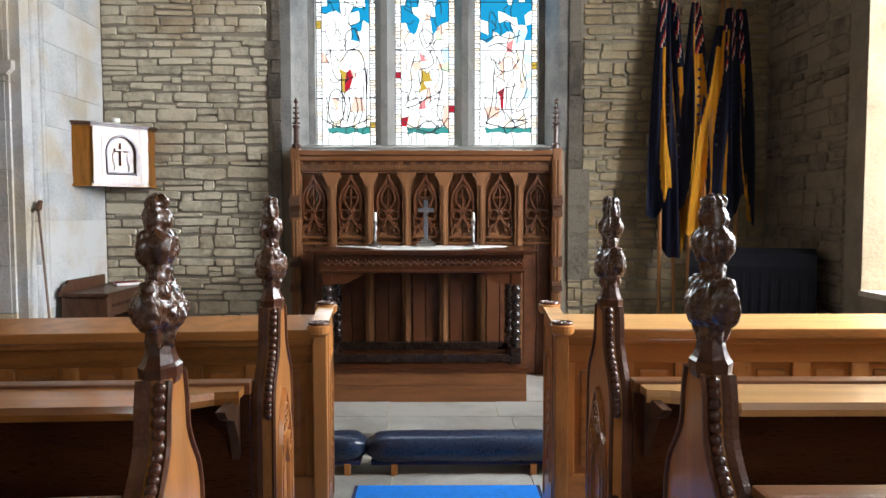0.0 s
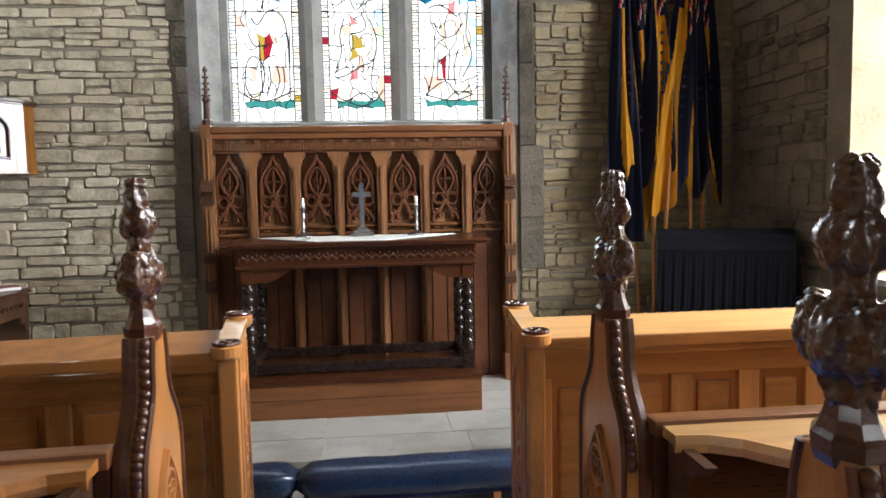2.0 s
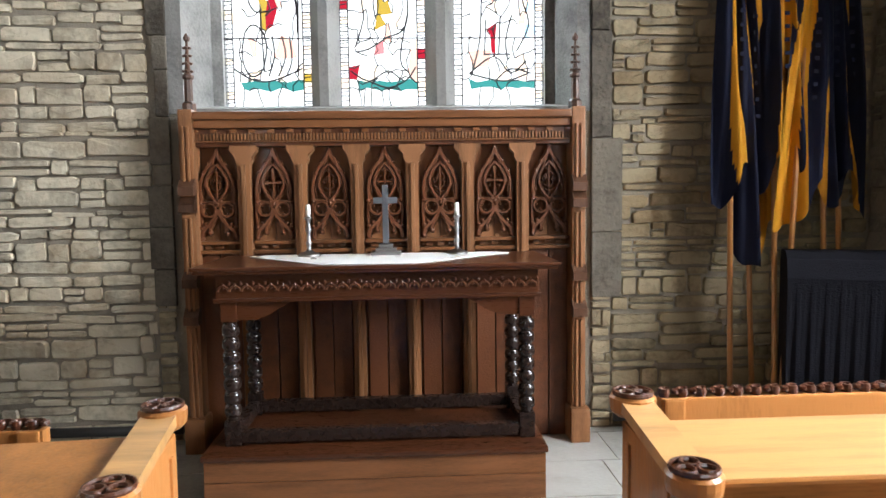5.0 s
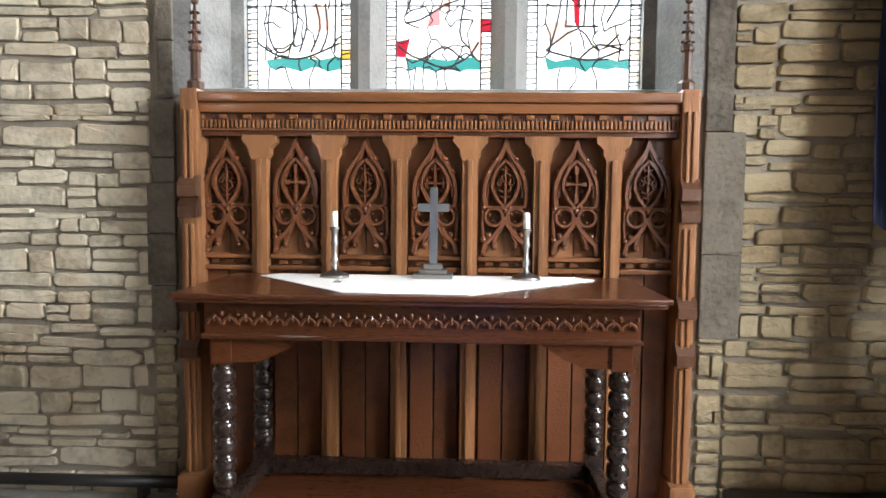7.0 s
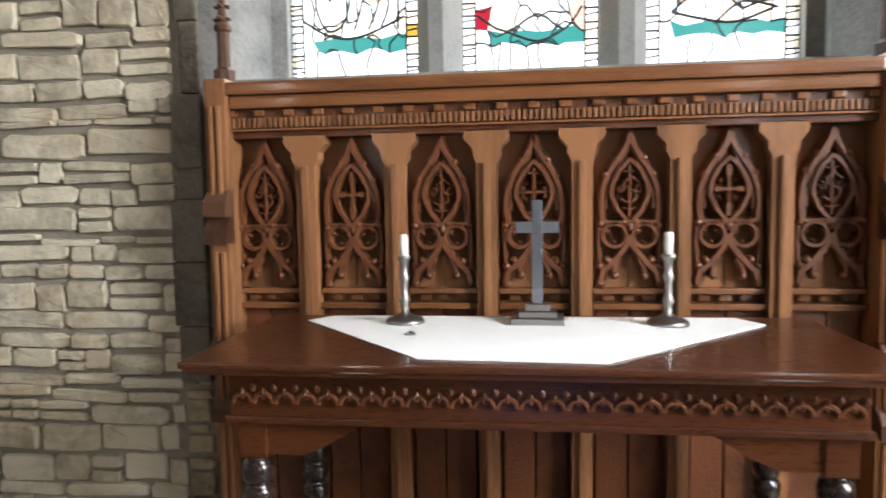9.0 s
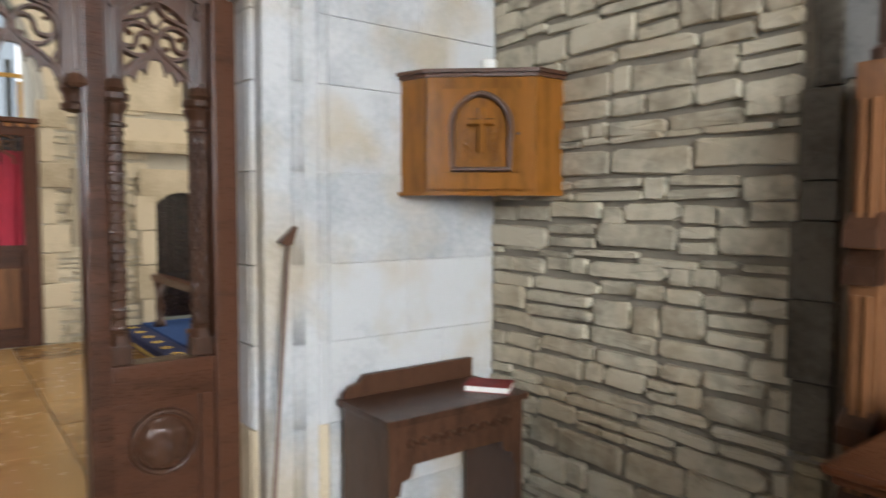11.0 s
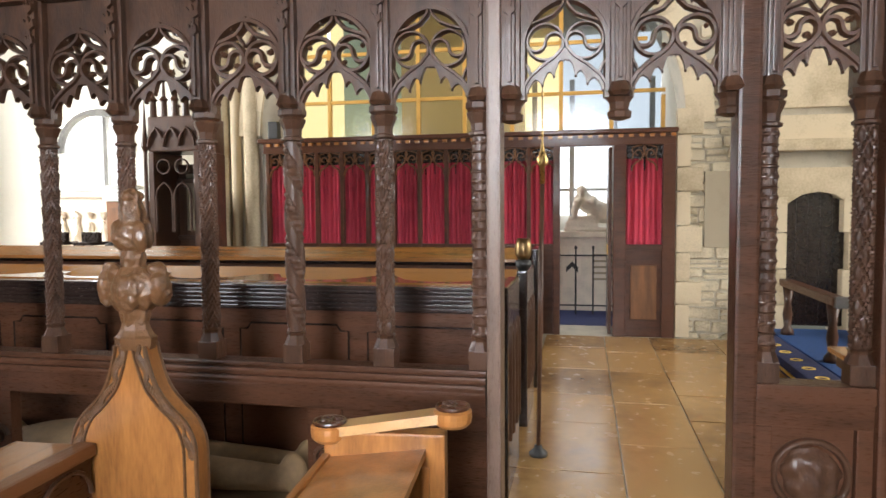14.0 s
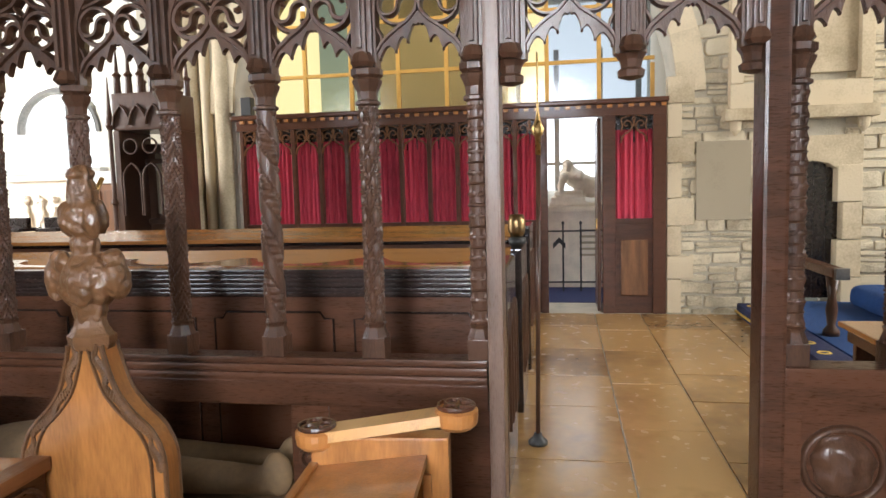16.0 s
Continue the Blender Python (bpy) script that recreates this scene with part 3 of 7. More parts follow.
def reredos_tracery(kind):
    """Ogee hood over a pointed oval with a device, two pierced roundels and leafy feet, in deep relief."""
    bm = bmesh.new()
    for s in (-1, 1):
        f = lambda pts: [(s * u, v) for u, v in pts]
        ribbon(bm, f([(0, 0.29), (0.01, 0.255), (0.034, 0.215), (0.068, 0.165), (0.093, 0.105), (0.1, 0.045), (0.094, -0.01)]), 0.032, 0.06)
        ribbon(bm, f([(0, 0.262), (0.03, 0.19), (0.062, 0.135), (0.08, 0.08), (0.082, 0.03)]), 0.018, 0.044)
        ribbon(bm, f([(0, 0.205), (0.034, 0.17), (0.06, 0.12), (0.063, 0.075), (0.04, 0.025), (0.0, -0.02)]), 0.024, 0.066)
        ribbon(bm, f([(0.094, -0.01), (0.07, -0.018), (0.03, -0.016), (0.0, -0.03)]), 0.024, 0.056)
        ribbon(bm, f(arc(0.052, -0.062, 0.041, 0, 342, 19)), 0.022, 0.056, closed=True)
        for k in range(3):
            a = 2.094 * k + 0.5
            ball(bm, (s * (0.052 + 0.026 * math.cos(a)), -0.062 + 0.026 * math.sin(a), 0), 0.011, 0.011, 0.014, 1)
        ribbon(bm, f([(0.0, -0.06), (0.012, -0.1), (0.04, -0.138), (0.068, -0.168), (0.092, -0.19), (0.102, -0.23)]), 0.034, 0.06)
        ribbon(bm, f([(0.03, -0.125), (0.034, -0.15), (0.05, -0.175), (0.052, -0.2)]), 0.024, 0.05)
        ribbon(bm, f([(0.102, -0.01), (0.106, -0.1), (0.1, -0.16), (0.075, -0.178)]), 0.022, 0.044)
        for u, v in ((0.046, 0.208), (0.082, 0.15), (0.1, -0.02), (0.02, -0.015), (0.05, -0.205), (0.075, -0.15), (0.1, -0.17), (0.1, -0.235)):
            ball(bm, (s * u, v, 0.012), 0.016, 0.016, 0.022, 2)
    ball(bm, (0, 0.292, 0.005), 0.012, 0.02, 0.022, 2)
    ball(bm, (0, -0.03, 0.012), 0.016, 0.02, 0.024, 2)
    if kind == 0:
        ribbon(bm, [(0, 0.0), (0, 0.185)], 0.015, 0.05)
        ribbon(bm, [(0.032, 0.125), (0.01, 0.145), (-0.018, 0.128), (-0.012, 0.108), (0.02, 0.092), (0.026, 0.07), (0.0, 0.05), (-0.03, 0.065)], 0.012, 0.044)
        for s in (-1, 1):
            ribbon(bm, [(s * u, v) for u, v in spiral(0.032, 0.1, 0.016, 0.005, 90, 420, 10)], 0.009, 0.04)
            ribbon(bm, [(s * 0.004, 0.16), (s * 0.022, 0.165)], 0.01, 0.044)
            ribbon(bm, [(s * 0.004, 0.03), (s * 0.024, 0.035)], 0.01, 0.044)
    else:
        for a, b, L in ((0, 1, 0.085), (0, -1, 0.092), (1, 0, 0.05), (-1, 0, 0.05)):
            ribbon(bm, [(0, 0.095), (a * L * 0.6, 0.095 + b * L * 0.6)], 0.016, 0.052)
            ribbon(bm, [(a * L * 0.55, 0.095 + b * L * 0.55), (a * L, 0.095 + b * L)], 0.032 if kind == 1 else 0.018, 0.052)
            if kind == 2:
                ribbon(bm, [(a * L * 0.8 - b * 0.02, 0.095 + b * L * 0.8 - a * 0.02), (a * L * 0.8 + b * 0.02, 0.095 + b * L * 0.8 + a * 0.02)], 0.014, 0.052)
        for a, b in ((1, 1), (1, -1), (-1, 1), (-1, -1)):
            ball(bm, (a * 0.026, 0.095 + b * 0.03, 0.0), 0.011, 0.013, 0.016, 1)
    return mesh("tracery", bm, CARVED)


TR = [reredos_tracery(k) for k in range(3)]
for i in range(7):
    xc = RX0 + CW * (i + 0.5)
    o = new("tracery", TR[(0, 1, 0, 2, 0, 1, 0)[i]])
    o.parent = rer
    o.matrix_basis = XZ(xc, 6.095, 1.656)
    bm = bmesh.new()
    for t in (-1, 1):
        plate(bm, [(xc + t * u, v) for u, v in [(0.002, 1.405), (0.13, 1.405), (0.13, 1.47), (0.105, 1.47), (0.085, 1.495), (0.04, 1.5), (0.002, 1.52)]][::t], 0.02, XZ(0, 6.124, 0))
    part("backing_board", bm, OAKR, rer)
    boxp("panel_rail", (xc - CW / 2 + 0.04, xc + CW / 2 - 0.04, 6.07, 6.136, 1.385, 1.405), OAKRH, rer, bev=0.004)
    boxp("panel_rail", (xc - CW / 2 + 0.04, xc + CW / 2 - 0.04, 6.06, 6.136, 1.33, 1.352), OAKRH, rer, bev=0.004)
    for k in range(3):
        o = new("rosette", ros); o.parent = rer
        o.matrix_basis = Matrix.Translation((xc - 0.07 + 0.07 * k, 6.115, 1.368))
    # lower boards use darker oak to carry the shadow behind the table
    boxp("groove_board", (xc - 0.004 - 0.11, xc - 0.004, 6.092, 6.136, STEP, 1.33), CARVED, rer, bev=0.003)
    boxp("groove_board", (xc + 0.004, xc + 0.114, 6.092, 6.136, STEP, 1.33), CARVED, rer, bev=0.003)
# side posts with shafts, offsets and crocketed pinnacles
for s, x in ((-1, RX0 + 0.02), (1, RX1 - 0.003)):
    post = boxp("side_post", (x - 0.041, x + 0.041, 5.985, 6.19, STEP, 2.18), OAKR, rer, bev=0.01)
    boxp("post_base", (x - 0.06, x + 0.06, 5.93, 6.19, STEP - 0.006, 0.36), OAKR, rer, bev=0.02)
    for z0, z1 in ((0.35, 0.9), (1.0, 1.55), (1.75, 2.08)):
        boxp("shaft", (x - 0.022, x - 0.006, 5.972, 5.995, z0, z1), OAKR, rer, bev=0.006)
        boxp("shaft", (x + 0.006, x + 0.022, 5.972, 5.995, z0, z1), OAKR, rer, bev=0.006)
    for z in (0.92, 1.14, 1.58, 1.68):
        bm = bmesh.new()
        plate(bm, [(-0.0, 0), (-0.075, 0), (-0.075, 0.05), (-0.03, 0.1), (0, 0.1)], 0.085, Matrix(((0, 0, 1, x), (1, 0, 0, 6.02), (0, 1, 0, z), (0, 0, 0, 1))))
        part("offset", bm, OAKD, rer)
    bm = bmesh.new()
    lathe(bm, [(0.042, 2.18), (0.042, 2.22), (0.026, 2.235), (0.024, 2.36), (0.034, 2.37), (0.034, 2.385), (0.018, 2.4), (0.007, 2.58), (0.018, 2.59), (0.02, 2.605), (0.004, 2.63)], Matrix.Translation((x, 6.08, 0)), 8)
    for k in range(4):
        for dx, dy in ((1, 0), (-1, 0), (0, -1)):
            r = 0.024 - 0.003 * k
            ball(bm, (x + dx * r, 6.08 + dy * r, 2.41 + 0.045 * k), 0.013, 0.013, 0.009, 1)
    part("pinnacle", bm, OAKD, rer)

# ---- dais and altar table ----
dais = thing("altar_dais", "low polished oak dais under the altar table", "platform")
DX0, DX1, DY = -1.0, 0.675, 5.2
boxp("top_board", (DX0 - 0.01, DX1 + 0.01, DY - 0.012, 5.98, 0.385, 0.415), TABLEW, dais, bev=0.008)
boxp("front_board", (DX0, DX1, DY, DY + 0.03, STEP - 0.006, 0.275), OAKRH, dais, bev=0.004)
boxp("front_board", (DX0, DX1, DY + 0.002, DY + 0.03, 0.278, 0.385), OAKRH, dais, bev=0.004)
for x in (DX0, DX1 - 0.03):
    boxp("side_board", (x, x + 0.03, DY + 0.03, 5.98, STEP - 0.006, 0.385), OAKR, dais, bev=0.004)
TZ, TX0, TX1, TY0, TY1 = 1.325, -1.045, 0.76, 5.24, 5.96
tab = thing("altar_table", "dark oak altar table with carved frieze and bobbin legs", "table")
bm = bmesh.new()
box(bm, TX0, TX1, TY0, TY1, TZ - 0.018, TZ, 0.006)
box(bm, TX0 + 0.012, TX1 - 0.012, TY0 + 0.012, TY1 - 0.01, TZ - 0.036, TZ - 0.016, 0.008)
part("tabletop", bm, TABLEW, tab)
FX0, FX1, FY0, FY1 = -0.945, 0.665, 5.32, 5.88
for n, d in (("frieze", (FX0, FX1, FY0, FY0 + 0.04, 1.16, TZ - 0.034)), ("frieze", (FX0, FX1, FY1 - 0.04, FY1, 1.16, TZ - 0.034)), ("side_frieze", (FX0, FX0 + 0.04, FY0 + 0.04, FY1 - 0.04, 1.16, TZ - 0.034)), ("side_frieze", (FX1 - 0.04, FX1, FY0 + 0.04, FY1 - 0.04, 1.16, TZ - 0.034))):
    boxp(n, d, TABLEW, tab)
boxp("moulding", (FX0 - 0.01, FX1 + 0.01, FY0 - 0.012, FY0 + 0.01, 1.145, 1.165), TABLEW, tab, bev=0.006)
LUN = bmesh.new()
ribbon(LUN, arc(0, -0.02, 0.026, 0, 180, 8), 0.012, 0.018)
ball(LUN, (0, 0.005, 0), 0.009, 0.018, 0.011, 1)
ball(LUN, (0.03, 0.02, 0), 0.008, 0.012, 0.008, 1)
lun = mesh("carved_lunette", LUN, CARVED)
for k in range(27):
    o = new("carved_lunette", lun); o.parent = tab
    o.matrix_basis = XZ(FX0 + 0.04 + (FX1 - FX0 - 0.08) * k / 26, FY0 - 0.003, 1.22)
prof = [(0.03, 0.54), (0.03, 0.56)]
for k in range(7):
    z = 0.56 + k * 0.068
    prof += [(0.03, z + 0.002), (0.039, z + 0.008), (0.043, z + 0.02), (0.043, z + 0.044), (0.039, z + 0.057), (0.03, z + 0.063), (0.031, z + 0.066)]
prof += [(0.03, 1.045)]
for x in (FX0 + 0.06, FX1 - 0.06):
    for y in (FY0 + 0.035, FY1 - 0.035):
        leg = boxp("leg", (x - 0.04, x + 0.04, y - 0.035, y + 0.035, 0.415, 0.545), BLACKW, tab, bev=0.008)
        bm = bmesh.new(); lathe(bm, prof, Matrix.Translation((x, y, 0)), 20)
        part("turning", bm, BLACKW, leg, smooth=True)
        boxp("leg_block", (x - 0.04, x + 0.04, y - 0.033, y + 0.033, 1.045, 1.16), TABLEW, leg)
    boxp("end_stretcher", (x - 0.028, x + 0.028, FY0 + 0.07, FY1 - 0.07, 0.44, 0.5), BLACKW, tab)
boxp("stretcher", (FX0 + 0.1, FX1 - 0.1, FY0 + 0.005, FY0 + 0.06, 0.43, 0.49), BLACKW, tab)
boxp("stretcher", (FX0 + 0.1, FX1 - 0.1, FY1 - 0.06, FY1 - 0.005, 0.43, 0.495), BLACKW, tab)
for s, x in ((1, FX0 + 0.1), (-1, FX1 - 0.1)):
    bm = bmesh.new()
    plate(bm, [(x, 1.145), (x, 1.055), (x + s * 0.1, 1.055), (x + s * 0.17, 1.085), (x + s * 0.24, 1.13), (x + s * 0.27, 1.145)], 0.03, XZ(0, FY0 + 0.025, 0))
    part("bracket", bm, TABLEW, tab)
# cloth, cross, candles
cloth = tagged(part("altar_cloth", bmesh.new(), LINEN), "white linen cloth with cut corners on the altar table", "cloth")
bm = bmesh.new()
out = [(-0.89, 5.83), (-0.43, 5.31), (0.045, 5.29), (0.585, 5.81), (0.52, 5.92), (-0.82, 5.92)]
plate(bm, out, 0.003, Matrix.Translation((0, 0, TZ + 0.0025)))
cloth.data = mesh("altar_cloth", bm, LINEN)
crs = thing("altar_cross", "silver altar cross on a stepped base on the white cloth", "cross")
CX, CY = -0.117, 5.82
for k, (h, r) in enumerate(((0.02, 0.085), (0.02, 0.06), (0.022, 0.04))):
    z = TZ + 0.004 + k * 0.02
    boxp("base_step", (CX - r, CX + r, CY - r * 0.7, CY + r * 0.7, z, z + h), PEWTER, crs, bev=0.003)
boxp("upright", (CX - 0.017, CX + 0.017, CY - 0.009, CY + 0.009, TZ + 0.066, TZ + 0.4), SILVER, crs, bev=0.003)
boxp("crossbar", (CX - 0.068, CX + 0.068, CY - 0.0085, CY + 0.0085, TZ + 0.295, TZ + 0.33), SILVER, crs, bev=0.003)
for x in (-0.55, 0.288):
    cs = thing("candlestick", "pewter candlestick with a short white candle on the cloth", "candlestick", group="altar candlesticks")
    bm = bmesh.new()
    lathe(bm, [(0.064, 0), (0.064, 0.008), (0.055, 0.016), (0.03, 0.024), (0.014, 0.034), (0.012, 0.06), (0.02, 0.075), (0.012, 0.09), (0.01, 0.13), (0.02, 0.15), (0.012, 0.165), (0.014, 0.2), (0.024, 0.212), (0.024, 0.22)], Matrix.Translation((x, 5.8, TZ + 0.004)), 20)
    part("stick", bm, PEWTER, cs, smooth=True)
    bm = bmesh.new(); lathe(bm, [(0.014, 0.22), (0.014, 0.285), (0.011, 0.29), (0.002, 0.291)], Matrix.Translation((x, 5.8, TZ + 0.004)), 16)
    part("candle", bm, WAX, cs, "short white candle", smooth=True)
    bm = bmesh.new(); rod(bm, (x, 5.8, TZ + 0.294), (x, 5.8, TZ + 0.303), 0.0012, 6)
    part("wick", bm, IRON, cs)

# unidentified grey chip on the cloth
bm = bmesh.new(); plate(bm, [(-0.016, -0.008), (0.016, -0.01), (0.004, 0.014)], 0.008, pose(-0.5, 5.6, TZ + 0.008, 8, 0, 20))
tagged(part("wax_scrap", bm, PEWTER), "tiny unidentified grey scrap lying on the white cloth", "scrap")

# ---- kneelers and carpet ----
carpet = tagged(boxp("carpet_runner", (-0.48, 0.57, WEST + 0.5, 3.93, -0.004, 0.008), CARPET, None, "", 0.003), "bright blue carpet runner along the aisle floor", "carpet")
boxp("binding", (-0.5, -0.478, WEST + 0.5, 3.93, -0.004, 0.007), KNEEL, carpet, bev=0.002)
boxp("binding", (0.568, 0.59, WEST + 0.5, 3.93, -0.004, 0.007), KNEEL, carpet, bev=0.002)


def cushion(bm, x0, x1, y0, y1, z0, z1, seed):
    """A stuffed roll with puckered ends."""
    n, k = 26, 18
    rings = []
    for i in range(n + 1):
        t = i / n
        e = min(1.0, (min(t, 1 - t) * (x1 - x0) / 0.09)) ** 0.45
        ring = []
        for j in range(k):
            a = 2 * math.pi * j / k
            c, s = math.cos(a), math.sin(a)
            u = math.copysign(abs(c) ** 0.6, c) * (y1 - y0) / 2 * (0.55 + 0.45 * e)
            v = math.copysign(abs(s) ** 0.6, s) * (z1 - z0) / 2 * (0.5 + 0.5 * e)
            w = 0.008 * noise.noise((t * 9 + seed, c * 2, s * 2)) + 0.006 * (1 - e) * math.sin(6 * a)
            ring.append(bm.verts.new((x0 + (x1 - x0) * t, (y0 + y1) / 2 + u * (1 + w * 8), (z0 + z1) / 2 + v * (1 + w * 8))))
        rings.append(ring)
    for a, b in zip(rings, rings[1:]):
        for j in range(k):
            bm.faces.new((a[j], a[(j + 1) % k], b[(j + 1) % k], b[j]))
    bm.faces.new(rings[0]), bm.faces.new(rings[-1][::-1])


for x0, x1, legs in ((-2.1, -0.46, (-2.0, -1.2, -0.57)), (-0.455, 1.35, (-0.28, 0.58, 1.2))):
    kn = thing("kneeler", "long navy vinyl kneeler cushion on short wooden legs before the step", "kneeler", group="altar kneelers")
    bm = bmesh.new(); cushion(bm, x0, x1, 4.08, 4.32, 0.07, 0.235, x0)
    part("cushion", bm, NAVY, kn, smooth=True)
    boxp("board", (x0 + 0.03, x1 - 0.03, 4.11, 4.3, 0.06, 0.085), KNEEL, kn)
    for x in legs:
        boxp("leg", (x - 0.02, x + 0.02, 4.1, 4.14, -0.006, 0.07), OAK, kn)
        boxp("leg", (x - 0.02, x + 0.02, 4.26, 4.3, -0.006, 0.07), OAK, kn)

# ---- choir stalls ----


def carve(verts, seed, amp=0.012, size=26.0):
    for v in verts:
        p = v.co * size + Vector((seed, seed * 1.7, 0))
        d = noise.voronoi(p)[0]
        v.co += v.normal * amp * (0.9 - 2.2 * d[0]) + v.normal * amp * 0.4 * noise.noise(p * 2)


def poppyhead(seed, h=0.36, wy=0.11, wx=0.06, wood=POPPYB):
    """Carved finial: a tier of four bulging leaves, a waist, a tall bud and a blunt tip."""
    bm = bmesh.new()
    k = h / 0.36
    ball(bm, (0, 0, 0.045 * k), wx * 0.62, wy * 0.4, 0.06 * k, 4)
    ball(bm, (0, 0, 0.1 * k), wx * 0.9, wy * 0.74, 0.068 * k, 5)
    for s in (-1, 1):
        ball(bm, (0, s * wy * 0.7, 0.105 * k), wx * 0.5, wy * 0.3, 0.052 * k, 4)
        ball(bm, (s * wx * 0.6, s * wy * 0.1, 0.095 * k), wx * 0.42, wy * 0.34, 0.05 * k, 4)
        ball(bm, (0, s * wy * 0.62, 0.15 * k), wx * 0.36, wy * 0.24, 0.022 * k, 3)
        ball(bm, (s * wx * 0.4, -s * wy * 0.4, 0.14 * k), wx * 0.3, wy * 0.22, 0.03 * k, 3)
    ball(bm, (0, 0, 0.18 * k), wx * 0.5, wy * 0.32, 0.05 * k, 4)
    ball(bm, (0, 0, 0.24 * k), wx * 0.72, wy * 0.46, 0.052 * k, 4)
    for s in (-1, 1):
        ball(bm, (s * wx * 0.3, s * wy * 0.28, 0.235 * k), wx * 0.4, wy * 0.24, 0.042 * k, 3)
        ball(bm, (-s * wx * 0.3, s * wy * 0.26, 0.24 * k), wx * 0.4, wy * 0.24, 0.042 * k, 3)
    ball(bm, (0, 0, 0.295 * k), wx * 0.56, wy * 0.34, 0.05 * k, 4)
    ball(bm, (0, 0, 0.335 * k), wx * 0.5, wy * 0.3, 0.022 * k, 4)
    bm.normal_update()
    for v in bm.verts:
        a = math.atan2(v.co.y / wy, v.co.x / wx)
        p = v.co * 34 + Vector((seed, seed * 1.7, 0))
        vein = abs(math.sin(3 * a + 0.4 + 0.35 * math.sin(v.co.z * 60 + seed)))
        v.co += v.normal * (0.008 * (0.6 - vein) + 0.0075 * (0.42 - noise.voronoi(p)[0][0] * 1.3) + 0.003 * (0.4 - noise.voronoi(p * 2.2)[0][0]) * 2)
    return mesh("poppyhead", bm, wood, True)


def collar_mesh(r=0.046, ry=0.06, wood=POPPY):
    bm = bmesh.new()
    m = Matrix.Diagonal((r / 0.05, ry / 0.05, 1, 1)) @ pose(0, 0, 0, 0, 0, 22.5)
    lathe(bm, [(0.044, -0.035), (0.049, -0.02), (0.05, -0.008), (0.051, 0.004), (0.044, 0.012), (0.036, 0.03), (0.032, 0.05), (0.03, 0.08)], m, 8)
    return mesh("collar", bm, wood)


# the third head, for far ends, has the lit tone
POPS = [poppyhead(1.0), poppyhead(5.3), poppyhead(8.1, 0.47, 0.13, 0.075, POPPYL)]
COLLAR, COLLARW = collar_mesh(), collar_mesh(0.052, 0.072, POPPYL)


def end_outline(zn, half=0.23, neck=0.055):
    """Half outline of a bench end, from the foot up to the neck."""
    raw = [(half, 0.0), (half, zn - 0.36), (half * 0.97, zn - 0.31), (half * 0.84, zn - 0.25), (half * 0.62, zn - 0.2), (half * 0.42, zn - 0.14), (neck * 1.25, zn - 0.06), (neck, zn)]
    out = [raw[0]]
    for i in range(1, len(raw) - 1):
        a, b, c, d = raw[i - 1] if i > 1 else raw[1], raw[i], raw[i + 1], raw[min(i + 2, len(raw) - 1)]
        for k in range(3):
            t = k / 3
            out.append(tuple(0.5 * (2 * q + (r - p) * t + (2 * p - 5 * q + 4 * r - w) * t * t + (3 * q - p - 3 * r + w) * t ** 3) for p, q, r, w in zip(a, b, c, d)))
    return out + [raw[-1]]


BEAD = bmesh.new(); ball(BEAD, (0, 0, 0), 0.015, 0.015, 0.017, 2)
bead = mesh("bead", BEAD, POPPY, True)
TREF = bmesh.new()
for k in range(3):
    ribbon(TREF, arc(0.026 * math.cos(2.094 * k + 1.57), 0.026 * math.sin(2.094 * k + 1.57), 0.02, 0, 324, 9), 0.009, 0.012, closed=True)
ribbon(TREF, arc(0, 0, 0.05, 0, 340, 17), 0.008, 0.012, closed=True)
tref = mesh("carved_trefoil", TREF, POPPY)


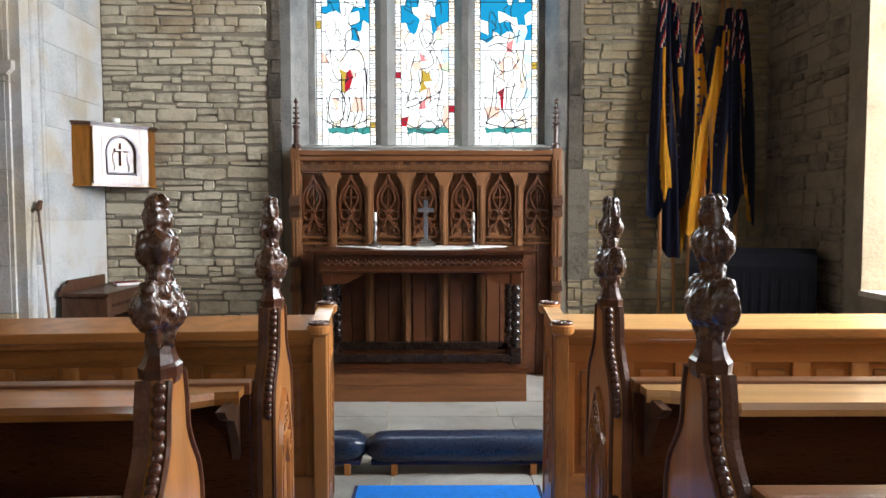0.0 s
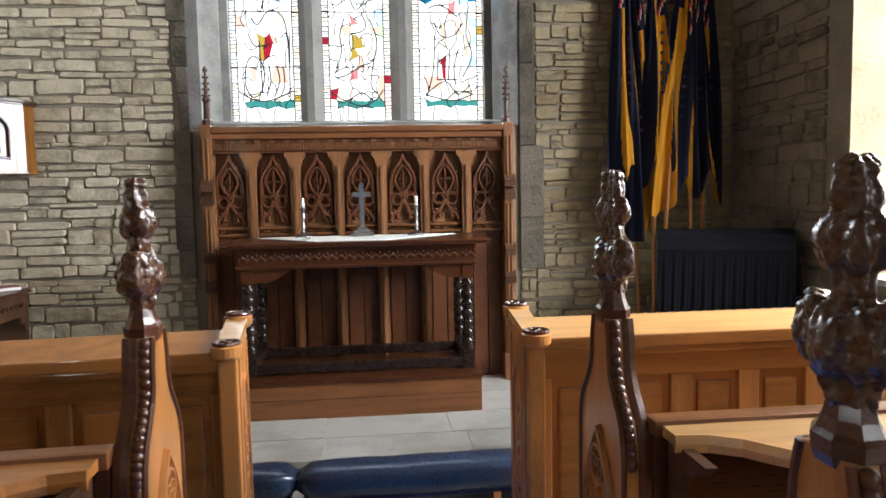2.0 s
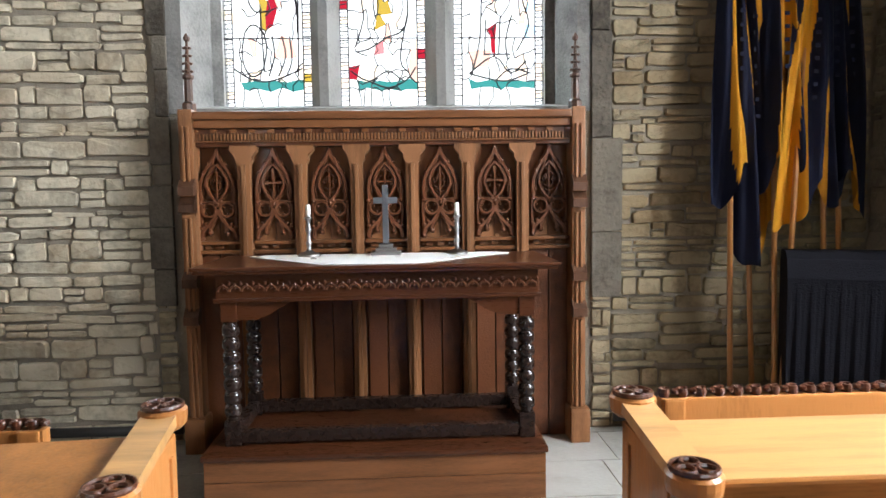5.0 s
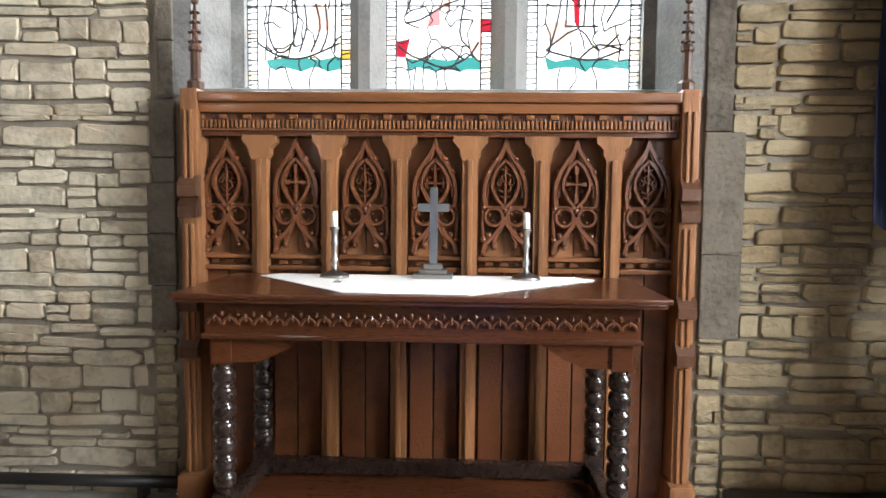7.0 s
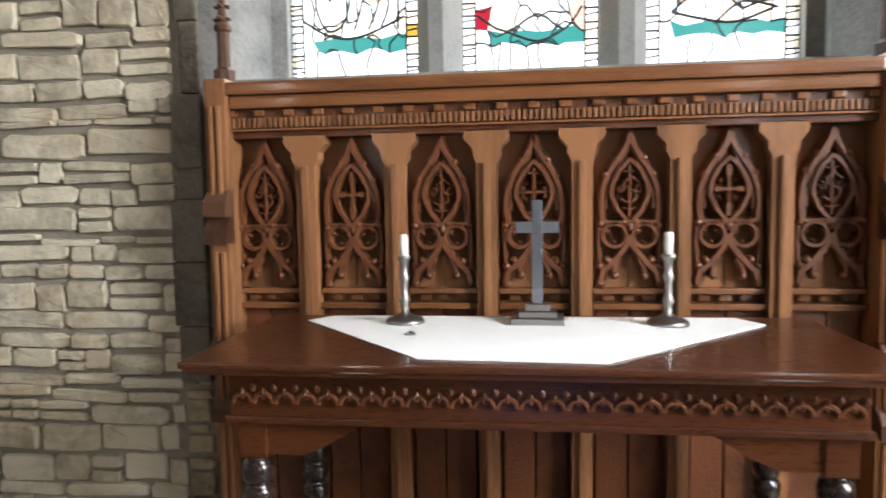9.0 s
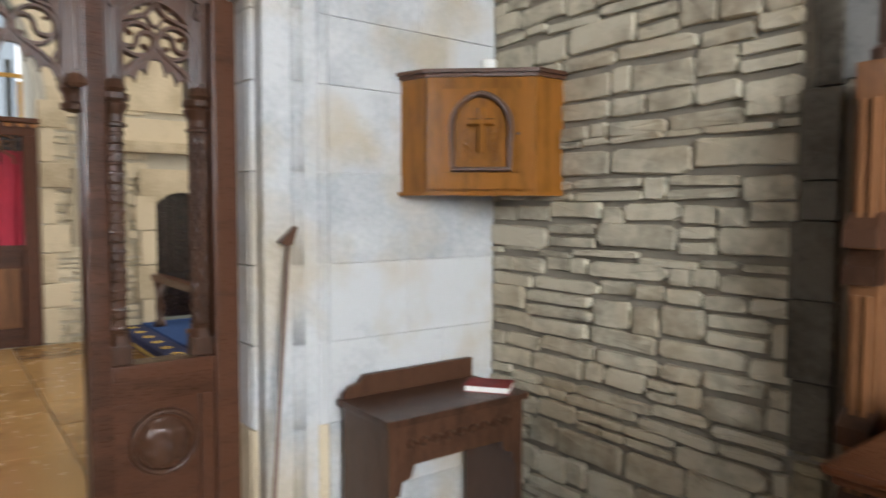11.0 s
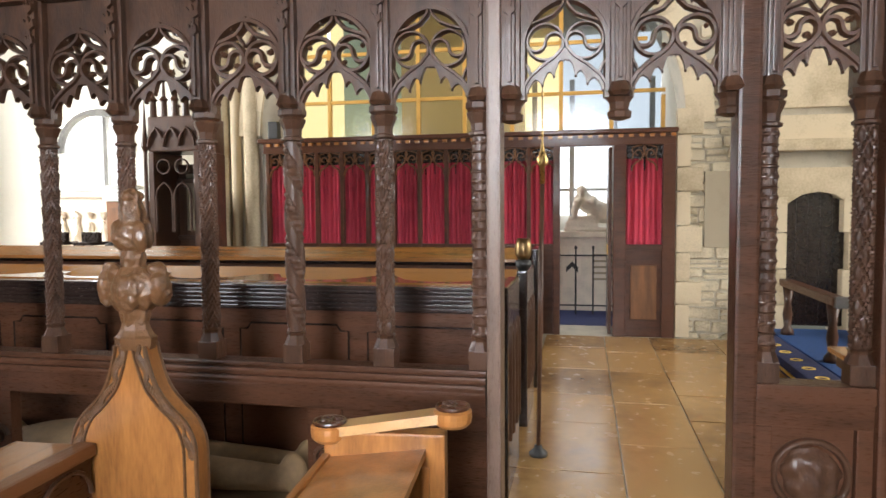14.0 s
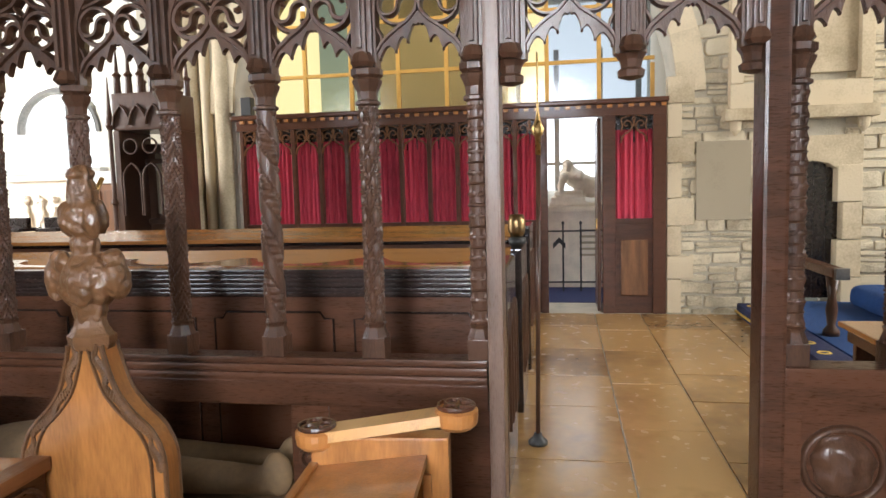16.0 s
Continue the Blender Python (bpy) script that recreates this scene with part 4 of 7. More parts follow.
def bench_end(parent, x, y, zn, pop, face, carved=True, half=0.23):
    """A poppyhead bench end in the plane x, its carved face to face (+1 or -1)."""
    h = end_outline(zn, half)
    bm = bmesh.new()
    plate(bm, [(u, v) for u, v in h] + [(-u, v) for u, v in h[::-1]], 0.07, YZ(x, y, 0))
    e = part("bench_end", bm, OAK, parent)
    bm = bmesh.new()
    for s in (-1, 1):
        for dx in (-0.036, 0.036):
            if carved:
                ribbon(bm, [(s * (u - 0.002), v) for u, v in h], 0.016, 0.014 if dx * face > 0 else 0.034, YZ(x + (dx if dx * face > 0 else dx * 0.55), y, 0))
                continue
            ribbon(bm, [(s * (u - 0.004), v) for u, v in h], 0.014, 0.018, YZ(x + dx, y, 0))
            ribbon(bm, [(s * max(u - 0.046, 0.012), v) for u, v in h], 0.01, 0.016, YZ(x + dx, y, 0))
            for i in range(1, len(h) - 1):
                for q in range(3):
                    t = q / 3
                    u, v = h[i][0] + (h[i + 1][0] - h[i][0]) * t, h[i][1] + (h[i + 1][1] - h[i][1]) * t
                    ball(bm, (x + dx, y + s * max(u - 0.025 + 0.008 * math.sin(v * 70), 0.02), v), 0.009, 0.012 + 0.005 * math.sin(v * 45), 0.019, 1)
    part("edge_moulding", bm, CARVED if carved else POPPYL, e)
    o = new("collar", COLLAR if carved else COLLARW); o.parent = e; o.matrix_basis = Matrix.Translation((x, y, zn + 0.02))
    o = new("poppyhead", pop); o.parent = e; o.matrix_basis = Matrix.Translation((x, y, zn + 0.055)); tagged(o, "dark carved foliate finial"); rm = o.modifiers.new("fuse", "REMESH"); rm.mode, rm.voxel_size, rm.use_smooth_shade = "VOXEL", 0.003, True
    if carved:
        for s in (-1, 1):
            for i in range(1, len(h) - 1):
                (u0, v0), (u1, v1) = h[i], h[i + 1]
                n = max(1, int(math.hypot(u1 - u0, v1 - v0) / 0.04))
                for k in range(n):
                    t = k / n
                    o = new("bead", bead); o.parent = e
                    o.matrix_basis = Matrix.Translation((x + face * 0.018, y + s * (u0 + (u1 - u0) * t + 0.004), v0 + (v1 - v0) * t))
            for k in range(9):
                o = new("bead", bead); o.parent = e
                o.matrix_basis = Matrix.Translation((x + face * 0.018, y + s * (half + 0.004), 0.12 + 0.06 * k))
        bm = bmesh.new()
        M = YZ(x + face * 0.037, y, 0)
        w = half * 0.65
        ribbon(bm, [(u, zn - 0.62 + v) for u, v in [(-w, -0.35)] + pointed(2 * w, 0.3) + [(w, -0.35)]], 0.022, 0.03, M)
        ribbon(bm, [(-0.07, 0.15), (-0.07, zn - 0.62), (0, zn - 0.5), (0.07, zn - 0.62), (0.07, 0.15)], 0.016, 0.026, M)
        ribbon(bm, arc(0, zn - 0.42, 0.05, 0, 340, 17), 0.014, 0.026, M, True)
        for k in range(4):
            a = k * 1.571
            ribbon(bm, arc(0.024 * math.cos(a), zn - 0.42 + 0.024 * math.sin(a), 0.016, 0, 320, 8), 0.008, 0.022, M, True)
        for s in (-1, 1):
            ribbon(bm, [(s * u, v + zn) for u, v in spiral(0.09, -0.55, 0.045, 0.008, 90, 420, 14)], 0.014, 0.024, M)
        part("carved_tracery", bm, OAK, e)
    return e


LEAF = bmesh.new()
ribbon(LEAF, spiral(-0.012, 0, 0.03, 0.006, 40, 380, 12), 0.014, 0.03)
ball(LEAF, (0.024, 0, 0.004), 0.016, 0.022, 0.014, 1)
leaf = mesh("carved_leaf", LEAF, POPPY)
ZB = -0.006
SKEW = lambda y, turn=4.6: pose(-0.63, y, 0, 0, 0, turn) @ pose(0.63, -y, 0)   # the north stalls stand a little askew


def bench(label, s, x0, x1, y, zn, heads, shelf=True, turn=4.6):
    """A stall bench with ends at x0 and x1, seat, back and a book shelf behind."""
    b = thing("choir_bench", label, "bench", group="choir stalls")
    if s < 0:
        b.matrix_basis = SKEW(y, turn)
    for x, face, hd, z in ((x0, -s, heads[0], zn), (x1, s, heads[1], heads[2])):
        bench_end(b, s * x, y, z, hd, face, carved=face == -s, half=0.185 if face == -s else 0.23)
    a, c = sorted((s * x0 + s * 0.04, s * x1 - s * 0.04))
    boxp("seat", (a, c, y - 0.12, y + 0.24, 0.43, 0.465), OAKH, b, bev=0.01)
    boxp("seat_front", (a, c, y + 0.18, y + 0.2, ZB, 0.43), OAKD, b)
    # back in dark table oak: shade of the recess under the shelf is coloured in
    boxp("back_rest", (a, c, y - 0.19, y - 0.155, ZB, 0.985), TABLEW, b)
    boxp("top_rail", (a, c, y - 0.2, y - 0.13, 0.985, 1.03), OAKRH, b, bev=0.012)
    n = 8
    for k in range(n):
        xm = a + (c - a) * (k + 0.5) / n
        bm = bmesh.new()
        ribbon(bm, [(xm + u, 0.86 + v) for u, v in pointed((c - a) / n - 0.02, 0.1)], 0.016, 0.02, Matrix(((-1, 0, 0, 2 * xm), (0, 0, 1, y - 0.152), (0, 1, 0, 0), (0, 0, 0, 1))))
        part("arcade_arch", bm, OAKD, b)
    if shelf:
        ia, ic = (a, c) if s > 0 else (c, a)
        bm = bmesh.new()
        cut = [(0.02, -0.2), (0.02, -0.27), (0.1, -0.28), (0.17, -0.32), (0.22, -0.38), (0.27, -0.43)]
        pts = [(ia + s * u, y + v) for u, v in cut] + [(ic, y - 0.43), (ic, y - 0.2)]
        plate(bm, pts, 0.028, Matrix.Translation((0, 0, 1.004)))
        # south shelf and lip take the lit tone, the north ones plain oak
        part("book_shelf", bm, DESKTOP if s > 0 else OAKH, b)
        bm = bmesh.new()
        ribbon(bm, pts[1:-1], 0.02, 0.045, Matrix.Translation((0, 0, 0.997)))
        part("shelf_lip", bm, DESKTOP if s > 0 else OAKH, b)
        for x in (a + 0.05, (a + c) / 2, c - 0.05):
            bm = bmesh.new()
            plate(bm, [(-0.2, 0.985), (-0.4, 0.985), (-0.36, 0.95), (-0.28, 0.92), (-0.23, 0.85), (-0.2, 0.76)], 0.03, Matrix(((0, 0, 1, x), (1, 0, 0, y), (0, 1, 0, 0), (0, 0, 0, 1))))
            part("shelf_bracket", bm, OAKD, b)
    return b


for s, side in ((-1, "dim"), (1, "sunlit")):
    bench("polished oak choir bench with poppyhead ends and rear book shelf", s, 0.628 if s < 0 else 0.642, 2.72, 2.53 if s < 0 else 2.54, 1.27, (POPS[0], POPS[2], 1.36 if s < 0 else 1.27), turn=2.75)
    bench("polished oak back choir bench with carved poppyhead ends", s, 0.635, 2.72, 1.53 if s < 0 else 1.57, 1.25, (POPS[1], POPS[0], 1.25), shelf=True)
    d = thing("choir_desk", "oak choir desk with panelled front and scrolled end caps", "desk", group="choir desks")
    DX = (0.6, 2.72)
    if s < 0:
        d.matrix_basis = SKEW(3.45)
    a, c = sorted((s * 0.63, s * 2.69))
    bm = bmesh.new()
    plate(bm, [(3.3, 1.015), (3.3, 1.04), (3.6, 1.075), (3.6, 1.05)], c - a, Matrix(((0, 0, 1, (a + c) / 2), (1, 0, 0, 0), (0, 1, 0, 0), (0, 0, 0, 1))))
    # lit tone again on the south desk top only
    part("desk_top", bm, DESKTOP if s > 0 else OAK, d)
    boxp("lip", (a, c, 3.275, 3.3, 1.0, 1.05), OAKH, d, bev=0.008)
    boxp("moulding", (a, c, 3.3, 3.33, 0.965, 1.0), OAKH, d, bev=0.01)
    boxp("front_board", (a, c, 3.36, 3.39, ZB, 1.02), OAKH, d)
    boxp("upper_rail", (a, c, 3.335, 3.362, 0.87, 0.965), OAKH, d)
    boxp("lower_rail", (a, c, 3.335, 3.362, ZB, 0.3), OAKH, d)
    for k in range(8):
        x = a + (c - a) * k / 7
        boxp("panel_stile", (max(a, x - 0.045), min(c, x + 0.045), 3.338, 3.362, 0.3, 0.87), OAK, d)
        if k < 7:
            boxp("raised_panel", (x + 0.075, x + (c - a) / 7 - 0.075, 3.348, 3.364, 0.34, 0.83), OAKH, d, bev=0.012)
    cr = thing("communion_rail", "oak communion rail with dark carved foliage cresting behind the kneelers", "rail", group="communion rails")
    x0, x1 = sorted((s * (0.93 if s > 0 else 1.28), s * 2.6))
    zr = 0.9 if s > 0 else 0.85
    boxp("rail_board", (x0, x1, 4.345, 4.395, zr - 0.24, zr), OAK, cr, bev=0.008)
    for x in (x0 + 0.05, x1 - 0.05):
        boxp("rail_post", (x - 0.04, x + 0.04, 4.335, 4.405, ZB, zr), OAK, cr, bev=0.01)
    n = 24
    for k in range(n):
        o = new("carved_leaf", leaf); o.parent = cr
        o.matrix_basis = Matrix.Translation((x0 + (x1 - x0) * (k + 0.5) / n, 4.37, zr + 0.016))
    for x in DX:
        e = boxp("desk_end", (s * x - 0.035, s * x + 0.035, 3.28, 3.66, ZB, 1.06 + (0.06 if s < 0 and x > 1 else 0)), OAK, d, bev=0.008)
        bm = bmesh.new()
        up = 0.06 if s < 0 and x > 1 else 0.0
        lo, hi = 1.072 + up, 1.115 + up * 1.2
        plate(bm, [(3.31, lo - 0.03), (3.66, hi - 0.03), (3.66, hi), (3.31, lo)], 0.085, Matrix(((0, 0, 1, s * x), (1, 0, 0, 0), (0, 1, 0, 0), (0, 0, 0, 1))))
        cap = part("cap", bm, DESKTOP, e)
        for y, z in ((3.29, lo - 0.022), (3.68, hi - 0.018)):
            bm = bmesh.new(); lathe(bm, [(0.045, -0.03), (0.057, -0.018), (0.06, 0.0), (0.06, 0.018), (0.05, 0.026)], Matrix.Translation((s * x, y, z)), 20)
            part("scroll", bm, OAK, e, smooth=False)
            o = new("carved_trefoil", tref); o.parent = e
            o.matrix_basis = Matrix.Translation((s * x, y, z + 0.03))
        for yy in (3.34, 3.6):
            boxp("fillet", (s * x - 0.042, s * x + 0.042, yy - 0.012, yy + 0.012, 0.1, 1.02), OAK, e, bev=0.006)
        bm = bmesh.new()
        for fc in (-1, 1):
            ribbon(bm, [(u, 0.75 + v) for u, v in [(-0.09, -0.5)] + pointed(0.18, 0.16) + [(0.09, -0.5)]], 0.02, 0.02, YZ(s * x + fc * 0.036, 3.47, 0))
            for k in range(7):
                ball(bm, (s * x + fc * 0.036, 3.47 + 0.02 * math.sin(k * 2.1), 0.35 + 0.06 * k), 0.012, 0.025, 0.025, 1)
        part("carved_panel", bm, OAK, e)

# ---- north-east corner: hanging cupboard, side table, book, pole ----
cup = thing("corner_cupboard", "varnished oak corner cupboard with arched carved door on the walls", "cupboard")
P = [(NORTH, 5.66), (-2.9, 5.7), (-2.585, 6.05), (-2.578, EAST + 0.01), (NORTH, EAST + 0.01)]
Z0, Z1 = 1.855, 2.345
bm = bmesh.new(); plate(bm, P, Z1 - Z0, Matrix.Translation((0, 0, (Z0 + Z1) / 2)))
part("body", bm, HONEY, cup)
grow = lambda e: [(NORTH, 5.66 - e), (-2.9 + e * 0.3, 5.7 - e), (-2.585 + e, 6.05 - e * 0.3), (-2.578 + e, EAST + 0.01), (NORTH, EAST + 0.01)]
for zz, hh, e, mt in ((Z1 + 0.008, 0.016, 0.012, OAKD), (Z1 + 0.024, 0.016, 0.028, OAKD), (Z0 - 0.008, 0.016, 0.018, HONEY)):
    bm = bmesh.new(); plate(bm, grow(e), hh, Matrix.Translation((0, 0, zz)))
    part("cornice" if zz > 2 else "base_moulding", bm, mt, cup)
A, B = Vector((-2.9, 5.7, 0)), Vector((-2.585, 6.05, 0))
u = (B - A).normalized(); nrm = Vector((u.y, -u.x, 0)); mid = (A + B) / 2
F = Matrix(((u.x, 0, nrm.x, mid.x), (u.y, 0, nrm.y, mid.y), (0, 1, 0, (Z0 + Z1) / 2), (0, 0, 0, 1)))
hw = (B - A).length / 2
ar = [(uu, 0.03 + vv) for uu, vv in pointed(0.25, 0.14)]
bm = bmesh.new()
plate(bm, [(-0.17, -0.2), (0.17, -0.2), (0.17, 0.2), (-0.17, 0.2)], 0.012, F @ Matrix.Translation((0, 0, 0.006)))
door = part("door", bm, HONEY, cup)
for x0, x1 in ((-hw + 0.005, -0.165), (0.165, hw - 0.005)):
    bm = bmesh.new(); plate(bm, [(x0, -0.235), (x1, -0.235), (x1, 0.235), (x0, 0.235)], 0.034, F @ Matrix.Translation((0, 0, 0.012)))
    part("stile", bm, HONEY, cup)
for y0, y1 in ((-0.235, -0.165), (0.19, 0.235)):
    bm = bmesh.new(); plate(bm, [(-0.164, y0), (0.164, y0), (0.164, y1), (-0.164, y1)], 0.03, F @ Matrix.Translation((0, 0, 0.012)))
    part("door_rail", bm, HONEY, door)
half = ar[len(ar) // 2:]
for s in (-1, 1):
    bm = bmesh.new()
    plate(bm, [(s * u, v) for u, v in [(0.001, 0.19)] + half + [(0.125, -0.164), (0.163, -0.164), (0.163, 0.19)]][::-s], 0.022, F @ Matrix.Translation((0, 0, 0.02)))
    part("spandrel", bm, HONEY, door)
bm = bmesh.new(); ribbon(bm, [(-0.12, -0.15)] + ar + [(0.12, -0.15)], 0.024, 0.03, F @ Matrix.Translation((0, 0, 0.03)), True)
part("arch_moulding", bm, OAKD, door)
bm = bmesh.new()
ribbon(bm, [(0, -0.08), (0, 0.11)], 0.034, 0.045, F @ Matrix.Translation((0, 0, 0.02)))
ribbon(bm, [(-0.055, 0.05), (0.055, 0.05)], 0.034, 0.045, F @ Matrix.Translation((0, 0, 0.02)))
part("carved_cross", bm, HONEY, door)
for k in range(5):
    for s in (-1, 1):
        bm = bmesh.new()
        ribbon(bm, [(s * 0.06 + 0.012 * math.sin(k + j), -0.12 + 0.03 * k + 0.008 * j) for j in range(4)], 0.008, 0.014, F @ Matrix.Translation((0, 0, 0.018)))
        part("carved_wave", bm, HONEY, door)
bm = bmesh.new(); ball(bm, F @ Vector((hw - 0.08, 0, 0.024)), 0.01, 0.01, 0.01, 2)
part("keyhole_plate", bm, IRON, door, "small dark key plate")
bm = bmesh.new(); lathe(bm, [(0.035, 0), (0.035, 0.06), (0.03, 0.065), (0.026, 0.02)], Matrix.Translation((-2.82, 5.98, Z1 + 0.032)), 18)
tagged(part("white_pot", bm, WAX, smooth=True), "small white pot on top of the corner cupboard", "pot")

st = thing("side_table", "dark oak side table with raised gallery and shaped apron", "table")
X0, X1, Y0, Y1, ZT = -2.98, -2.62, 5.33, 6.02, 0.985
boxp("top", (X0 - 0.02, X1 + 0.02, Y0 - 0.02, Y1 + 0.02, ZT - 0.03, ZT), OAKD, st, bev=0.008)
bm = bmesh.new()
plate(bm, [(Y0, ZT), (Y1, ZT), (Y1, ZT + 0.09), (Y0 + 0.1, ZT + 0.09), (Y0 + 0.07, ZT + 0.06), (Y0 + 0.03, ZT + 0.05), (Y0, ZT + 0.02)], 0.022, Matrix(((0, 0, 1, X0), (1, 0, 0, 0), (0, 1, 0, 0), (0, 0, 0, 1))))
part("gallery", bm, OAKD, st)
for y in (Y0, Y1 - 0.03):
    boxp("side_panel", (X0, X1, y, y + 0.03, STEP - 0.006, ZT - 0.03), OAKD, st)
boxp("back_rail", (X0, X0 + 0.02, Y0 + 0.03, Y1 - 0.03, 0.75, ZT - 0.03), OAKD, st)
bm = bmesh.new()
ap = [(Y0 + 0.03, ZT - 0.03), (Y1 - 0.03, ZT - 0.03), (Y1 - 0.03, 0.68), (Y1 - 0.05, 0.68), (Y1 - 0.06, 0.73), (Y1 - 0.1, 0.74), (Y1 - 0.12, 0.79), (Y0 + 0.12, 0.79), (Y0 + 0.1, 0.74), (Y0 + 0.06, 0.73), (Y0 + 0.05, 0.68), (Y0 + 0.03, 0.68)]
plate(bm, ap, 0.025, Matrix(((0, 0, 1, X1 - 0.015), (1, 0, 0, 0), (0, 1, 0, 0), (0, 0, 0, 1))))
part("apron", bm, OAKD, st)
bm = bmesh.new()
for k in range(9):
    ribbon(bm, spiral(Y0 + 0.1 + 0.062 * k, 0.87, 0.026, 0.006, 0, 330, 10), 0.01, 0.012, YZ(X1, 0, 0))
part("carving", bm, OAKD, st)
bk = thing("hymn_book", "red cloth book with white page edges lying on the side table", "book", pose(-2.74, 5.93, ZT, 0, 0, 38))
boxp("cover", (-0.1, 0.1, -0.07, 0.07, 0.026, 0.03), REDBOOK, bk, bev=0.001)
boxp("cover", (-0.1, 0.1, -0.07, 0.07, 0.0, 0.004), REDBOOK, bk, bev=0.001)
boxp("pages", (-0.094, 0.097, -0.072, 0.067, 0.004, 0.026), PAPER, bk, bev=0.001)
pl = thing("wooden_pole", "long grey pole with wedge-shaped wooden head leaning on the pier", "pole")
bm = bmesh.new(); rod(bm, (-2.78, 4.9, STEP - 0.006), (-3.0, 5.1, 1.63), 0.009)
part("shaft", bm, PALEW, pl, smooth=True)
bm = bmesh.new(); plate(bm, [(-0.04, -0.012), (-0.01, -0.03), (0.016, -0.02), (0.036, 0.045), (0.028, 0.052)], 0.03, YZ(-3.0, 5.1, 1.66))
part("head", bm, OAKD, pl, "wedge-shaped brown head")

# ---- south-east corner: standards and covered harmonium ----


def standard(x, y, lean, htop, zc0, zc1, gold, width, union, seed):
    """A furled regimental standard: pole with spear finial and a draped cloth in folds."""
    f = thing("flag_standard", "furled navy and gold standard on a varnished leaning pole", "flag", group="laid-up standards")
    foot, top = Vector((x, y, STEP - 0.006)), Vector((x + lean, EAST - 0.09, htop))
    at = lambda z: foot + (top - foot) * ((z - foot.z) / (top.z - foot.z))
    bm = bmesh.new(); rod(bm, foot, top, 0.016)
    part("pole", bm, POLEW, f, smooth=True)
    bm = bmesh.new(); lathe(bm, [(0.012, 0), (0.022, 0.03), (0.008, 0.05), (0.024, 0.09), (0.002, 0.17)], Matrix.Translation(top), 10)
    part("finial", bm, BRASS, f, smooth=True)
    bm = bmesh.new()
    n, k = 48, 44
    grid = []
    for i in range(n + 1):
        t = i / n
        z = zc1 + (zc0 - zc1) * t
        c = at(z)
        w = width * (0.25 + 0.75 * t ** 0.7)
        row = []
        for j in range(k + 1):
            v = j / k
            fold = (math.sin(v * 9 + seed + 1.5 * math.sin(3 * t + seed)) * 0.04 + 0.012 * math.sin(v * 23 + 3 * seed)) * (0.4 + t)
            dz = -0.3 * t ** 3 * (0.5 + 0.5 * math.sin(seed * 3 + v * 5)) + 0.03 * t ** 3 * math.sin(v * 14 + seed)
            row.append(bm.verts.new((c.x + (v - 0.45) * w, c.y - 0.035 + fold - 0.02 * t, z + dz)))
        grid.append(row)
    for i in range(n):
        for j in range(k):
            fc = bm.faces.new((grid[i][j], grid[i][j + 1], grid[i + 1][j + 1], grid[i + 1][j]))
            v, t = (j + 0.5) / k, (i + 0.5) / n
            w = v + 0.1 * math.sin(3.1 * t + seed) + 0.04 * math.sin(9 * t + 2 * seed)
            fc.material_index = 1 if gold[0] < w < gold[1] and t > 0.12 else 0
            if t < 0.3 and abs(w - union) < 0.22:
                q = (v * 2.6 + t * 9) % 1
                fc.material_index = 2 if q < 0.22 else 3 if q < 0.36 else 0
    cl = part("cloth", bm, [FLAGNAVY, FLAGGOLD, FLAGRED, FLAGWHITE], f, smooth=True)
    for q in range(7):
        z = zc0 + (zc1 - zc0) * (0.3 + 0.05 * q)
        c = at(z)
        boxp("letter_bar", (c.x + 0.012, c.x + 0.04, c.y - 0.095, c.y - 0.09, z, z + 0.022), FLAGNAVY, cl, bev=0)
    return f


standard(1.86, 5.72, 0.13, 3.9, 1.85, 3.55, (0.4, 0.9), 0.29, 0.5, 0.3)
standard(2.02, 5.76, 0.02, 3.85, 1.5, 3.45, (0.45, 0.95), 0.3, 0.75, 1.9)
standard(2.06, 5.6, 0.2, 3.8, 1.9, 3.45, (0.3, 0.85), 0.27, 0.7, 2.8)
standard(2.02, 5.5, 0.5, 3.55, 1.72, 3.25, (0.05, 0.55), 0.38, 0.85, 4.4)
standard(2.36, 5.62, 0.2, 3.8, 1.85, 3.4, (0.0, 0.48), 0.3, 0.8, 5.9)
standard(2.5, 5.7, 0.16, 3.6, 1.75, 3.4, (0.45, 0.8), 0.28, 0.6, 7.1)

hm = thing("covered_harmonium", "upright cabinet under a ribbed black cloth cover in the corner", "furniture", pose(2.5, 5.42, 0, 0, 0, -24))
bm = bmesh.new()
n = 40
rows = []
for i in range(n + 1):
    v = -0.45 + 0.9 * i / n
    o = 0.006 * math.sin(i * 2.1)
    rows.append([bm.verts.new((v, yy + (o if zz < 1.2 else 0), zz)) for yy, zz in ((-0.24, STEP), (-0.235, 0.7), (-0.23, 1.2), (-0.19, 1.3), (-0.1, 1.335), (0.12, 1.33), (0.17, 1.28), (0.18, STEP))])
for a, b in zip(rows, rows[1:]):
    for j in range(7):
        bm.faces.new((a[j], a[j + 1], b[j + 1], b[j]))
bm.faces.new(rows[0]), bm.faces.new(rows[-1][::-1])
part("cover", bm, BLACKCL, hm)
boxp("plinth", (-0.4, 0.4, -0.2, 0.16, STEP - 0.006, STEP + 0.03), BLACKW, hm)

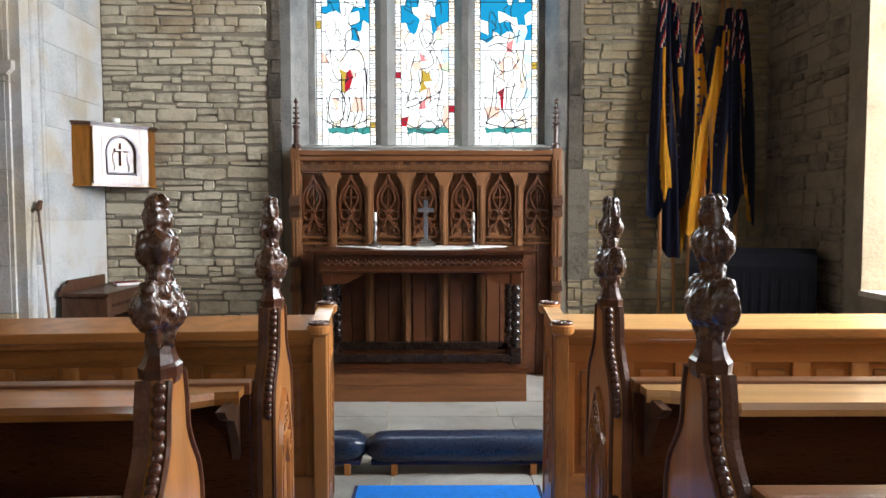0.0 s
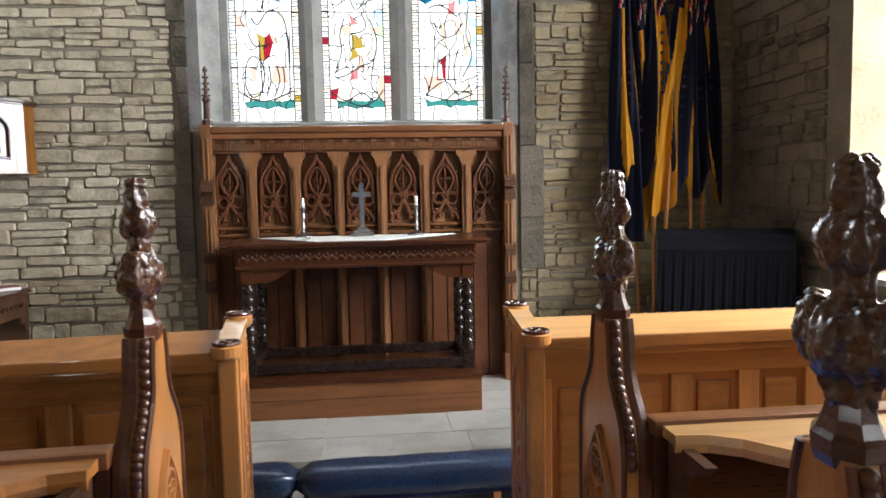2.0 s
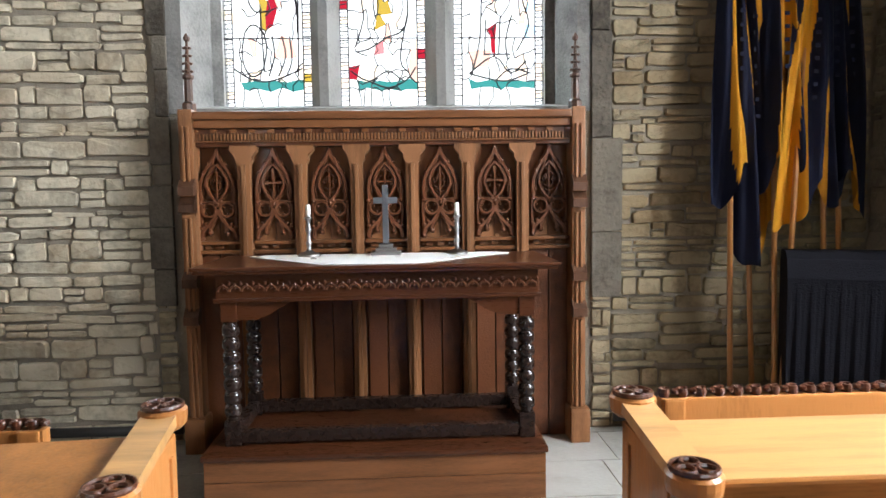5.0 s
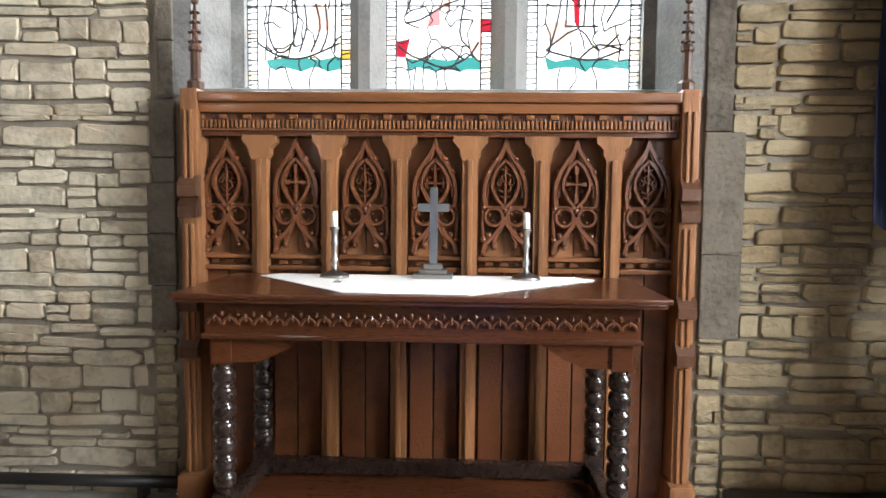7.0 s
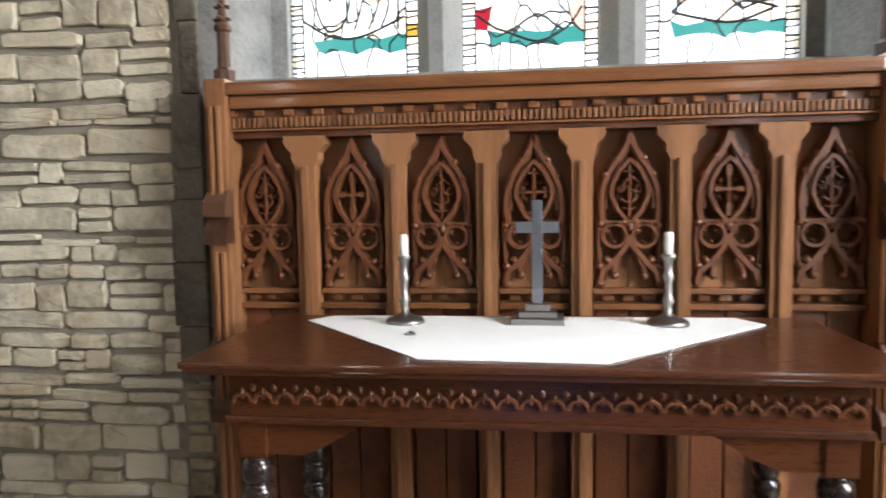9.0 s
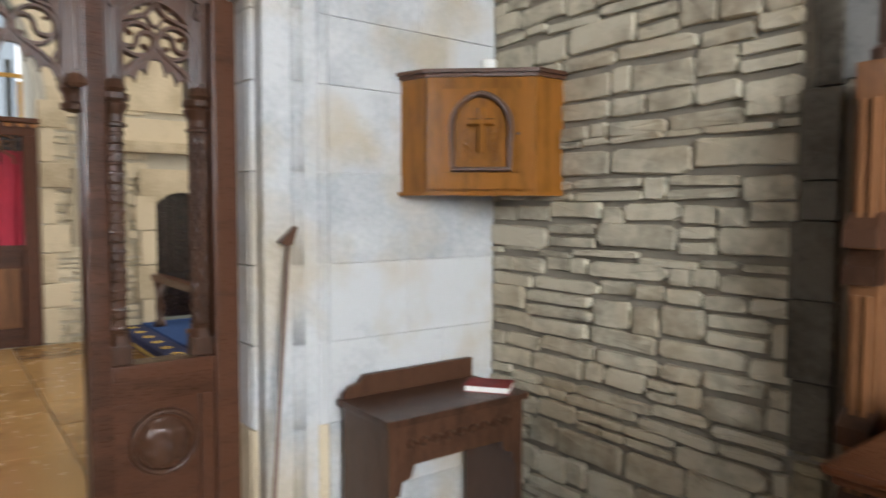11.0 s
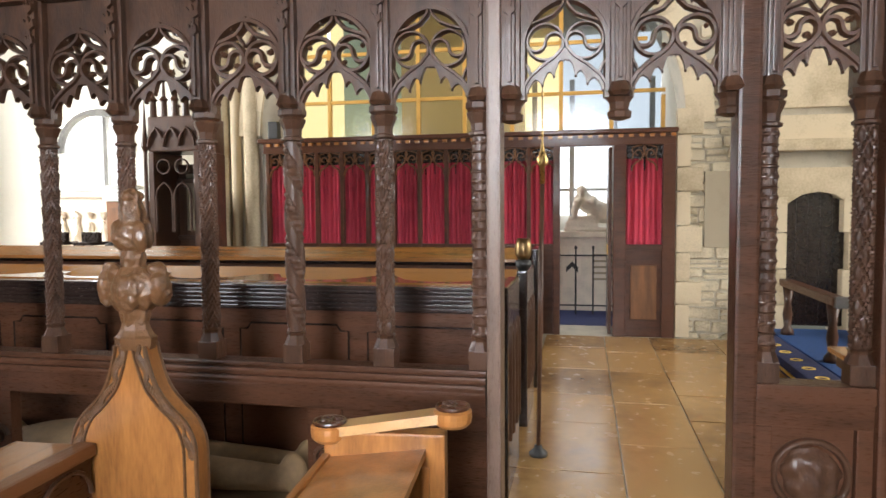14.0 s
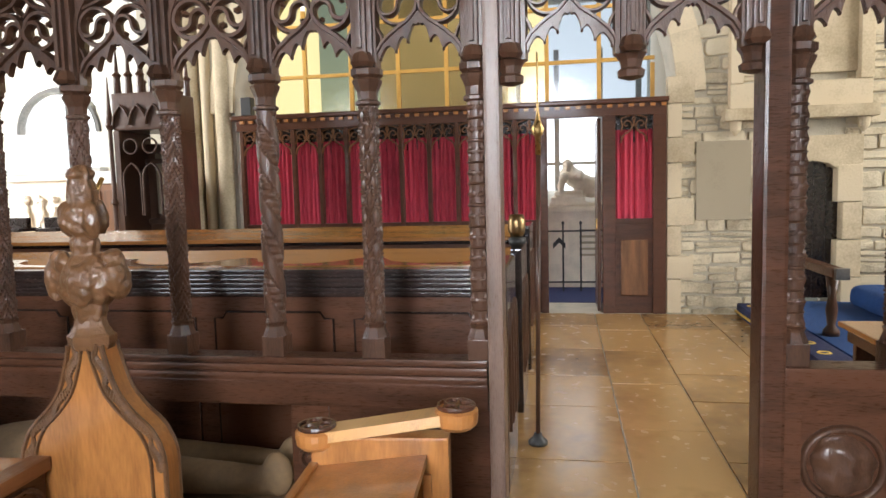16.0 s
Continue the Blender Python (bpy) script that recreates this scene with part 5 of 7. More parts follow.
# ---- parclose screen between chapel and chancel ----
scr = thing("parclose_screen", "dark carved oak screen with traceried arches and patterned shafts", "screen")
PITCH = 0.39
SY = [3.507 - PITCH * i for i in range(13)]
YEND = SY[-1]
ZR, ZCAP, ZARCH, ZHEAD = 1.175, 2.215, 2.6, 2.72
boxp("head_beam", (XS - 0.07, XS + 0.07, YEND, 5.0, ZHEAD, ZHEAD + 0.22), OAKDY, scr, bev=0.015)
boxp("head_moulding", (XS - 0.09, XS + 0.09, YEND, 5.0, ZHEAD + 0.05, ZHEAD + 0.1), OAKDY, scr, bev=0.02)
boxp("rail", (XS - 0.05, XS + 0.05, YEND, 3.535, 0.99, 1.09), OAKDY, scr, bev=0.01)
boxp("rail_moulding", (XS - 0.07, XS + 0.07, YEND, 3.535, 1.09, 1.12), OAKDY, scr, bev=0.012)
boxp("rail_moulding", (XS - 0.06, XS + 0.06, YEND, 3.535, 1.12, 1.15), OAKDY, scr, bev=0.01)
boxp("rail_top", (XS - 0.05, XS + 0.05, YEND, 3.535, 1.15, ZR), OAKDY, scr, bev=0.008)


def shaft_mesh(kind):
    """A shaft between rail and arches: square foot, ring, patterned barrel, capital."""
    bm = bmesh.new()
    box(bm, -0.043, 0.043, -0.043, 0.043, ZR, ZR + 0.075, 0.004)
    lathe(bm, [(0.05, ZR + 0.075), (0.036, ZR + 0.11), (0.038, ZR + 0.118), (0.042, ZR + 0.124), (0.034, ZR + 0.13)], pose(0, 0, 0, 0, 0, 22.5), 8)
    z0, z1 = ZR + 0.13, ZCAP - 0.13
    seg, n = 32, 170
    rings = []
    for i in range(n + 1):
        z = z0 + (z1 - z0) * i / n
        ring = []
        for k in range(seg):
            a = 2 * math.pi * k / seg
            if kind == 0:        # spiral bands, beaded between
                q = math.sin(2 * a + z * 34)
                r = 0.032 + 0.009 * min(1, max(0, 3 * q + 0.3)) + 0.007 * max(0, -q) * abs(math.sin(z * 105))
            elif kind == 1:      # chevrons
                q = abs(((a / (math.pi / 2)) % 1) - 0.5) * 0.11 + z
                f = (q / 0.075) % 1
                r = 0.032 + 0.01 * max(0, 1 - abs(f - 0.3) / 0.16) + 0.004 * (f > 0.7)
            elif kind == 2:      # lattice of lozenges with a knop in each
                u, v = math.sin(a * 2 + z * 26), math.sin(a * 2 - z * 26)
                r = 0.032 + 0.009 * max(0, 1 - 4 * min(abs(u), abs(v))) + 0.009 * max(0, abs(u * v) - 0.55) * 2
            else:                # rosettes in rows
                u, v = (z / 0.075) % 1 - 0.5, (a / (math.pi / 2)) % 1 - 0.5
                d, g = math.hypot(u, v), math.atan2(u, v)
                r = 0.032 + 0.011 * max(0, 1 - d / (0.32 + 0.14 * math.cos(4 * g))) + 0.005 * (abs(u) > 0.46)
            ring.append(bm.verts.new((r * math.cos(a), r * math.sin(a), z)))
        rings.append(ring)
    for a, b in zip(rings, rings[1:]):
        for k in range(seg):
            bm.faces.new((a[k], a[(k + 1) % seg], b[(k + 1) % seg], b[k]))
    lathe(bm, [(0.034, z1), (0.046, z1 + 0.006), (0.046, z1 + 0.016), (0.036, z1 + 0.022), (0.038, z1 + 0.05), (0.052, z1 + 0.08), (0.055, z1 + 0.09), (0.046, z1 + 0.098), (0.058, z1 + 0.108), (0.058, z1 + 0.13)], pose(0, 0, 0, 0, 0, 22.5), 8)
    return mesh("shaft", bm, OAKD)


SH = [shaft_mesh(k) for k in range(4)]
BUT = bmesh.new()
box(BUT, -0.052, 0.052, -0.036, 0.036, ZCAP, ZHEAD, 0.006)
box(BUT, 0.05, 0.075, -0.02, 0.02, ZCAP + 0.03, ZHEAD, 0.005)
box(BUT, 0.074, 0.09, -0.008, 0.008, ZCAP + 0.06, ZHEAD - 0.12, 0.004)
lathe(BUT, [(0.03, ZCAP), (0.045, ZCAP + 0.015), (0.03, ZCAP + 0.05)], Matrix.Translation((0.05, 0, 0)), 8)
for z, w in ((0.3, 0.02), (0.37, 0.03), (0.44, 0.022)):
    for s in (-1, 1):
        plate(BUT, [(s * u, ZCAP + z + v) for u, v in [(0, 0), (w, 0.018), (w * 0.8, 0.05), (w * 0.3, 0.03), (0, 0.06)]][::s], 0.022, YZ(0.082, 0, 0))
but = mesh("buttress", BUT, OAKD)
PEND = bmesh.new()
lathe(PEND, [(0.012, ZCAP - 0.085), (0.044, ZCAP - 0.075), (0.048, ZCAP - 0.055), (0.034, ZCAP - 0.045), (0.04, ZCAP - 0.02), (0.054, ZCAP)], pose(0, 0, 0, 0, 0, 22.5), 8)
pend = mesh("pendant", PEND, OAKD)


def arch_head(w, kind=0):
    """Pierced head: arch in a plain board, ogee, twin roundels with curved daggers, cusped lower edge."""
    bm = bmesh.new()
    base = ZARCH - 0.012 - ZCAP - w * 0.56
    ap = [(u, v + base) for u, v in pointed(w, w * 0.56)]
    full = [(-w / 2, 0)] + ap + [(w / 2, 0)]
    ribbon(bm, full, 0.03, 0.06)
    n = len(ap) // 2
    zt = ZHEAD - ZCAP
    rib = (0.014, 0.021, 0.025)[kind]
    cr, cu, cv = w * 0.215, w * 0.235, 0.215
    for s in (-1, 1):
        half = [(s * abs(u), v) for u, v in ap[n:]]
        plate(bm, [(0, zt), (0, ap[n][1])] + half[1:] + [(s * (w / 2 + 0.06), base), (s * (w / 2 + 0.06), zt)] if s > 0 else ([(0, zt), (0, ap[n][1])] + half[1:] + [(s * (w / 2 + 0.06), base), (s * (w / 2 + 0.06), zt)])[::-1], 0.035)
        f = lambda pts: [(s * u, v) for u, v in pts]
        ribbon(bm, f(arc(cu, cv, cr, 0, 345, 23)), rib, 0.05, closed=True)
        ribbon(bm, f(arc(cu - cr / 2, cv, cr / 2, 180, 0, 8) + arc(cu + cr / 2, cv, cr / 2, 180, 360, 8)[1:]), rib, 0.046)
        ribbon(bm, f([(0.0, 0.385), (0.012, 0.345), (w * 0.13, 0.315), (w * 0.27, 0.298), (w * 0.4, 0.285), (w * 0.48, 0.25)]), rib, 0.05)
        ribbon(bm, f([(w * 0.5, 0.045), (w * 0.42, 0.086), (w * 0.28, 0.124), (w * 0.12, 0.158), (w * 0.03, 0.19), (0.004, 0.22)]), rib + 0.003, 0.055)
        if kind:
            for a in (40, 140, 220, 320):
                q = radians(a)
                ball(bm, (s * (cu + cr * 0.72 * math.cos(q)), cv + cr * 0.72 * math.sin(q), 0), 0.011, 0.011, 0.018, 1)
            ribbon(bm, f([(w * 0.2, 0.335), (w * 0.17, 0.36), (w * 0.1, 0.372)]), 0.014, 0.04)
        if kind == 2:
            ribbon(bm, f([(0.004, 0.27), (w * 0.06, 0.285), (w * 0.11, 0.31)]), 0.016, 0.04)
            for q in (0.36, -0.36):
                ball(bm, (s * (cu + q * cr * 1.2), cv + q * cr, 0), 0.017, 0.014, 0.018, 1)
        ribbon(bm, f([(w * 0.5, 0.15), (w * 0.44, 0.12), (w * 0.4, 0.085)]), 0.014, 0.045)
        knots = [(w * 0.5, 0.0), (w * 0.45, 0.032), (w * 0.27, 0.056), (w * 0.13, 0.088), (0.0, 0.135)]
        low = []
        for (u0, v0), (u1, v1) in zip(knots, knots[1:]):
            for q in range(6):
                t = q / 6
                low.append((u0 + (u1 - u0) * t, v0 + (v1 - v0) * t + (0.032 if u0 < w * 0.49 else 0.004) * math.sin(math.pi * t)))
        low.append((0.0, 0.15))
        pl = low + [(0.0, 0.19), (w * 0.03, 0.184), (w * 0.12, 0.154), (w * 0.28, 0.12), (w * 0.42, 0.082), (w * 0.5, 0.042)]
        plate(bm, f(pl) if s < 0 else f(pl)[::-1], 0.03)
        for u0, v0 in knots[1:-1]:
            ball(bm, (s * u0, v0, 0), 0.006, 0.007, 0.016, 1)
    return mesh("arch_head", bm, OAKD)


AH = [arch_head(PITCH - 0.075, k) for k in range(3)]
for i, y in enumerate(SY):
    o = new("shaft", SH[(3, 2, 0, 1, 2, 1, 0, 3)[i % 8]]); o.parent = scr; o.matrix_basis = Matrix.Translation((XS, y, 0))
    o = new("buttress", but); o.parent = scr; o.matrix_basis = Matrix.Translation((XS, y, 0))
    if i:
        o = new("arch_head", AH[(0, 0, 1, 2, 1, 2, 1)[i % 7]]); o.parent = scr
        o.matrix_basis = YZ(XS, y + PITCH / 2, ZCAP)
doorposts = ((3.54, 3.595), (4.43, 4.51), (4.9, 5.0))
for a, b in doorposts:
    # first post is pale: the glare on it is put into its colour
    boxp("door_post", (XS - 0.06, XS + 0.075, a, b, 0, ZHEAD), OAKDY if a > 4 else PALEW, scr, bev=0.012)
for y in (3.63, 4.03, 4.415):
    o = new("pendant", pend); o.parent = scr; o.matrix_basis = Matrix.Translation((XS, y, 0))
    o = new("buttress", but); o.parent = scr; o.matrix_basis = Matrix.Translation((XS, y, 0))
for y, kind in ((3.83, 0), (4.222, 1)):
    o = new("arch_head", arch_head(0.31, kind)); o.parent = scr; o.matrix_basis = YZ(XS, y, ZCAP)
o = new("arch_head", arch_head(0.29, 2)); o.parent = scr; o.matrix_basis = YZ(XS, 4.705, ZCAP)
for y in (4.548, 4.862):
    o = new("shaft", SH[3 if y < 4.7 else 2]); o.parent = scr; o.matrix_basis = Matrix.Translation((XS, y, 0))
    o = new("buttress", but); o.parent = scr; o.matrix_basis = Matrix.Translation((XS - 0.02, y, 0))
boxp("side_cill", (XS - 0.055, XS + 0.065, 4.51, 4.9, 1.11, ZR), OAKDY, scr, bev=0.01)
boxp("side_rail", (XS - 0.04, XS + 0.05, 4.51, 4.9, 1.02, 1.11), OAKDY, scr)
boxp("side_panel", (XS - 0.015, XS + 0.015, 4.51, 4.9, 0, 1.02), OAKDY, scr)
for a, b in ((4.51, 4.57), (4.845, 4.9)):
    boxp("side_stile", (XS - 0.04, XS + 0.045, a, b, 0, 1.02), OAKDY, scr)
bm = bmesh.new()
vs = ball(bm, (XS + 0.02, 4.705, 0.84), 0.035, 0.1, 0.11, 4)
bm.normal_update(); carve(list(bm.verts), 2.0, 0.012, 17)
ribbon(bm, arc(4.705, 0.84, 0.125, 0, 345, 23), 0.026, 0.04, YZ(XS + 0.02, 0, 0), True)
part("carved_boss", bm, OAKD, scr, smooth=True)
# lower stage: stiles with scroll brackets, open between
for i, y in enumerate((2.855, 2.05, 1.25, 0.45, -0.35)):
    boxp("lower_stile", (XS - 0.03, XS + 0.03, y - 0.075, y + 0.075, 0, 0.99), OAKDY, scr)
    bm = bmesh.new()
    ribbon(bm, spiral(y + 0.0, 0.78, 0.055, 0.01, 0, 500, 24), 0.022, 0.03, YZ(XS + 0.03, 0, 0))
    part("carved_scroll", bm, OAKD, scr)
boxp("lower_panel", (XS - 0.02, XS + 0.02, 2.93, 3.54, 0, 0.99), OAKDY, scr)
boxp("ground_sill", (XS - 0.07, XS + 0.07, YEND, 3.54, -0.006, 0.32), OAKDY, scr)

# recumbent stone effigy under the screen, seen through its lower openings
bm = bmesh.new()
box(bm, XS - 0.62, XS - 0.09, 0.8, 2.9, 0.1, 0.46, 0.01)
tagged(part("tomb_chest", bm, EFFIGY), "low tan stone tomb chest behind the screen", "tomb")
bm = bmesh.new()
for s in (-1, 1):
    rod(bm, (XS - 0.35 + s * 0.09, 1.7, 0.56), (XS - 0.35 + s * 0.09, 2.54, 0.55), 0.1, 16, 0.06)
    ball(bm, (XS - 0.35 + s * 0.09, 2.58, 0.58), 0.05, 0.07, 0.1, 3)
ball(bm, (XS - 0.35, 1.4, 0.58), 0.25, 0.5, 0.15, 3)
ball(bm, (XS - 0.35, 0.9, 0.6), 0.11, 0.13, 0.13, 3)
eff = tagged(part("effigy", bm, EFFIGY, smooth=True), "weathered tan stone recumbent effigy on the tomb chest", "statue")

# ---- chancel ----
setting("floor_chancel", (XF - 0.6, XS - 0.08, WEST, 10.6, 0.1, ZC - 0.008), MORTARL, "worn honey-coloured flagstone chancel floor", "floor")
setting("floor_threshold", (XS - 0.1, XS + 0.3, 3.5, 4.5, -0.01, 0.3), FLAGC, "worn stone step at the screen doorway", "step")
setting("floor_north_chapel", (XF - 3.2, XF - 0.6, 1.5, 6, 0.1, ZC - 0.002), KNEEL, "dark carpeted floor beyond the screen door", "floor")
bm = bmesh.new()
NX0, NX1 = XF - 0.62, XF - 0.02
ARC_Y0, ARC_Y1 = 0.15, 4.93
def arch_wall(bm, ya, yb, z0, zs, top, rise, x0, x1, lo, hi):
    """A wall from lo to hi with one pointed opening from ya to yb."""
    d, c = x1 - x0, (x0 + x1) / 2
    ap = [(u + (ya + yb) / 2, v + zs) for u, v in pointed(yb - ya, rise, 14)]
    n = len(ap) // 2
    plate(bm, [(lo, z0), (ya, z0)] + ap[:n + 1] + [((ya + yb) / 2, top), (lo, top)], d, YZ(c, 0, 0))
    plate(bm, [(hi, z0), (hi, top), ((ya + yb) / 2, top)] + ap[n:] + [(yb, z0)], d, YZ(c, 0, 0))
arch_wall(bm, ARC_Y0, ARC_Y1, 0.2, 2.69, TOP, 2.2, NX0, NX1, -1.0, 5.9)
box(bm, NX0, NX1, 5.9, 6.5, 1.95, TOP); box(bm, NX0, NX1, 6.5, 10.6, 0.2, TOP)
wall_chancel = tagged(part("wall_chancel_north", bm, MORTARL), "cream rubble chancel wall with a wide pointed arch", "wall", kind="structure")
bm = bmesh.new()
box(bm, NX0, NX1, WEST, -2.62, 0.2, TOP); box(bm, NX0, NX1, -2.62, -1.6, 0.2, 2.12); box(bm, NX0, NX1, -2.62, -1.6, 3.1, TOP); box(bm, NX0, NX1, -1.6, -1.0, 0.2, TOP)
tagged(part("wall_chancel_west", bm, PLASTER), "bright plastered chancel wall with a window", "wall", kind="structure")
# unseen east and south walls close the chancel; the opening admits added fill
bm = bmesh.new()
box(bm, XF - 0.6, -7.5, 9.2, 9.4, 0.2, TOP); box(bm, -3.7, XS - 0.1, 9.2, 9.4, 0.2, TOP); box(bm, -7.5, -3.7, 9.2, 9.4, 0.2, 1.6); box(bm, -7.5, -3.7, 9.2, 9.4, 5.0, TOP)
tagged(part("wall_chancel_east", bm, PLASTER), "unseen pale chancel east wall with an added window opening", "wall", kind="structure")
setting("wall_chancel_south", (XS - 0.3, NORTH - 0.6, EAST + 0.75, 9.4, 0.2, TOP), PLASTER, "pale chancel south wall", "wall")
wall_back = setting("wall_north_chapel", (XF - 3.3, XF - 3.2, 1.0, 6.2, 0.2, TOP), PLASTER, "pale wall of the north chapel", "wall")
# arch ring of dressed voussoirs
ap = pointed(ARC_Y1 - ARC_Y0, 2.2, 26)
for i in range(0, len(ap) - 1, 2):
    bm = bmesh.new()
    q = [ap[i], ap[min(i + 1, len(ap) - 1)], ap[min(i + 2, len(ap) - 1)]]
    outp = [(u * 1.115, v * 1.11 + 0.0) for u, v in q]
    plate(bm, [(u + (ARC_Y0 + ARC_Y1) / 2, v + 2.69) for u, v in q + outp[::-1]], 0.06, YZ(NX1 + 0.02, 0, 0))
    part("voussoir", bm, ASHLARY, wall_chancel)
# ochre glazed frame filling the arch over the curtained screen
gz = thing("glazed_partition", "ochre framed glazed partition filling the arch above the curtains", "partition")
ZG0 = 2.64
for k in range(9):
    y = ARC_Y0 + 0.25 + k * 0.54
    half = (ARC_Y1 - ARC_Y0) / 2
    top = 2.69 + 2.15 * max(0.02, 1 - (abs(y - (ARC_Y0 + half)) / half) ** 1.8)
    boxp("mullion", (XF - 0.22, XF - 0.17, y - 0.022, y + 0.022, ZG0, min(top, TOP - 0.05)), OCHRE, gz)
for z in (3.05, 3.6, 4.2):
    boxp("transom", (XF - 0.215, XF - 0.175, ARC_Y0 + 0.1 + (z - 2.8) * 0.35, ARC_Y1 - 0.1 - (z - 2.8) * 0.35, z, z + 0.04), OCHRE, gz)
for k in range(8):
    y = ARC_Y0 + 0.25 + k * 0.54
    bm = bmesh.new()
    plate(bm, [(y + 0.02, ZG0), (y + 0.52, ZG0), (y + 0.52, 4.6), (y + 0.02, 4.6)], 0.006, YZ(XF - 0.195, 0, 0))
    part("pane", bm, G_CREAM if k < 6 else G_HAZE, gz)

# curtained oak screen
cs = thing("curtained_screen", "oak screen with red curtains, traceried heads and dentilled cornice", "screen")
CY0, CY1, DA, DB = 0.24, 4.83, 3.61, 4.2
ZT2, ZS2 = 2.64, 2.5
boxp("cornice", (XF - 0.08, XF + 0.1, CY0 - 0.1, CY1 + 0.02, ZT2 - 0.05, ZT2), OAKDY, cs, bev=0.015)
boxp("cornice_rail", (XF - 0.05, XF + 0.05, CY0 - 0.05, CY1, ZS2 - 0.03, ZT2 - 0.05), OAKDY, cs)
D2 = bmesh.new(); box(D2, 0, 0.03, -0.025, 0.025, 0, 0.035, 0.005)
d2 = mesh("dentil", D2, OAK)
for k in range(44):
    o = new("dentil", d2); o.parent = cs
    o.matrix_basis = Matrix.Translation((XF + 0.05, CY0 + 0.03 + k * (CY1 - CY0 - 0.06) / 43, ZT2 - 0.09))
bays = 11
yb = [CY0 + (DA - CY0) * i / bays for i in range(bays + 1)]
HEAD2 = bmesh.new()
w2 = yb[1] - yb[0] - 0.05
for s in (-1, 1):
    ogee = [(s * w2 * u, v) for u, v in ((0.5, -0.27), (0.46, -0.22), (0.36, -0.185), (0.24, -0.17), (0.12, -0.145), (0.04, -0.11), (0.0, -0.07))]
    ribbon(HEAD2, ogee, 0.016, 0.05)
    ribbon(HEAD2, [(s * u, v) for u, v in spiral(w2 * 0.27, -0.09, w2 * 0.19, 0.012, 200, -120, 16)], 0.014, 0.04)
    ribbon(HEAD2, [(0, -0.07), (s * w2 * 0.05, -0.035), (0, 0.0)], 0.014, 0.04)
    ribbon(HEAD2, [(s * w2 * 0.5, -0.03), (s * w2 * 0.3, -0.012), (s * w2 * 0.1, 0.0)], 0.014, 0.04)
    ribbon(HEAD2, [(s * w2 * 0.5, -0.16), (s * w2 * 0.44, -0.1), (s * w2 * 0.5, -0.04)], 0.014, 0.04)
    for u, v in ogee[2:5]:
        ball(HEAD2, (u, v - 0.008, 0), 0.008, 0.012, 0.02, 1)
head2 = mesh("tracery_head", HEAD2, OAKR)


def curtain(parent, ya, yb_, z0, z1, seed):
    bm = bmesh.new()
    n = 30
    prev = None
    for i in range(n + 1):
        y = ya + (yb_ - ya) * i / n
        x = XF - 0.03 + 0.022 * math.sin(i * 1.25 + seed) + 0.01 * math.sin(i * 0.6 + 2 * seed)
        cur = [bm.verts.new((x + 0.006 * math.sin(k * 2 + i), y, z0 + (z1 - z0) * k / 4)) for k in range(5)]
        if prev:
            for k in range(4):
                bm.faces.new((prev[k], cur[k], cur[k + 1], prev[k + 1]))
        prev = cur
    part("curtain", bm, RED, parent, "gathered red curtain", smooth=True)


for i in range(bays):
    boxp("mullion", (XF - 0.03, XF + 0.045, yb[i] - 0.022, yb[i] + 0.022, ZC - 0.008, ZS2 - 0.03), OAKDY, cs)
    curtain(cs, yb[i] - 0.005, yb[i + 1] + 0.005, 1.4, 2.33, i * 1.7)
    o = new("tracery_head", head2); o.parent = cs; o.matrix_basis = YZ(XF + 0.015, (yb[i] + yb[i + 1]) / 2, ZS2 - 0.03)
boxp("dado", (XF - 0.02, XF + 0.02, CY0, DA - 0.03, ZC - 0.008, 1.4), OAKDY, cs)
# black boards added behind the tracery heads to stand for the darkness there
boxp("head_board", (XF - 0.075, XF - 0.055, CY0, DA - 0.03, 2.2, ZS2), BLACKW, cs)
boxp("head_board", (XF - 0.075, XF - 0.055, DB + 0.1, CY1 - 0.1, 2.2, ZS2), BLACKW, cs)
boxp("mid_rail", (XF - 0.03, XF + 0.035, CY0, DA - 0.03, 1.36, 1.42), OAKDY, cs)
for a, b in ((DA - 0.045, DA + 0.03), (DB, DB + 0.13), (CY1 - 0.13, CY1)):
    boxp("post", (XF - 0.05, XF + 0.05, a, b, ZC - 0.008, ZS2 - 0.03), OAKDY, cs)
boxp("side_dado", (XF - 0.02, XF + 0.03, DB + 0.13, CY1 - 0.13, ZC - 0.008, 1.4), OAKDY, cs)
boxp("side_panel", (XF + 0.03, XF + 0.045, DB + 0.18, CY1 - 0.18, 0.62, 1.2), OAKR, cs, bev=0.012)
curtain(cs, DB + 0.12, CY1 - 0.12, 1.4, 2.33, 4.0)
o = new("tracery_head", head2); o.parent = cs; o.matrix_basis = YZ(XF + 0.015, (DB + CY1) / 2, ZS2 - 0.03)
boxp("side_mid_rail", (XF - 0.02, XF + 0.045, DB + 0.12, CY1 - 0.12, 1.36, 1.42), OAKDY, cs)
# the open door leaf seen edge-on, with a lock
dr = thing("door_1", "oak screen door standing open inwards with a brass lock", "door", kind="structure")
boxp("leaf", (XF - 0.6, XF - 0.04, DB - 0.05, DB - 0.012, ZC, ZS2 - 0.04), OAKDY, dr)
boxp("lock", (XF - 0.12, XF - 0.05, DB - 0.066, DB - 0.048, 1.3, 1.42), BRASS, dr)

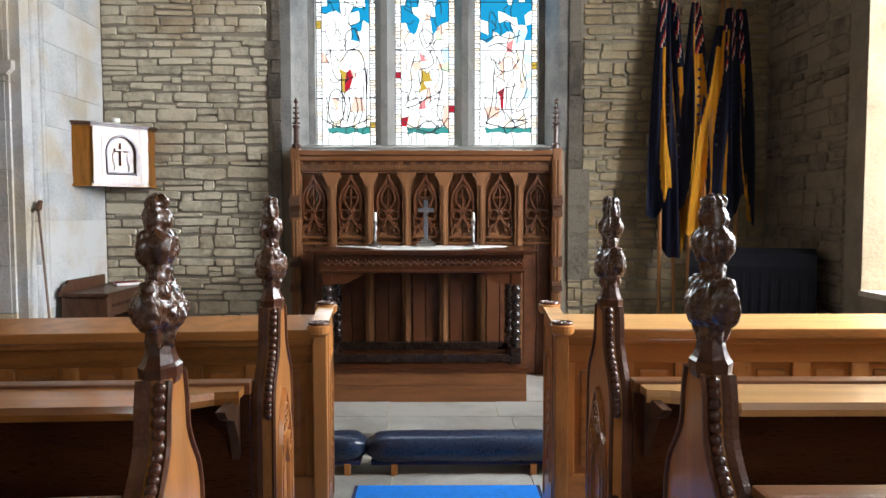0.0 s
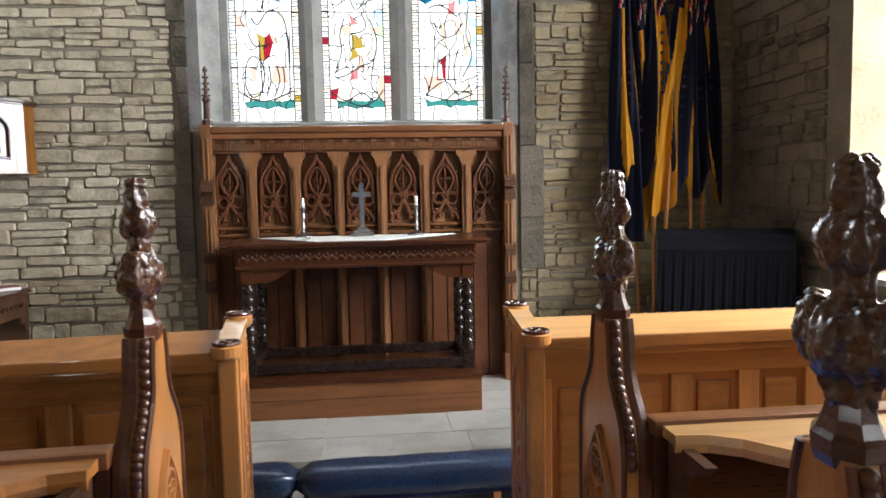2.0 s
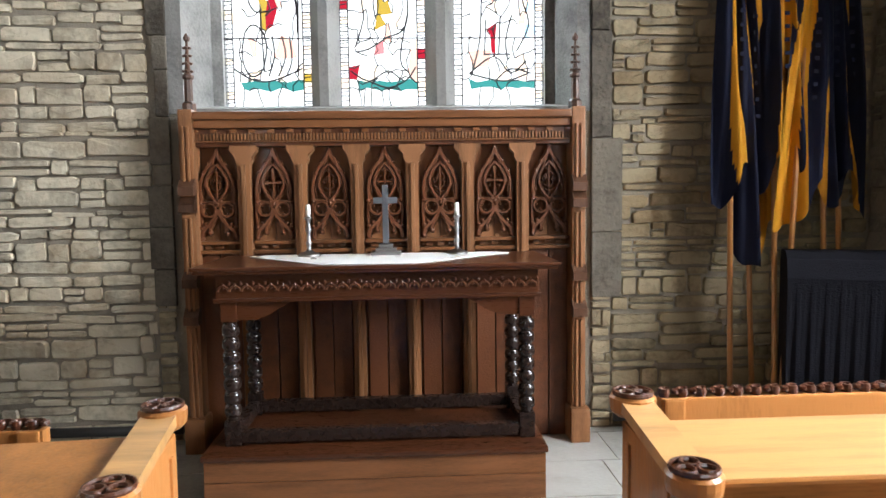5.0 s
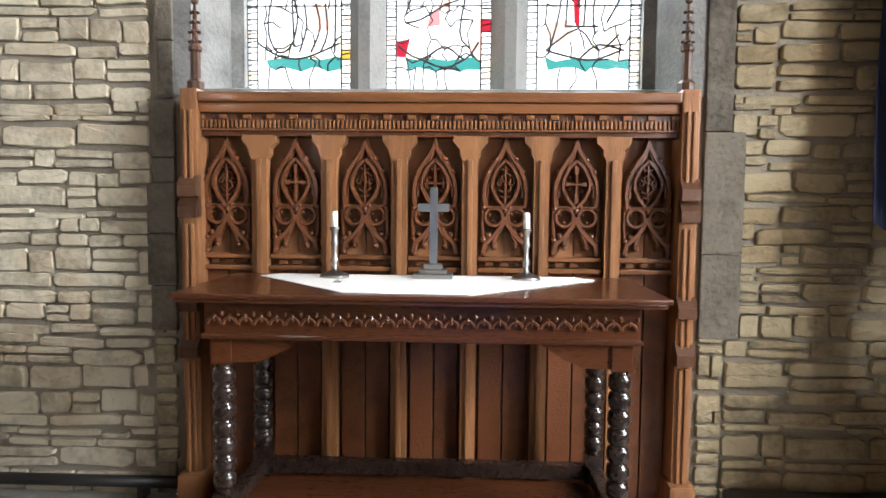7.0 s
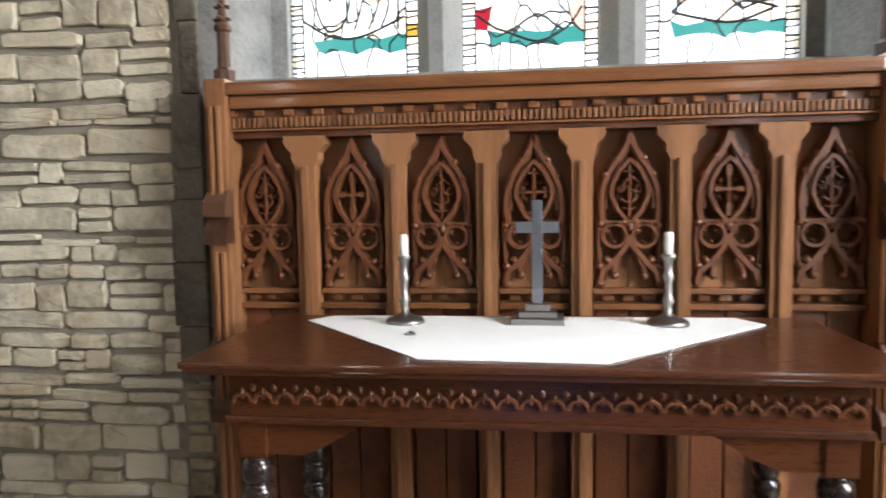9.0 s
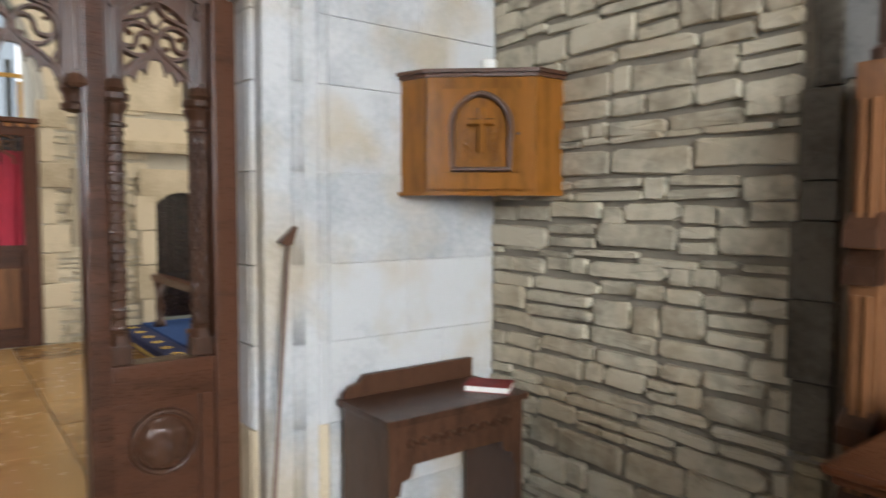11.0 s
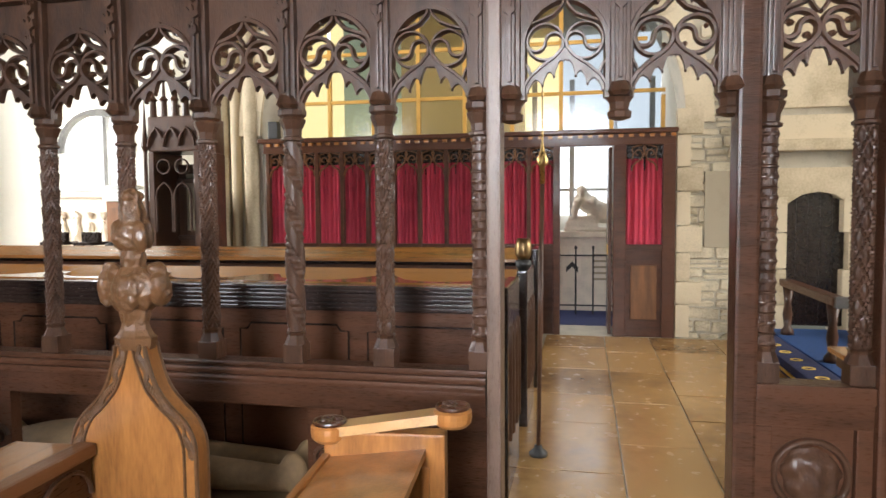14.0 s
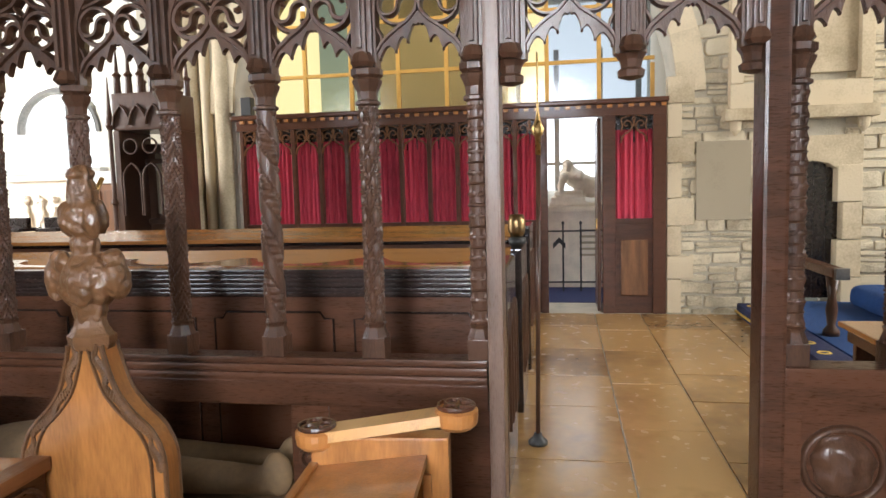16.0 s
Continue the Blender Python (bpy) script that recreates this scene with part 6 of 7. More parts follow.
# monument beyond the doorway: kerb rail, chest, kneeling figure
mo = thing("monument", "cream alabaster wall monument chest with an armorial panel", "monument")
MX = XF - 1.75
boxp("chest", (MX - 0.5, MX, 3.3, 4.75, ZC - 0.002, 1.42), MARBLE, mo)
boxp("ledge", (MX - 0.52, MX + 0.06, 3.25, 4.8, 1.42, 1.5), MARBLE, mo, bev=0.02)
boxp("armorial_panel", (MX, MX + 0.02, 3.62, 3.86, 0.75, 1.3), MARBLE, mo)
bm = bmesh.new(); plate(bm, [(3.66, 0.95), (3.74, 1.03), (3.82, 0.95), (3.82, 1.02), (3.74, 1.1), (3.66, 1.02)], 0.012, YZ(MX + 0.025, 0, 0))
part("chevron", bm, IRON, mo)
for k in range(5):
    boxp("inscription", (MX, MX + 0.006, 4.0, 4.42, 0.85 + 0.08 * k, 0.88 + 0.08 * k), SLATE, mo, bev=0.001)
bm = bmesh.new()
for dx, y, z, r, q in ((-0.2, 3.86, 2.04, 0.075, 0.08), (-0.22, 3.88, 1.93, 0.13, 0.11), (-0.2, 3.96, 1.86, 0.14, 0.13), (-0.2, 4.06, 1.79, 0.15, 0.13), (-0.2, 4.17, 1.74, 0.16, 0.14), (-0.18, 4.28, 1.76, 0.13, 0.13), (-0.16, 4.38, 1.8, 0.1, 0.1), (-0.16, 4.46, 1.7, 0.09, 0.11), (-0.16, 4.53, 1.6, 0.09, 0.1), (-0.06, 3.8, 1.86, 0.06, 0.09), (-0.02, 3.77, 1.77, 0.05, 0.09), (-0.04, 3.86, 2.02, 0.05, 0.08), (-0.05, 4.0, 1.9, 0.05, 0.05)):
    ball(bm, (MX + dx, y, z), r, r, q, 3)
bm.normal_update(); carve(list(bm.verts), 4.0, 0.012, 16)
box(bm, MX - 0.4, MX + 0.02, 3.62, 4.62, 1.5, 1.55, 0.02); box(bm, MX - 0.38, MX, 3.64, 4.08, 1.55, 1.63, 0.03); box(bm, MX - 0.36, MX - 0.03, 3.68, 4.04, 1.63, 1.7, 0.03)
sta = tagged(part("statue", bm, MARBLE, smooth=True), "cream stone reclining figure on the monument ledge", "statue")
for o in (eff, sta):
    rm = o.modifiers.new("fuse", "REMESH")
    rm.mode, rm.voxel_size, rm.use_smooth_shade = "VOXEL", 0.015, True
rl = thing("iron_railing", "low black iron railing before the monument", "railing")
for k in range(7):
    bm = bmesh.new(); y = 3.35 + 0.22 * k
    rod(bm, (MX + 0.3, y, ZC - 0.002), (MX + 0.3, y, 1.28), 0.011); ball(bm, (MX + 0.3, y, 1.3), 0.02, 0.02, 0.03, 1)
    part("upright", bm, IRON, rl)
for z in (0.55, 1.2):
    bm = bmesh.new(); rod(bm, (MX + 0.3, 3.3, z), (MX + 0.3, 4.75, z), 0.01)
    part("bar", bm, IRON, rl)
w4 = tagged(thing("window_4", "bright leaded window of the north chapel", "window"), kind="structure")
for y in (3.2, 3.72, 4.3, 4.8):
    boxp("mullion", (XF - 2.35, XF - 2.25, y - 0.035, y + 0.035, 1.5, 3.6), ASHLAR, w4)
boxp("transom", (XF - 2.34, XF - 2.26, 3.0, 5.0, 2.05, 2.09), ASHLAR, w4)

# plaque, small door, ledge monument on the chancel wall
pq = tagged(boxp("wall_plaque", (XF - 0.02, XF + 0.03, 5.12, 5.64, 1.39, 2.18), SLATE, None, "", 0.006), "plain grey-brown slate memorial plaque on the stone wall", "plaque")
d2_ = thing("door_2", "small black plank door in a shallow arched stone opening", "door", kind="structure")
for k in range(5):
    y = 5.92 + 0.114 * k
    boxp("plank", (XF - 0.14, XF - 0.1 + 0.004 * (k % 2), y, y + 0.11, 0.58, 1.86 + 0.1 * math.sin(math.pi * (k + 0.5) / 5)), BLACKW, d2_, bev=0.004)
for a, b in ((5.76, 5.915), (6.485, 6.66)):
    for k in range(4):
        boxp("jamb_stone", (XF - 0.2, XF + 0.03, a - 0.05 * (k % 2), b, 0.44 + 0.37 * k, 0.8 + 0.37 * k), ASHLARY, d2_, bev=0.01)
bm = bmesh.new()
plate(bm, [(5.76, 1.93)] + [(5.915, 1.84), (6.05, 1.93), (6.2, 1.96), (6.35, 1.93), (6.485, 1.84)] + [(6.66, 1.93), (6.66, 2.2), (5.76, 2.2)], 0.22, YZ(XF - 0.085, 0, 0))
part("lintel", bm, ASHLARY, d2_)
ml = thing("wall_monument", "pale stone wall monument with moulded ledge and tablet", "monument")
boxp("ledge", (XF - 0.02, XF + 0.16, 5.36, 6.75, 2.36, 2.48), ASHLARY, ml, bev=0.03)
boxp("ledge_frieze", (XF - 0.02, XF + 0.1, 5.42, 6.7, 2.48, 2.72), ASHLARY, ml, bev=0.01)
for y in (5.42, 6.58):
    boxp("pilaster", (XF - 0.02, XF + 0.12, y, y + 0.12, 2.72, 4.2), ASHLARY, ml, bev=0.01)
    bm = bmesh.new(); lathe(bm, [(0.01, 2.22), (0.05, 2.27), (0.06, 2.36)], Matrix.Translation((XF + 0.06, y + 0.06, 0)), 12)
    part("corbel", bm, ASHLARY, ml)
boxp("tablet", (XF - 0.02, XF + 0.04, 5.54, 6.58, 2.8, 4.1), ASHLARY, ml)

# chancel stalls
STALLD = mat("polished_black_oak_along_y", (0.02, 0.0105, 0.008), 0.24, 0.4, 4, 0.1, 40, (5, 0.7, 5), coat=0.5, spec=0.4)


def stall(x, top, y0, y1, label, panels, desk, ends=True):
    s = thing("chancel_stall", label, "stall", group="chancel stalls")
    boxp("panelled_back", (x - 0.02, x + 0.02, y0, y1, ZC - 0.008, top - 0.06), OAKDY, s)
    for k, (w, a, b) in enumerate(((0.065, 0.022, 0.0), (0.05, 0.04, 0.022), (0.06, 0.062, 0.04), (0.045, 0.085, 0.062), (0.052, 0.105, 0.085), (0.036, 0.13, 0.105))):
        boxp("cornice" if k == 0 else "cornice_moulding", (x - 0.05, x + w, y0, y1 + 0.02, top - a, top - b), STALLD, s, bev=0.007)
    if panels:
        d = (y1 - y0) / panels
        for k in range(panels):
            ya, yb2 = y0 + d * k + 0.05, y0 + d * (k + 1) - 0.05
            zt = top - 0.2
            shape = [(ya, ZC + 0.15), (yb2, ZC + 0.15), (yb2, zt - 0.03), (yb2 - 0.04, zt - 0.03), (yb2 - 0.06, zt), (ya + 0.06, zt), (ya + 0.04, zt - 0.03), (ya, zt - 0.03)]
            bm = bmesh.new(); plate(bm, shape, 0.012, YZ(x + 0.024, 0, 0))
            part("raised_panel", bm, OAKDY, s)
            bm = bmesh.new(); ribbon(bm, shape, 0.012, 0.012, YZ(x + 0.028, 0, 0), True)
            part("panel_moulding", bm, STALLD, s)
    if desk:
        bm = bmesh.new()
        plate(bm, DESKP[desk](x, top), y1 - y0, Matrix(((1, 0, 0, 0), (0, 0, -1, (y0 + y1) / 2), (0, 1, 0, 0), (0, 0, 0, 1))))
        part("desk_top", bm, OAKDY if desk == 1 else OAKDL, s)
    if ends:
        e = boxp("stall_end", (x - 0.5, x + 0.04, y1, y1 + 0.06, ZC - 0.008, top + 0.0), STALLD, s, bev=0.012)
        bm = bmesh.new()
        for k in range(3):
            ribbon(bm, [(u + x - 0.42 + 0.16 * k, v + top - 0.35) for u, v in [(-0.06, -0.4)] + pointed(0.12, 0.14) + [(0.06, -0.4)]], 0.02, 0.02, Matrix(((1, 0, 0, 0), (0, 0, 1, y1 + 0.06), (0, 1, 0, 0), (0, 0, 0, 1))))
        part("carved_panel", bm, OAKD, e)
    return s


def seat_rail(parent, x, z, y0, y1, n):
    """Shaped rail behind a row of seats, hollowed at each place."""
    bm = bmesh.new()
    d = (y1 - y0) / n
    edge = []
    for k in range(n):
        a = y0 + d * k
        edge += [(a, 0.38), (a + 0.07, 0.38)] + [(a + 0.1 + (d - 0.13) * q / 8, 0.34 - 0.24 * math.sin(math.pi * q / 8) ** 0.6) for q in range(9)] + [(a + d - 0.001, 0.38)]
    pts = [(y0, 0.03)] + edge + [(y1, 0.03)]
    plate(bm, [(x - w, y) for y, w in pts], 0.035, Matrix.Translation((0, 0, z)))
    part("seat_rail", bm, OAKDL, parent)


DESKP = {1: lambda x, t: [(x - 0.06, t - 0.015), (x - 0.4, t - 0.085), (x - 0.4, t - 0.06), (x - 0.06, t + 0.008)],
         2: lambda x, t: [(x + 0.06, t - 0.012), (x + 0.26, t - 0.085), (x + 0.26, t - 0.06), (x + 0.06, t + 0.012)][::-1]}
OAKDL = mat("honey_oak_along_y", (0.22, 0.088, 0.02), 0.22, 0.35, 4, 0.1, 40, (5, 0.6, 5), coat=0.6)
seat_rail(stall(-3.88, 1.44, -2.6, 3.5, "dark oak chancel stall with panelled back beside the screen", 9, 0), -3.88, 1.43, -2.6, 3.5, 9)
stall(-4.95, 1.42, -3.0, 3.5, "dark oak chancel stall with a honey-coloured sloping desk", 0, 2)
stall(-5.9, 1.5, -3.0, 3.5, "dark oak chancel stall with polished top before the curtains", 0, 2)
stall(-7.3, 1.4, 0.3, 3.4, "dark oak back stall against the curtained screen", 9, 1)
# open book and brass standard lamp on the stalls
ob = thing("open_book", "open service book lying on the stall desk", "book", pose(-4.15, 2.2, 1.41, 0, -11, 0))
for s in (-1, 1):
    bm = bmesh.new()
    plate(bm, [(0, 0), (s * 0.02, 0.018), (s * 0.09, 0.016), (s * 0.16, 0.006), (s * 0.16, 0.0)][::s], 0.2, Matrix(((0, 0, 1, 0), (1, 0, 0, 0), (0, 1, 0, 0), (0, 0, 0, 1))))
    part("page_block", bm, FLAGC, ob)
sf = thing("warden_staff", "tall wooden staff with brass finial standing at the stall end", "staff")
SXX, SYY = -4.43, 3.66
bm = bmesh.new(); rod(bm, (SXX, SYY, ZC), (SXX, SYY + 0.02, 1.95), 0.012)
part("shaft", bm, OAKD, sf, smooth=True)
bm = bmesh.new(); lathe(bm, [(0.014, 1.94), (0.015, 2.03), (0.026, 2.04), (0.027, 2.05), (0.033, 2.07), (0.018, 2.1), (0.012, 2.12), (0.006, 2.16), (0.004, 2.4), (0.008, 2.41), (0.002, 2.45)], Matrix.Translation((SXX, SYY + 0.02, 0)), 14)
part("finial", bm, BRASS, sf, smooth=True)
bm = bmesh.new(); lathe(bm, [(0.05, ZC - 0.008), (0.05, ZC + 0.02), (0.025, ZC + 0.04), (0.02, ZC + 0.06)], Matrix.Translation((SXX, SYY, 0)), 12)
part("foot", bm, IRON, sf, smooth=True)
br = thing("brass_candle_lamp", "small brass and black lamp on the stall end", "lamp")
bm = bmesh.new(); lathe(bm, [(0.03, 1.5), (0.05, 1.53), (0.052, 1.56), (0.03, 1.57)], Matrix.Translation((-4.97, 3.53, -0.08)), 14)
part("base", bm, IRON, br, smooth=True)
bm = bmesh.new(); lathe(bm, [(0.035, 1.57), (0.05, 1.6), (0.052, 1.66), (0.04, 1.7)], Matrix.Translation((-4.97, 3.53, -0.08)), 14)
part("cup", bm, AGED, br, smooth=True)

# altar rail with kneelers and blue carpet at the chancel's east end
setting("floor_chancel_sanctuary", (XF, -4.0, 5.75, 9.2, ZC - 0.05, ZC + 0.12), BLUECL, "blue carpeted sanctuary platform", "floor")
ak = thing("kneeler_run", "long navy kneeler with gold emblems along the altar rail", "kneeler")
boxp("cushion", (-8.1, -5.2, 5.5, 5.74, ZC - 0.008, ZC + 0.12), KNEEL, ak, bev=0.03)
boxp("gold_piping", (-8.1, -5.2, 5.485, 5.505, ZC + 0.03, ZC + 0.05), GOLDC, ak)
for k in range(9):
    bm = bmesh.new(); ribbon(bm, arc(-7.9 + 0.31 * k, 5.6, 0.04, 0, 330, 11), 0.02, 0.008, Matrix.Translation((0, 0, ZC + 0.121)), True)
    part("emblem", bm, GOLDC, ak)
ar_ = thing("altar_rail", "dark oak altar rail on turned supports", "rail")
boxp("hand_rail", (-7.95, -6.45, 5.79, 5.91, 1.03, 1.1), OAKDY, ar_, bev=0.02)
for x in (-7.85, -6.62):
    bm = bmesh.new(); lathe(bm, [(0.06, ZC + 0.12), (0.06, ZC + 0.16), (0.03, ZC + 0.2), (0.045, ZC + 0.32), (0.03, ZC + 0.42), (0.05, 1.03)], Matrix.Translation((x, 5.85, 0)), 14)
    part("support", bm, OAKD, ar_, smooth=True)
boxp("end_cap", (-6.46, -6.42, 5.8, 5.9, 1.02, 1.11), PEWTER, ar_)

pd = thing("prayer_desk", "small oak prayer desk with a polished orange-brown top", "desk")
boxp("top", (-4.85, -4.4, 5.24, 5.8, 0.995, 1.025), OAKDL, pd, bev=0.01)
boxp("frieze", (-4.82, -4.43, 5.28, 5.76, 0.92, 0.995), OAKD, pd)
for x in (-4.8, -4.49):
    boxp("side", (x, x + 0.04, 5.3, 5.74, ZC - 0.01, 0.92), OAKD, pd)
boxp("shelf", (-4.76, -4.49, 5.32, 5.72, 0.68, 0.71), OAKD, pd)
bc = thing("long_cushion", "dark blue stuffed cushion on the carpeted sanctuary platform", "cushion")
bm = bmesh.new(); cushion(bm, -7.95, -6.2, 6.45, 6.85, ZC + 0.12, ZC + 0.34, 3.0)
part("cushion", bm, BLUECL, bc, smooth=True)
pc = thing("panelled_chest", "brown panelled chest with a white cloth along its top", "chest")
boxp("body", (XF + 0.3, XF + 0.8, -1.35, -0.62, ZC - 0.008, 1.92), OAKR, pc, bev=0.01)
for k in range(2):
    boxp("front_panel", (XF + 0.8, XF + 0.815, -1.3 + 0.34 * k, -1.0 + 0.34 * k, 0.8, 1.85), OAKR, pc, bev=0.006)
boxp("top_cloth", (XF + 0.27, XF + 0.83, -1.38, -0.6, 1.92, 2.05), LINEN, pc, bev=0.02)

# west part of the chancel: window, tall canopied seat, pale frontal
w5 = tagged(thing("window_5", "bright arched window with pale stone tracery", "window"), kind="structure")
bm = bmesh.new()
ribbon(bm, [(u - 2.11, v + 2.55) for u, v in pointed(1.06, 0.5)], 0.09, 0.12, YZ(XF - 0.05, 0, 0))
part("arch", bm, DRESSED, w5)
boxp("mullion", (XF - 0.25, XF - 0.18, -2.14, -2.08, 2.12, 3.1), DRESSED, w5)
boxp("window_sill", (XF - 0.1, XF + 0.12, -2.75, -1.5, 2.06, 2.13), ASHLAR, w5)
pf = thing("carved_reredos", "cream carved stone reredos under the bright window", "reredos")
boxp("slab", (XF + 0.02, XF + 0.2, -2.6, -1.55, ZC - 0.008, 1.98), MARBLE, pf)
boxp("ledge", (XF + 0.02, XF + 0.28, -2.68, -1.47, 1.98, 2.05), MARBLE, pf, bev=0.02)
bm = bmesh.new()
for k in range(5):
    y = -2.42 + 0.19 * k
    ball(bm, (XF + 0.22, y, 1.45), 0.05, 0.06, 0.26, 3); ball(bm, (XF + 0.22, y, 1.76), 0.04, 0.05, 0.06, 2)
bm.normal_update(); carve(list(bm.verts), 3.0, 0.02, 14)
part("relief", bm, MARBLE, pf)
th = thing("canopied_seat", "tall dark oak seat with a pinnacled openwork canopy", "seat")
TXX, TY = XF + 0.9, -0.22
boxp("seat_back", (TXX, TXX + 0.08, TY - 0.12, TY + 0.36, ZC - 0.008, 2.3), OAKD, th)
boxp("seat_side", (TXX, TXX + 0.5, TY - 0.16, TY - 0.1, ZC - 0.008, 2.4), OAKD, th)
boxp("seat_side", (TXX, TXX + 0.5, TY + 0.34, TY + 0.4, ZC - 0.008, 2.4), OAKD, th)
boxp("canopy", (TXX, TXX + 0.5, TY - 0.16, TY + 0.4, 2.4, 2.75), OAKD, th, bev=0.02)
for k in range(5):
    for dx in (0.05, 0.45):
        bm = bmesh.new(); lathe(bm, [(0.035, 2.75), (0.03, 2.9), (0.045, 2.92), (0.02, 2.95), (0.006, 3.15 + 0.1 * (k % 2)), (0.02, 3.17 + 0.1 * (k % 2)), (0.003, 3.22 + 0.1 * (k % 2))], Matrix.Translation((TXX + dx, TY - 0.12 + 0.12 * k, 0)), 8)
        part("pinnacle", bm, OAKD, th)
bm = bmesh.new()
for k in range(3):
    ribbon(bm, [(u + TY - 0.06 + 0.17 * k, v + 2.45) for u, v in pointed(0.17, 0.18)], 0.025, 0.04, YZ(TXX + 0.51, 0, 0))
part("canopy_tracery", bm, OAKD, th)
for z in (0.9, 1.5, 2.1):
    boxp("seat_rail", (TXX + 0.08, TXX + 0.12, TY - 0.1, TY + 0.34, z, z + 0.05), OAKD, th, bev=0.008)
for y in (TY - 0.19, TY + 0.43):
    bm = bmesh.new(); lathe(bm, [(0.03, ZC), (0.03, 1.0), (0.045, 1.02), (0.025, 1.06), (0.022, 1.7), (0.04, 1.72), (0.022, 1.76), (0.02, 2.4), (0.04, 2.45), (0.02, 2.6), (0.004, 2.9)], Matrix.Translation((TXX + 0.5, y, 0)), 8)
    part("colonnette", bm, OAKD, th)
bm = bmesh.new()
for y in (TY + 0.02, TY + 0.22):
    ribbon(bm, [(u + y, v + 1.95) for u, v in [(-0.09, -0.35)] + pointed(0.18, 0.14) + [(0.09, -0.35)]], 0.02, 0.03, YZ(TXX + 0.51, 0, 0))
    ribbon(bm, arc(y, 2.25, 0.07, 0, 340, 15), 0.018, 0.03, YZ(TXX + 0.51, 0, 0), True)
part("openwork_front", bm, OAKD, th)
# grey instead of oak: light reflected by this panel is put into its colour
boxp("shield_panel", (TXX + 0.08, TXX + 0.1, TY + 0.0, TY + 0.26, 1.6, 2.2), SLATE, th)
bs = thing("brass_lectern_arm", "slanting brass rod on a stall in the chancel", "lectern")
bm = bmesh.new(); rod(bm, (-6.2, -0.35, 1.5), (-6.25, -0.12, 1.95), 0.02)
part("arm", bm, BRASS, bs, smooth=True)
bm = bmesh.new(); lathe(bm, [(0.07, 1.49), (0.07, 1.51), (0.02, 1.53)], Matrix.Translation((-6.2, -0.35, 0)), 12)
part("base", bm, IRON, bs, smooth=True)
for y in (-0.9, -0.55):
    sp = thing("book_stand", "small black book stand on the stall top", "stand")
    boxp("base", (-6.3, -6.05, y - 0.1, y + 0.1, 1.5, 1.53), BLACKW, sp)
    boxp("rest", (-6.2, -6.15, y - 0.09, y + 0.09, 1.53, 1.62), BLACKW, sp)
spk = tagged(boxp("loudspeaker", (XF + 0.0, XF + 0.1, 0.28, 0.4, ZT2, ZT2 + 0.2), IRON, None, "", 0.01), "small black loudspeaker on top of the curtained screen", "loudspeaker")
bm = bmesh.new(); rod(bm, (XF + 0.0, -0.02, 1.6), (XF + 0.0, -0.02, 3.4), 0.012); rod(bm, (XF + 0.0, 0.06, 1.2), (XF + 0.0, 0.06, 3.6), 0.008)
tagged(part("wall_cable", bm, IRON), "black cables running up the chancel pier", "cable")

# ---- masonry and paving pieces ----
rs = random.Random(21)


def stone_mesh(seed):
    """An irregular rounded slab of unit size in u and v, one unit deep, facing w."""
    r = random.Random(seed)
    base = []
    for cx, cy in ((1, 1), (-1, 1), (-1, -1), (1, -1)):
        a, b = r.uniform(0.02, 0.14), r.uniform(0.04, 0.25)
        p, q = (cx * (0.5 - r.uniform(0, 0.02)), cy * (0.5 - b)), (cx * (0.5 - a), cy * (0.5 - r.uniform(0, 0.05)))
        base += [p, q] if cx == cy else [q, p]
        base.append((-cx * 0.1 if cx == cy else cx * 0.5, cy * (0.5 - r.uniform(0, 0.09)) if cx == cy else -cy * 0.1))
    n = len(base)
    bm = bmesh.new()
    rings = [[bm.verts.new((u, v, 0)) for u, v in base], [bm.verts.new((u * 0.99, v * 0.98, 0.7)) for u, v in base], [bm.verts.new((u * 0.95, v * 0.88, 1.0 + r.uniform(-0.12, 0.12))) for u, v in base]]
    for a, b in zip(rings, rings[1:]):
        for k in range(n):
            bm.faces.new((a[k], a[(k + 1) % n], b[(k + 1) % n], b[k]))
    c = bm.verts.new((r.uniform(-0.2, 0.2), r.uniform(-0.2, 0.2), 1.05))
    for k in range(n):
        bm.faces.new((rings[2][k], rings[2][(k + 1) % n], c))
    return bm


TEMPL = [stone_mesh(k) for k in range(14)]
STM = []
for b in TEMPL:
    STM.append(mesh("stone", b.copy(), STONE))


def courses(u0, u1, v0, v1, h0=0.04, h1=0.135, l0=0.09, l1=0.42, wob=0.014):
    """Random coursed rubble: (u, v, width, height) for each stone."""
    out, v = [], v0
    while v < v1:
        h = rs.uniform(h0, h1)
        u = u0 + rs.uniform(-0.1, 0)
        while u < u1:
            w = rs.uniform(l0, l1)
            a, b = max(u, u0), min(u + w, u1)
            if b - a > 0.035:
                if h > 0.09 and rs.random() < 0.25:
                    out += [(a, v, b - a, h * 0.5), (a, v + h * 0.5, b - a, h * 0.5)]
                else:
                    out.append((a, v + rs.uniform(-wob, wob), b - a, h))
            u += w
        v += h
    return out


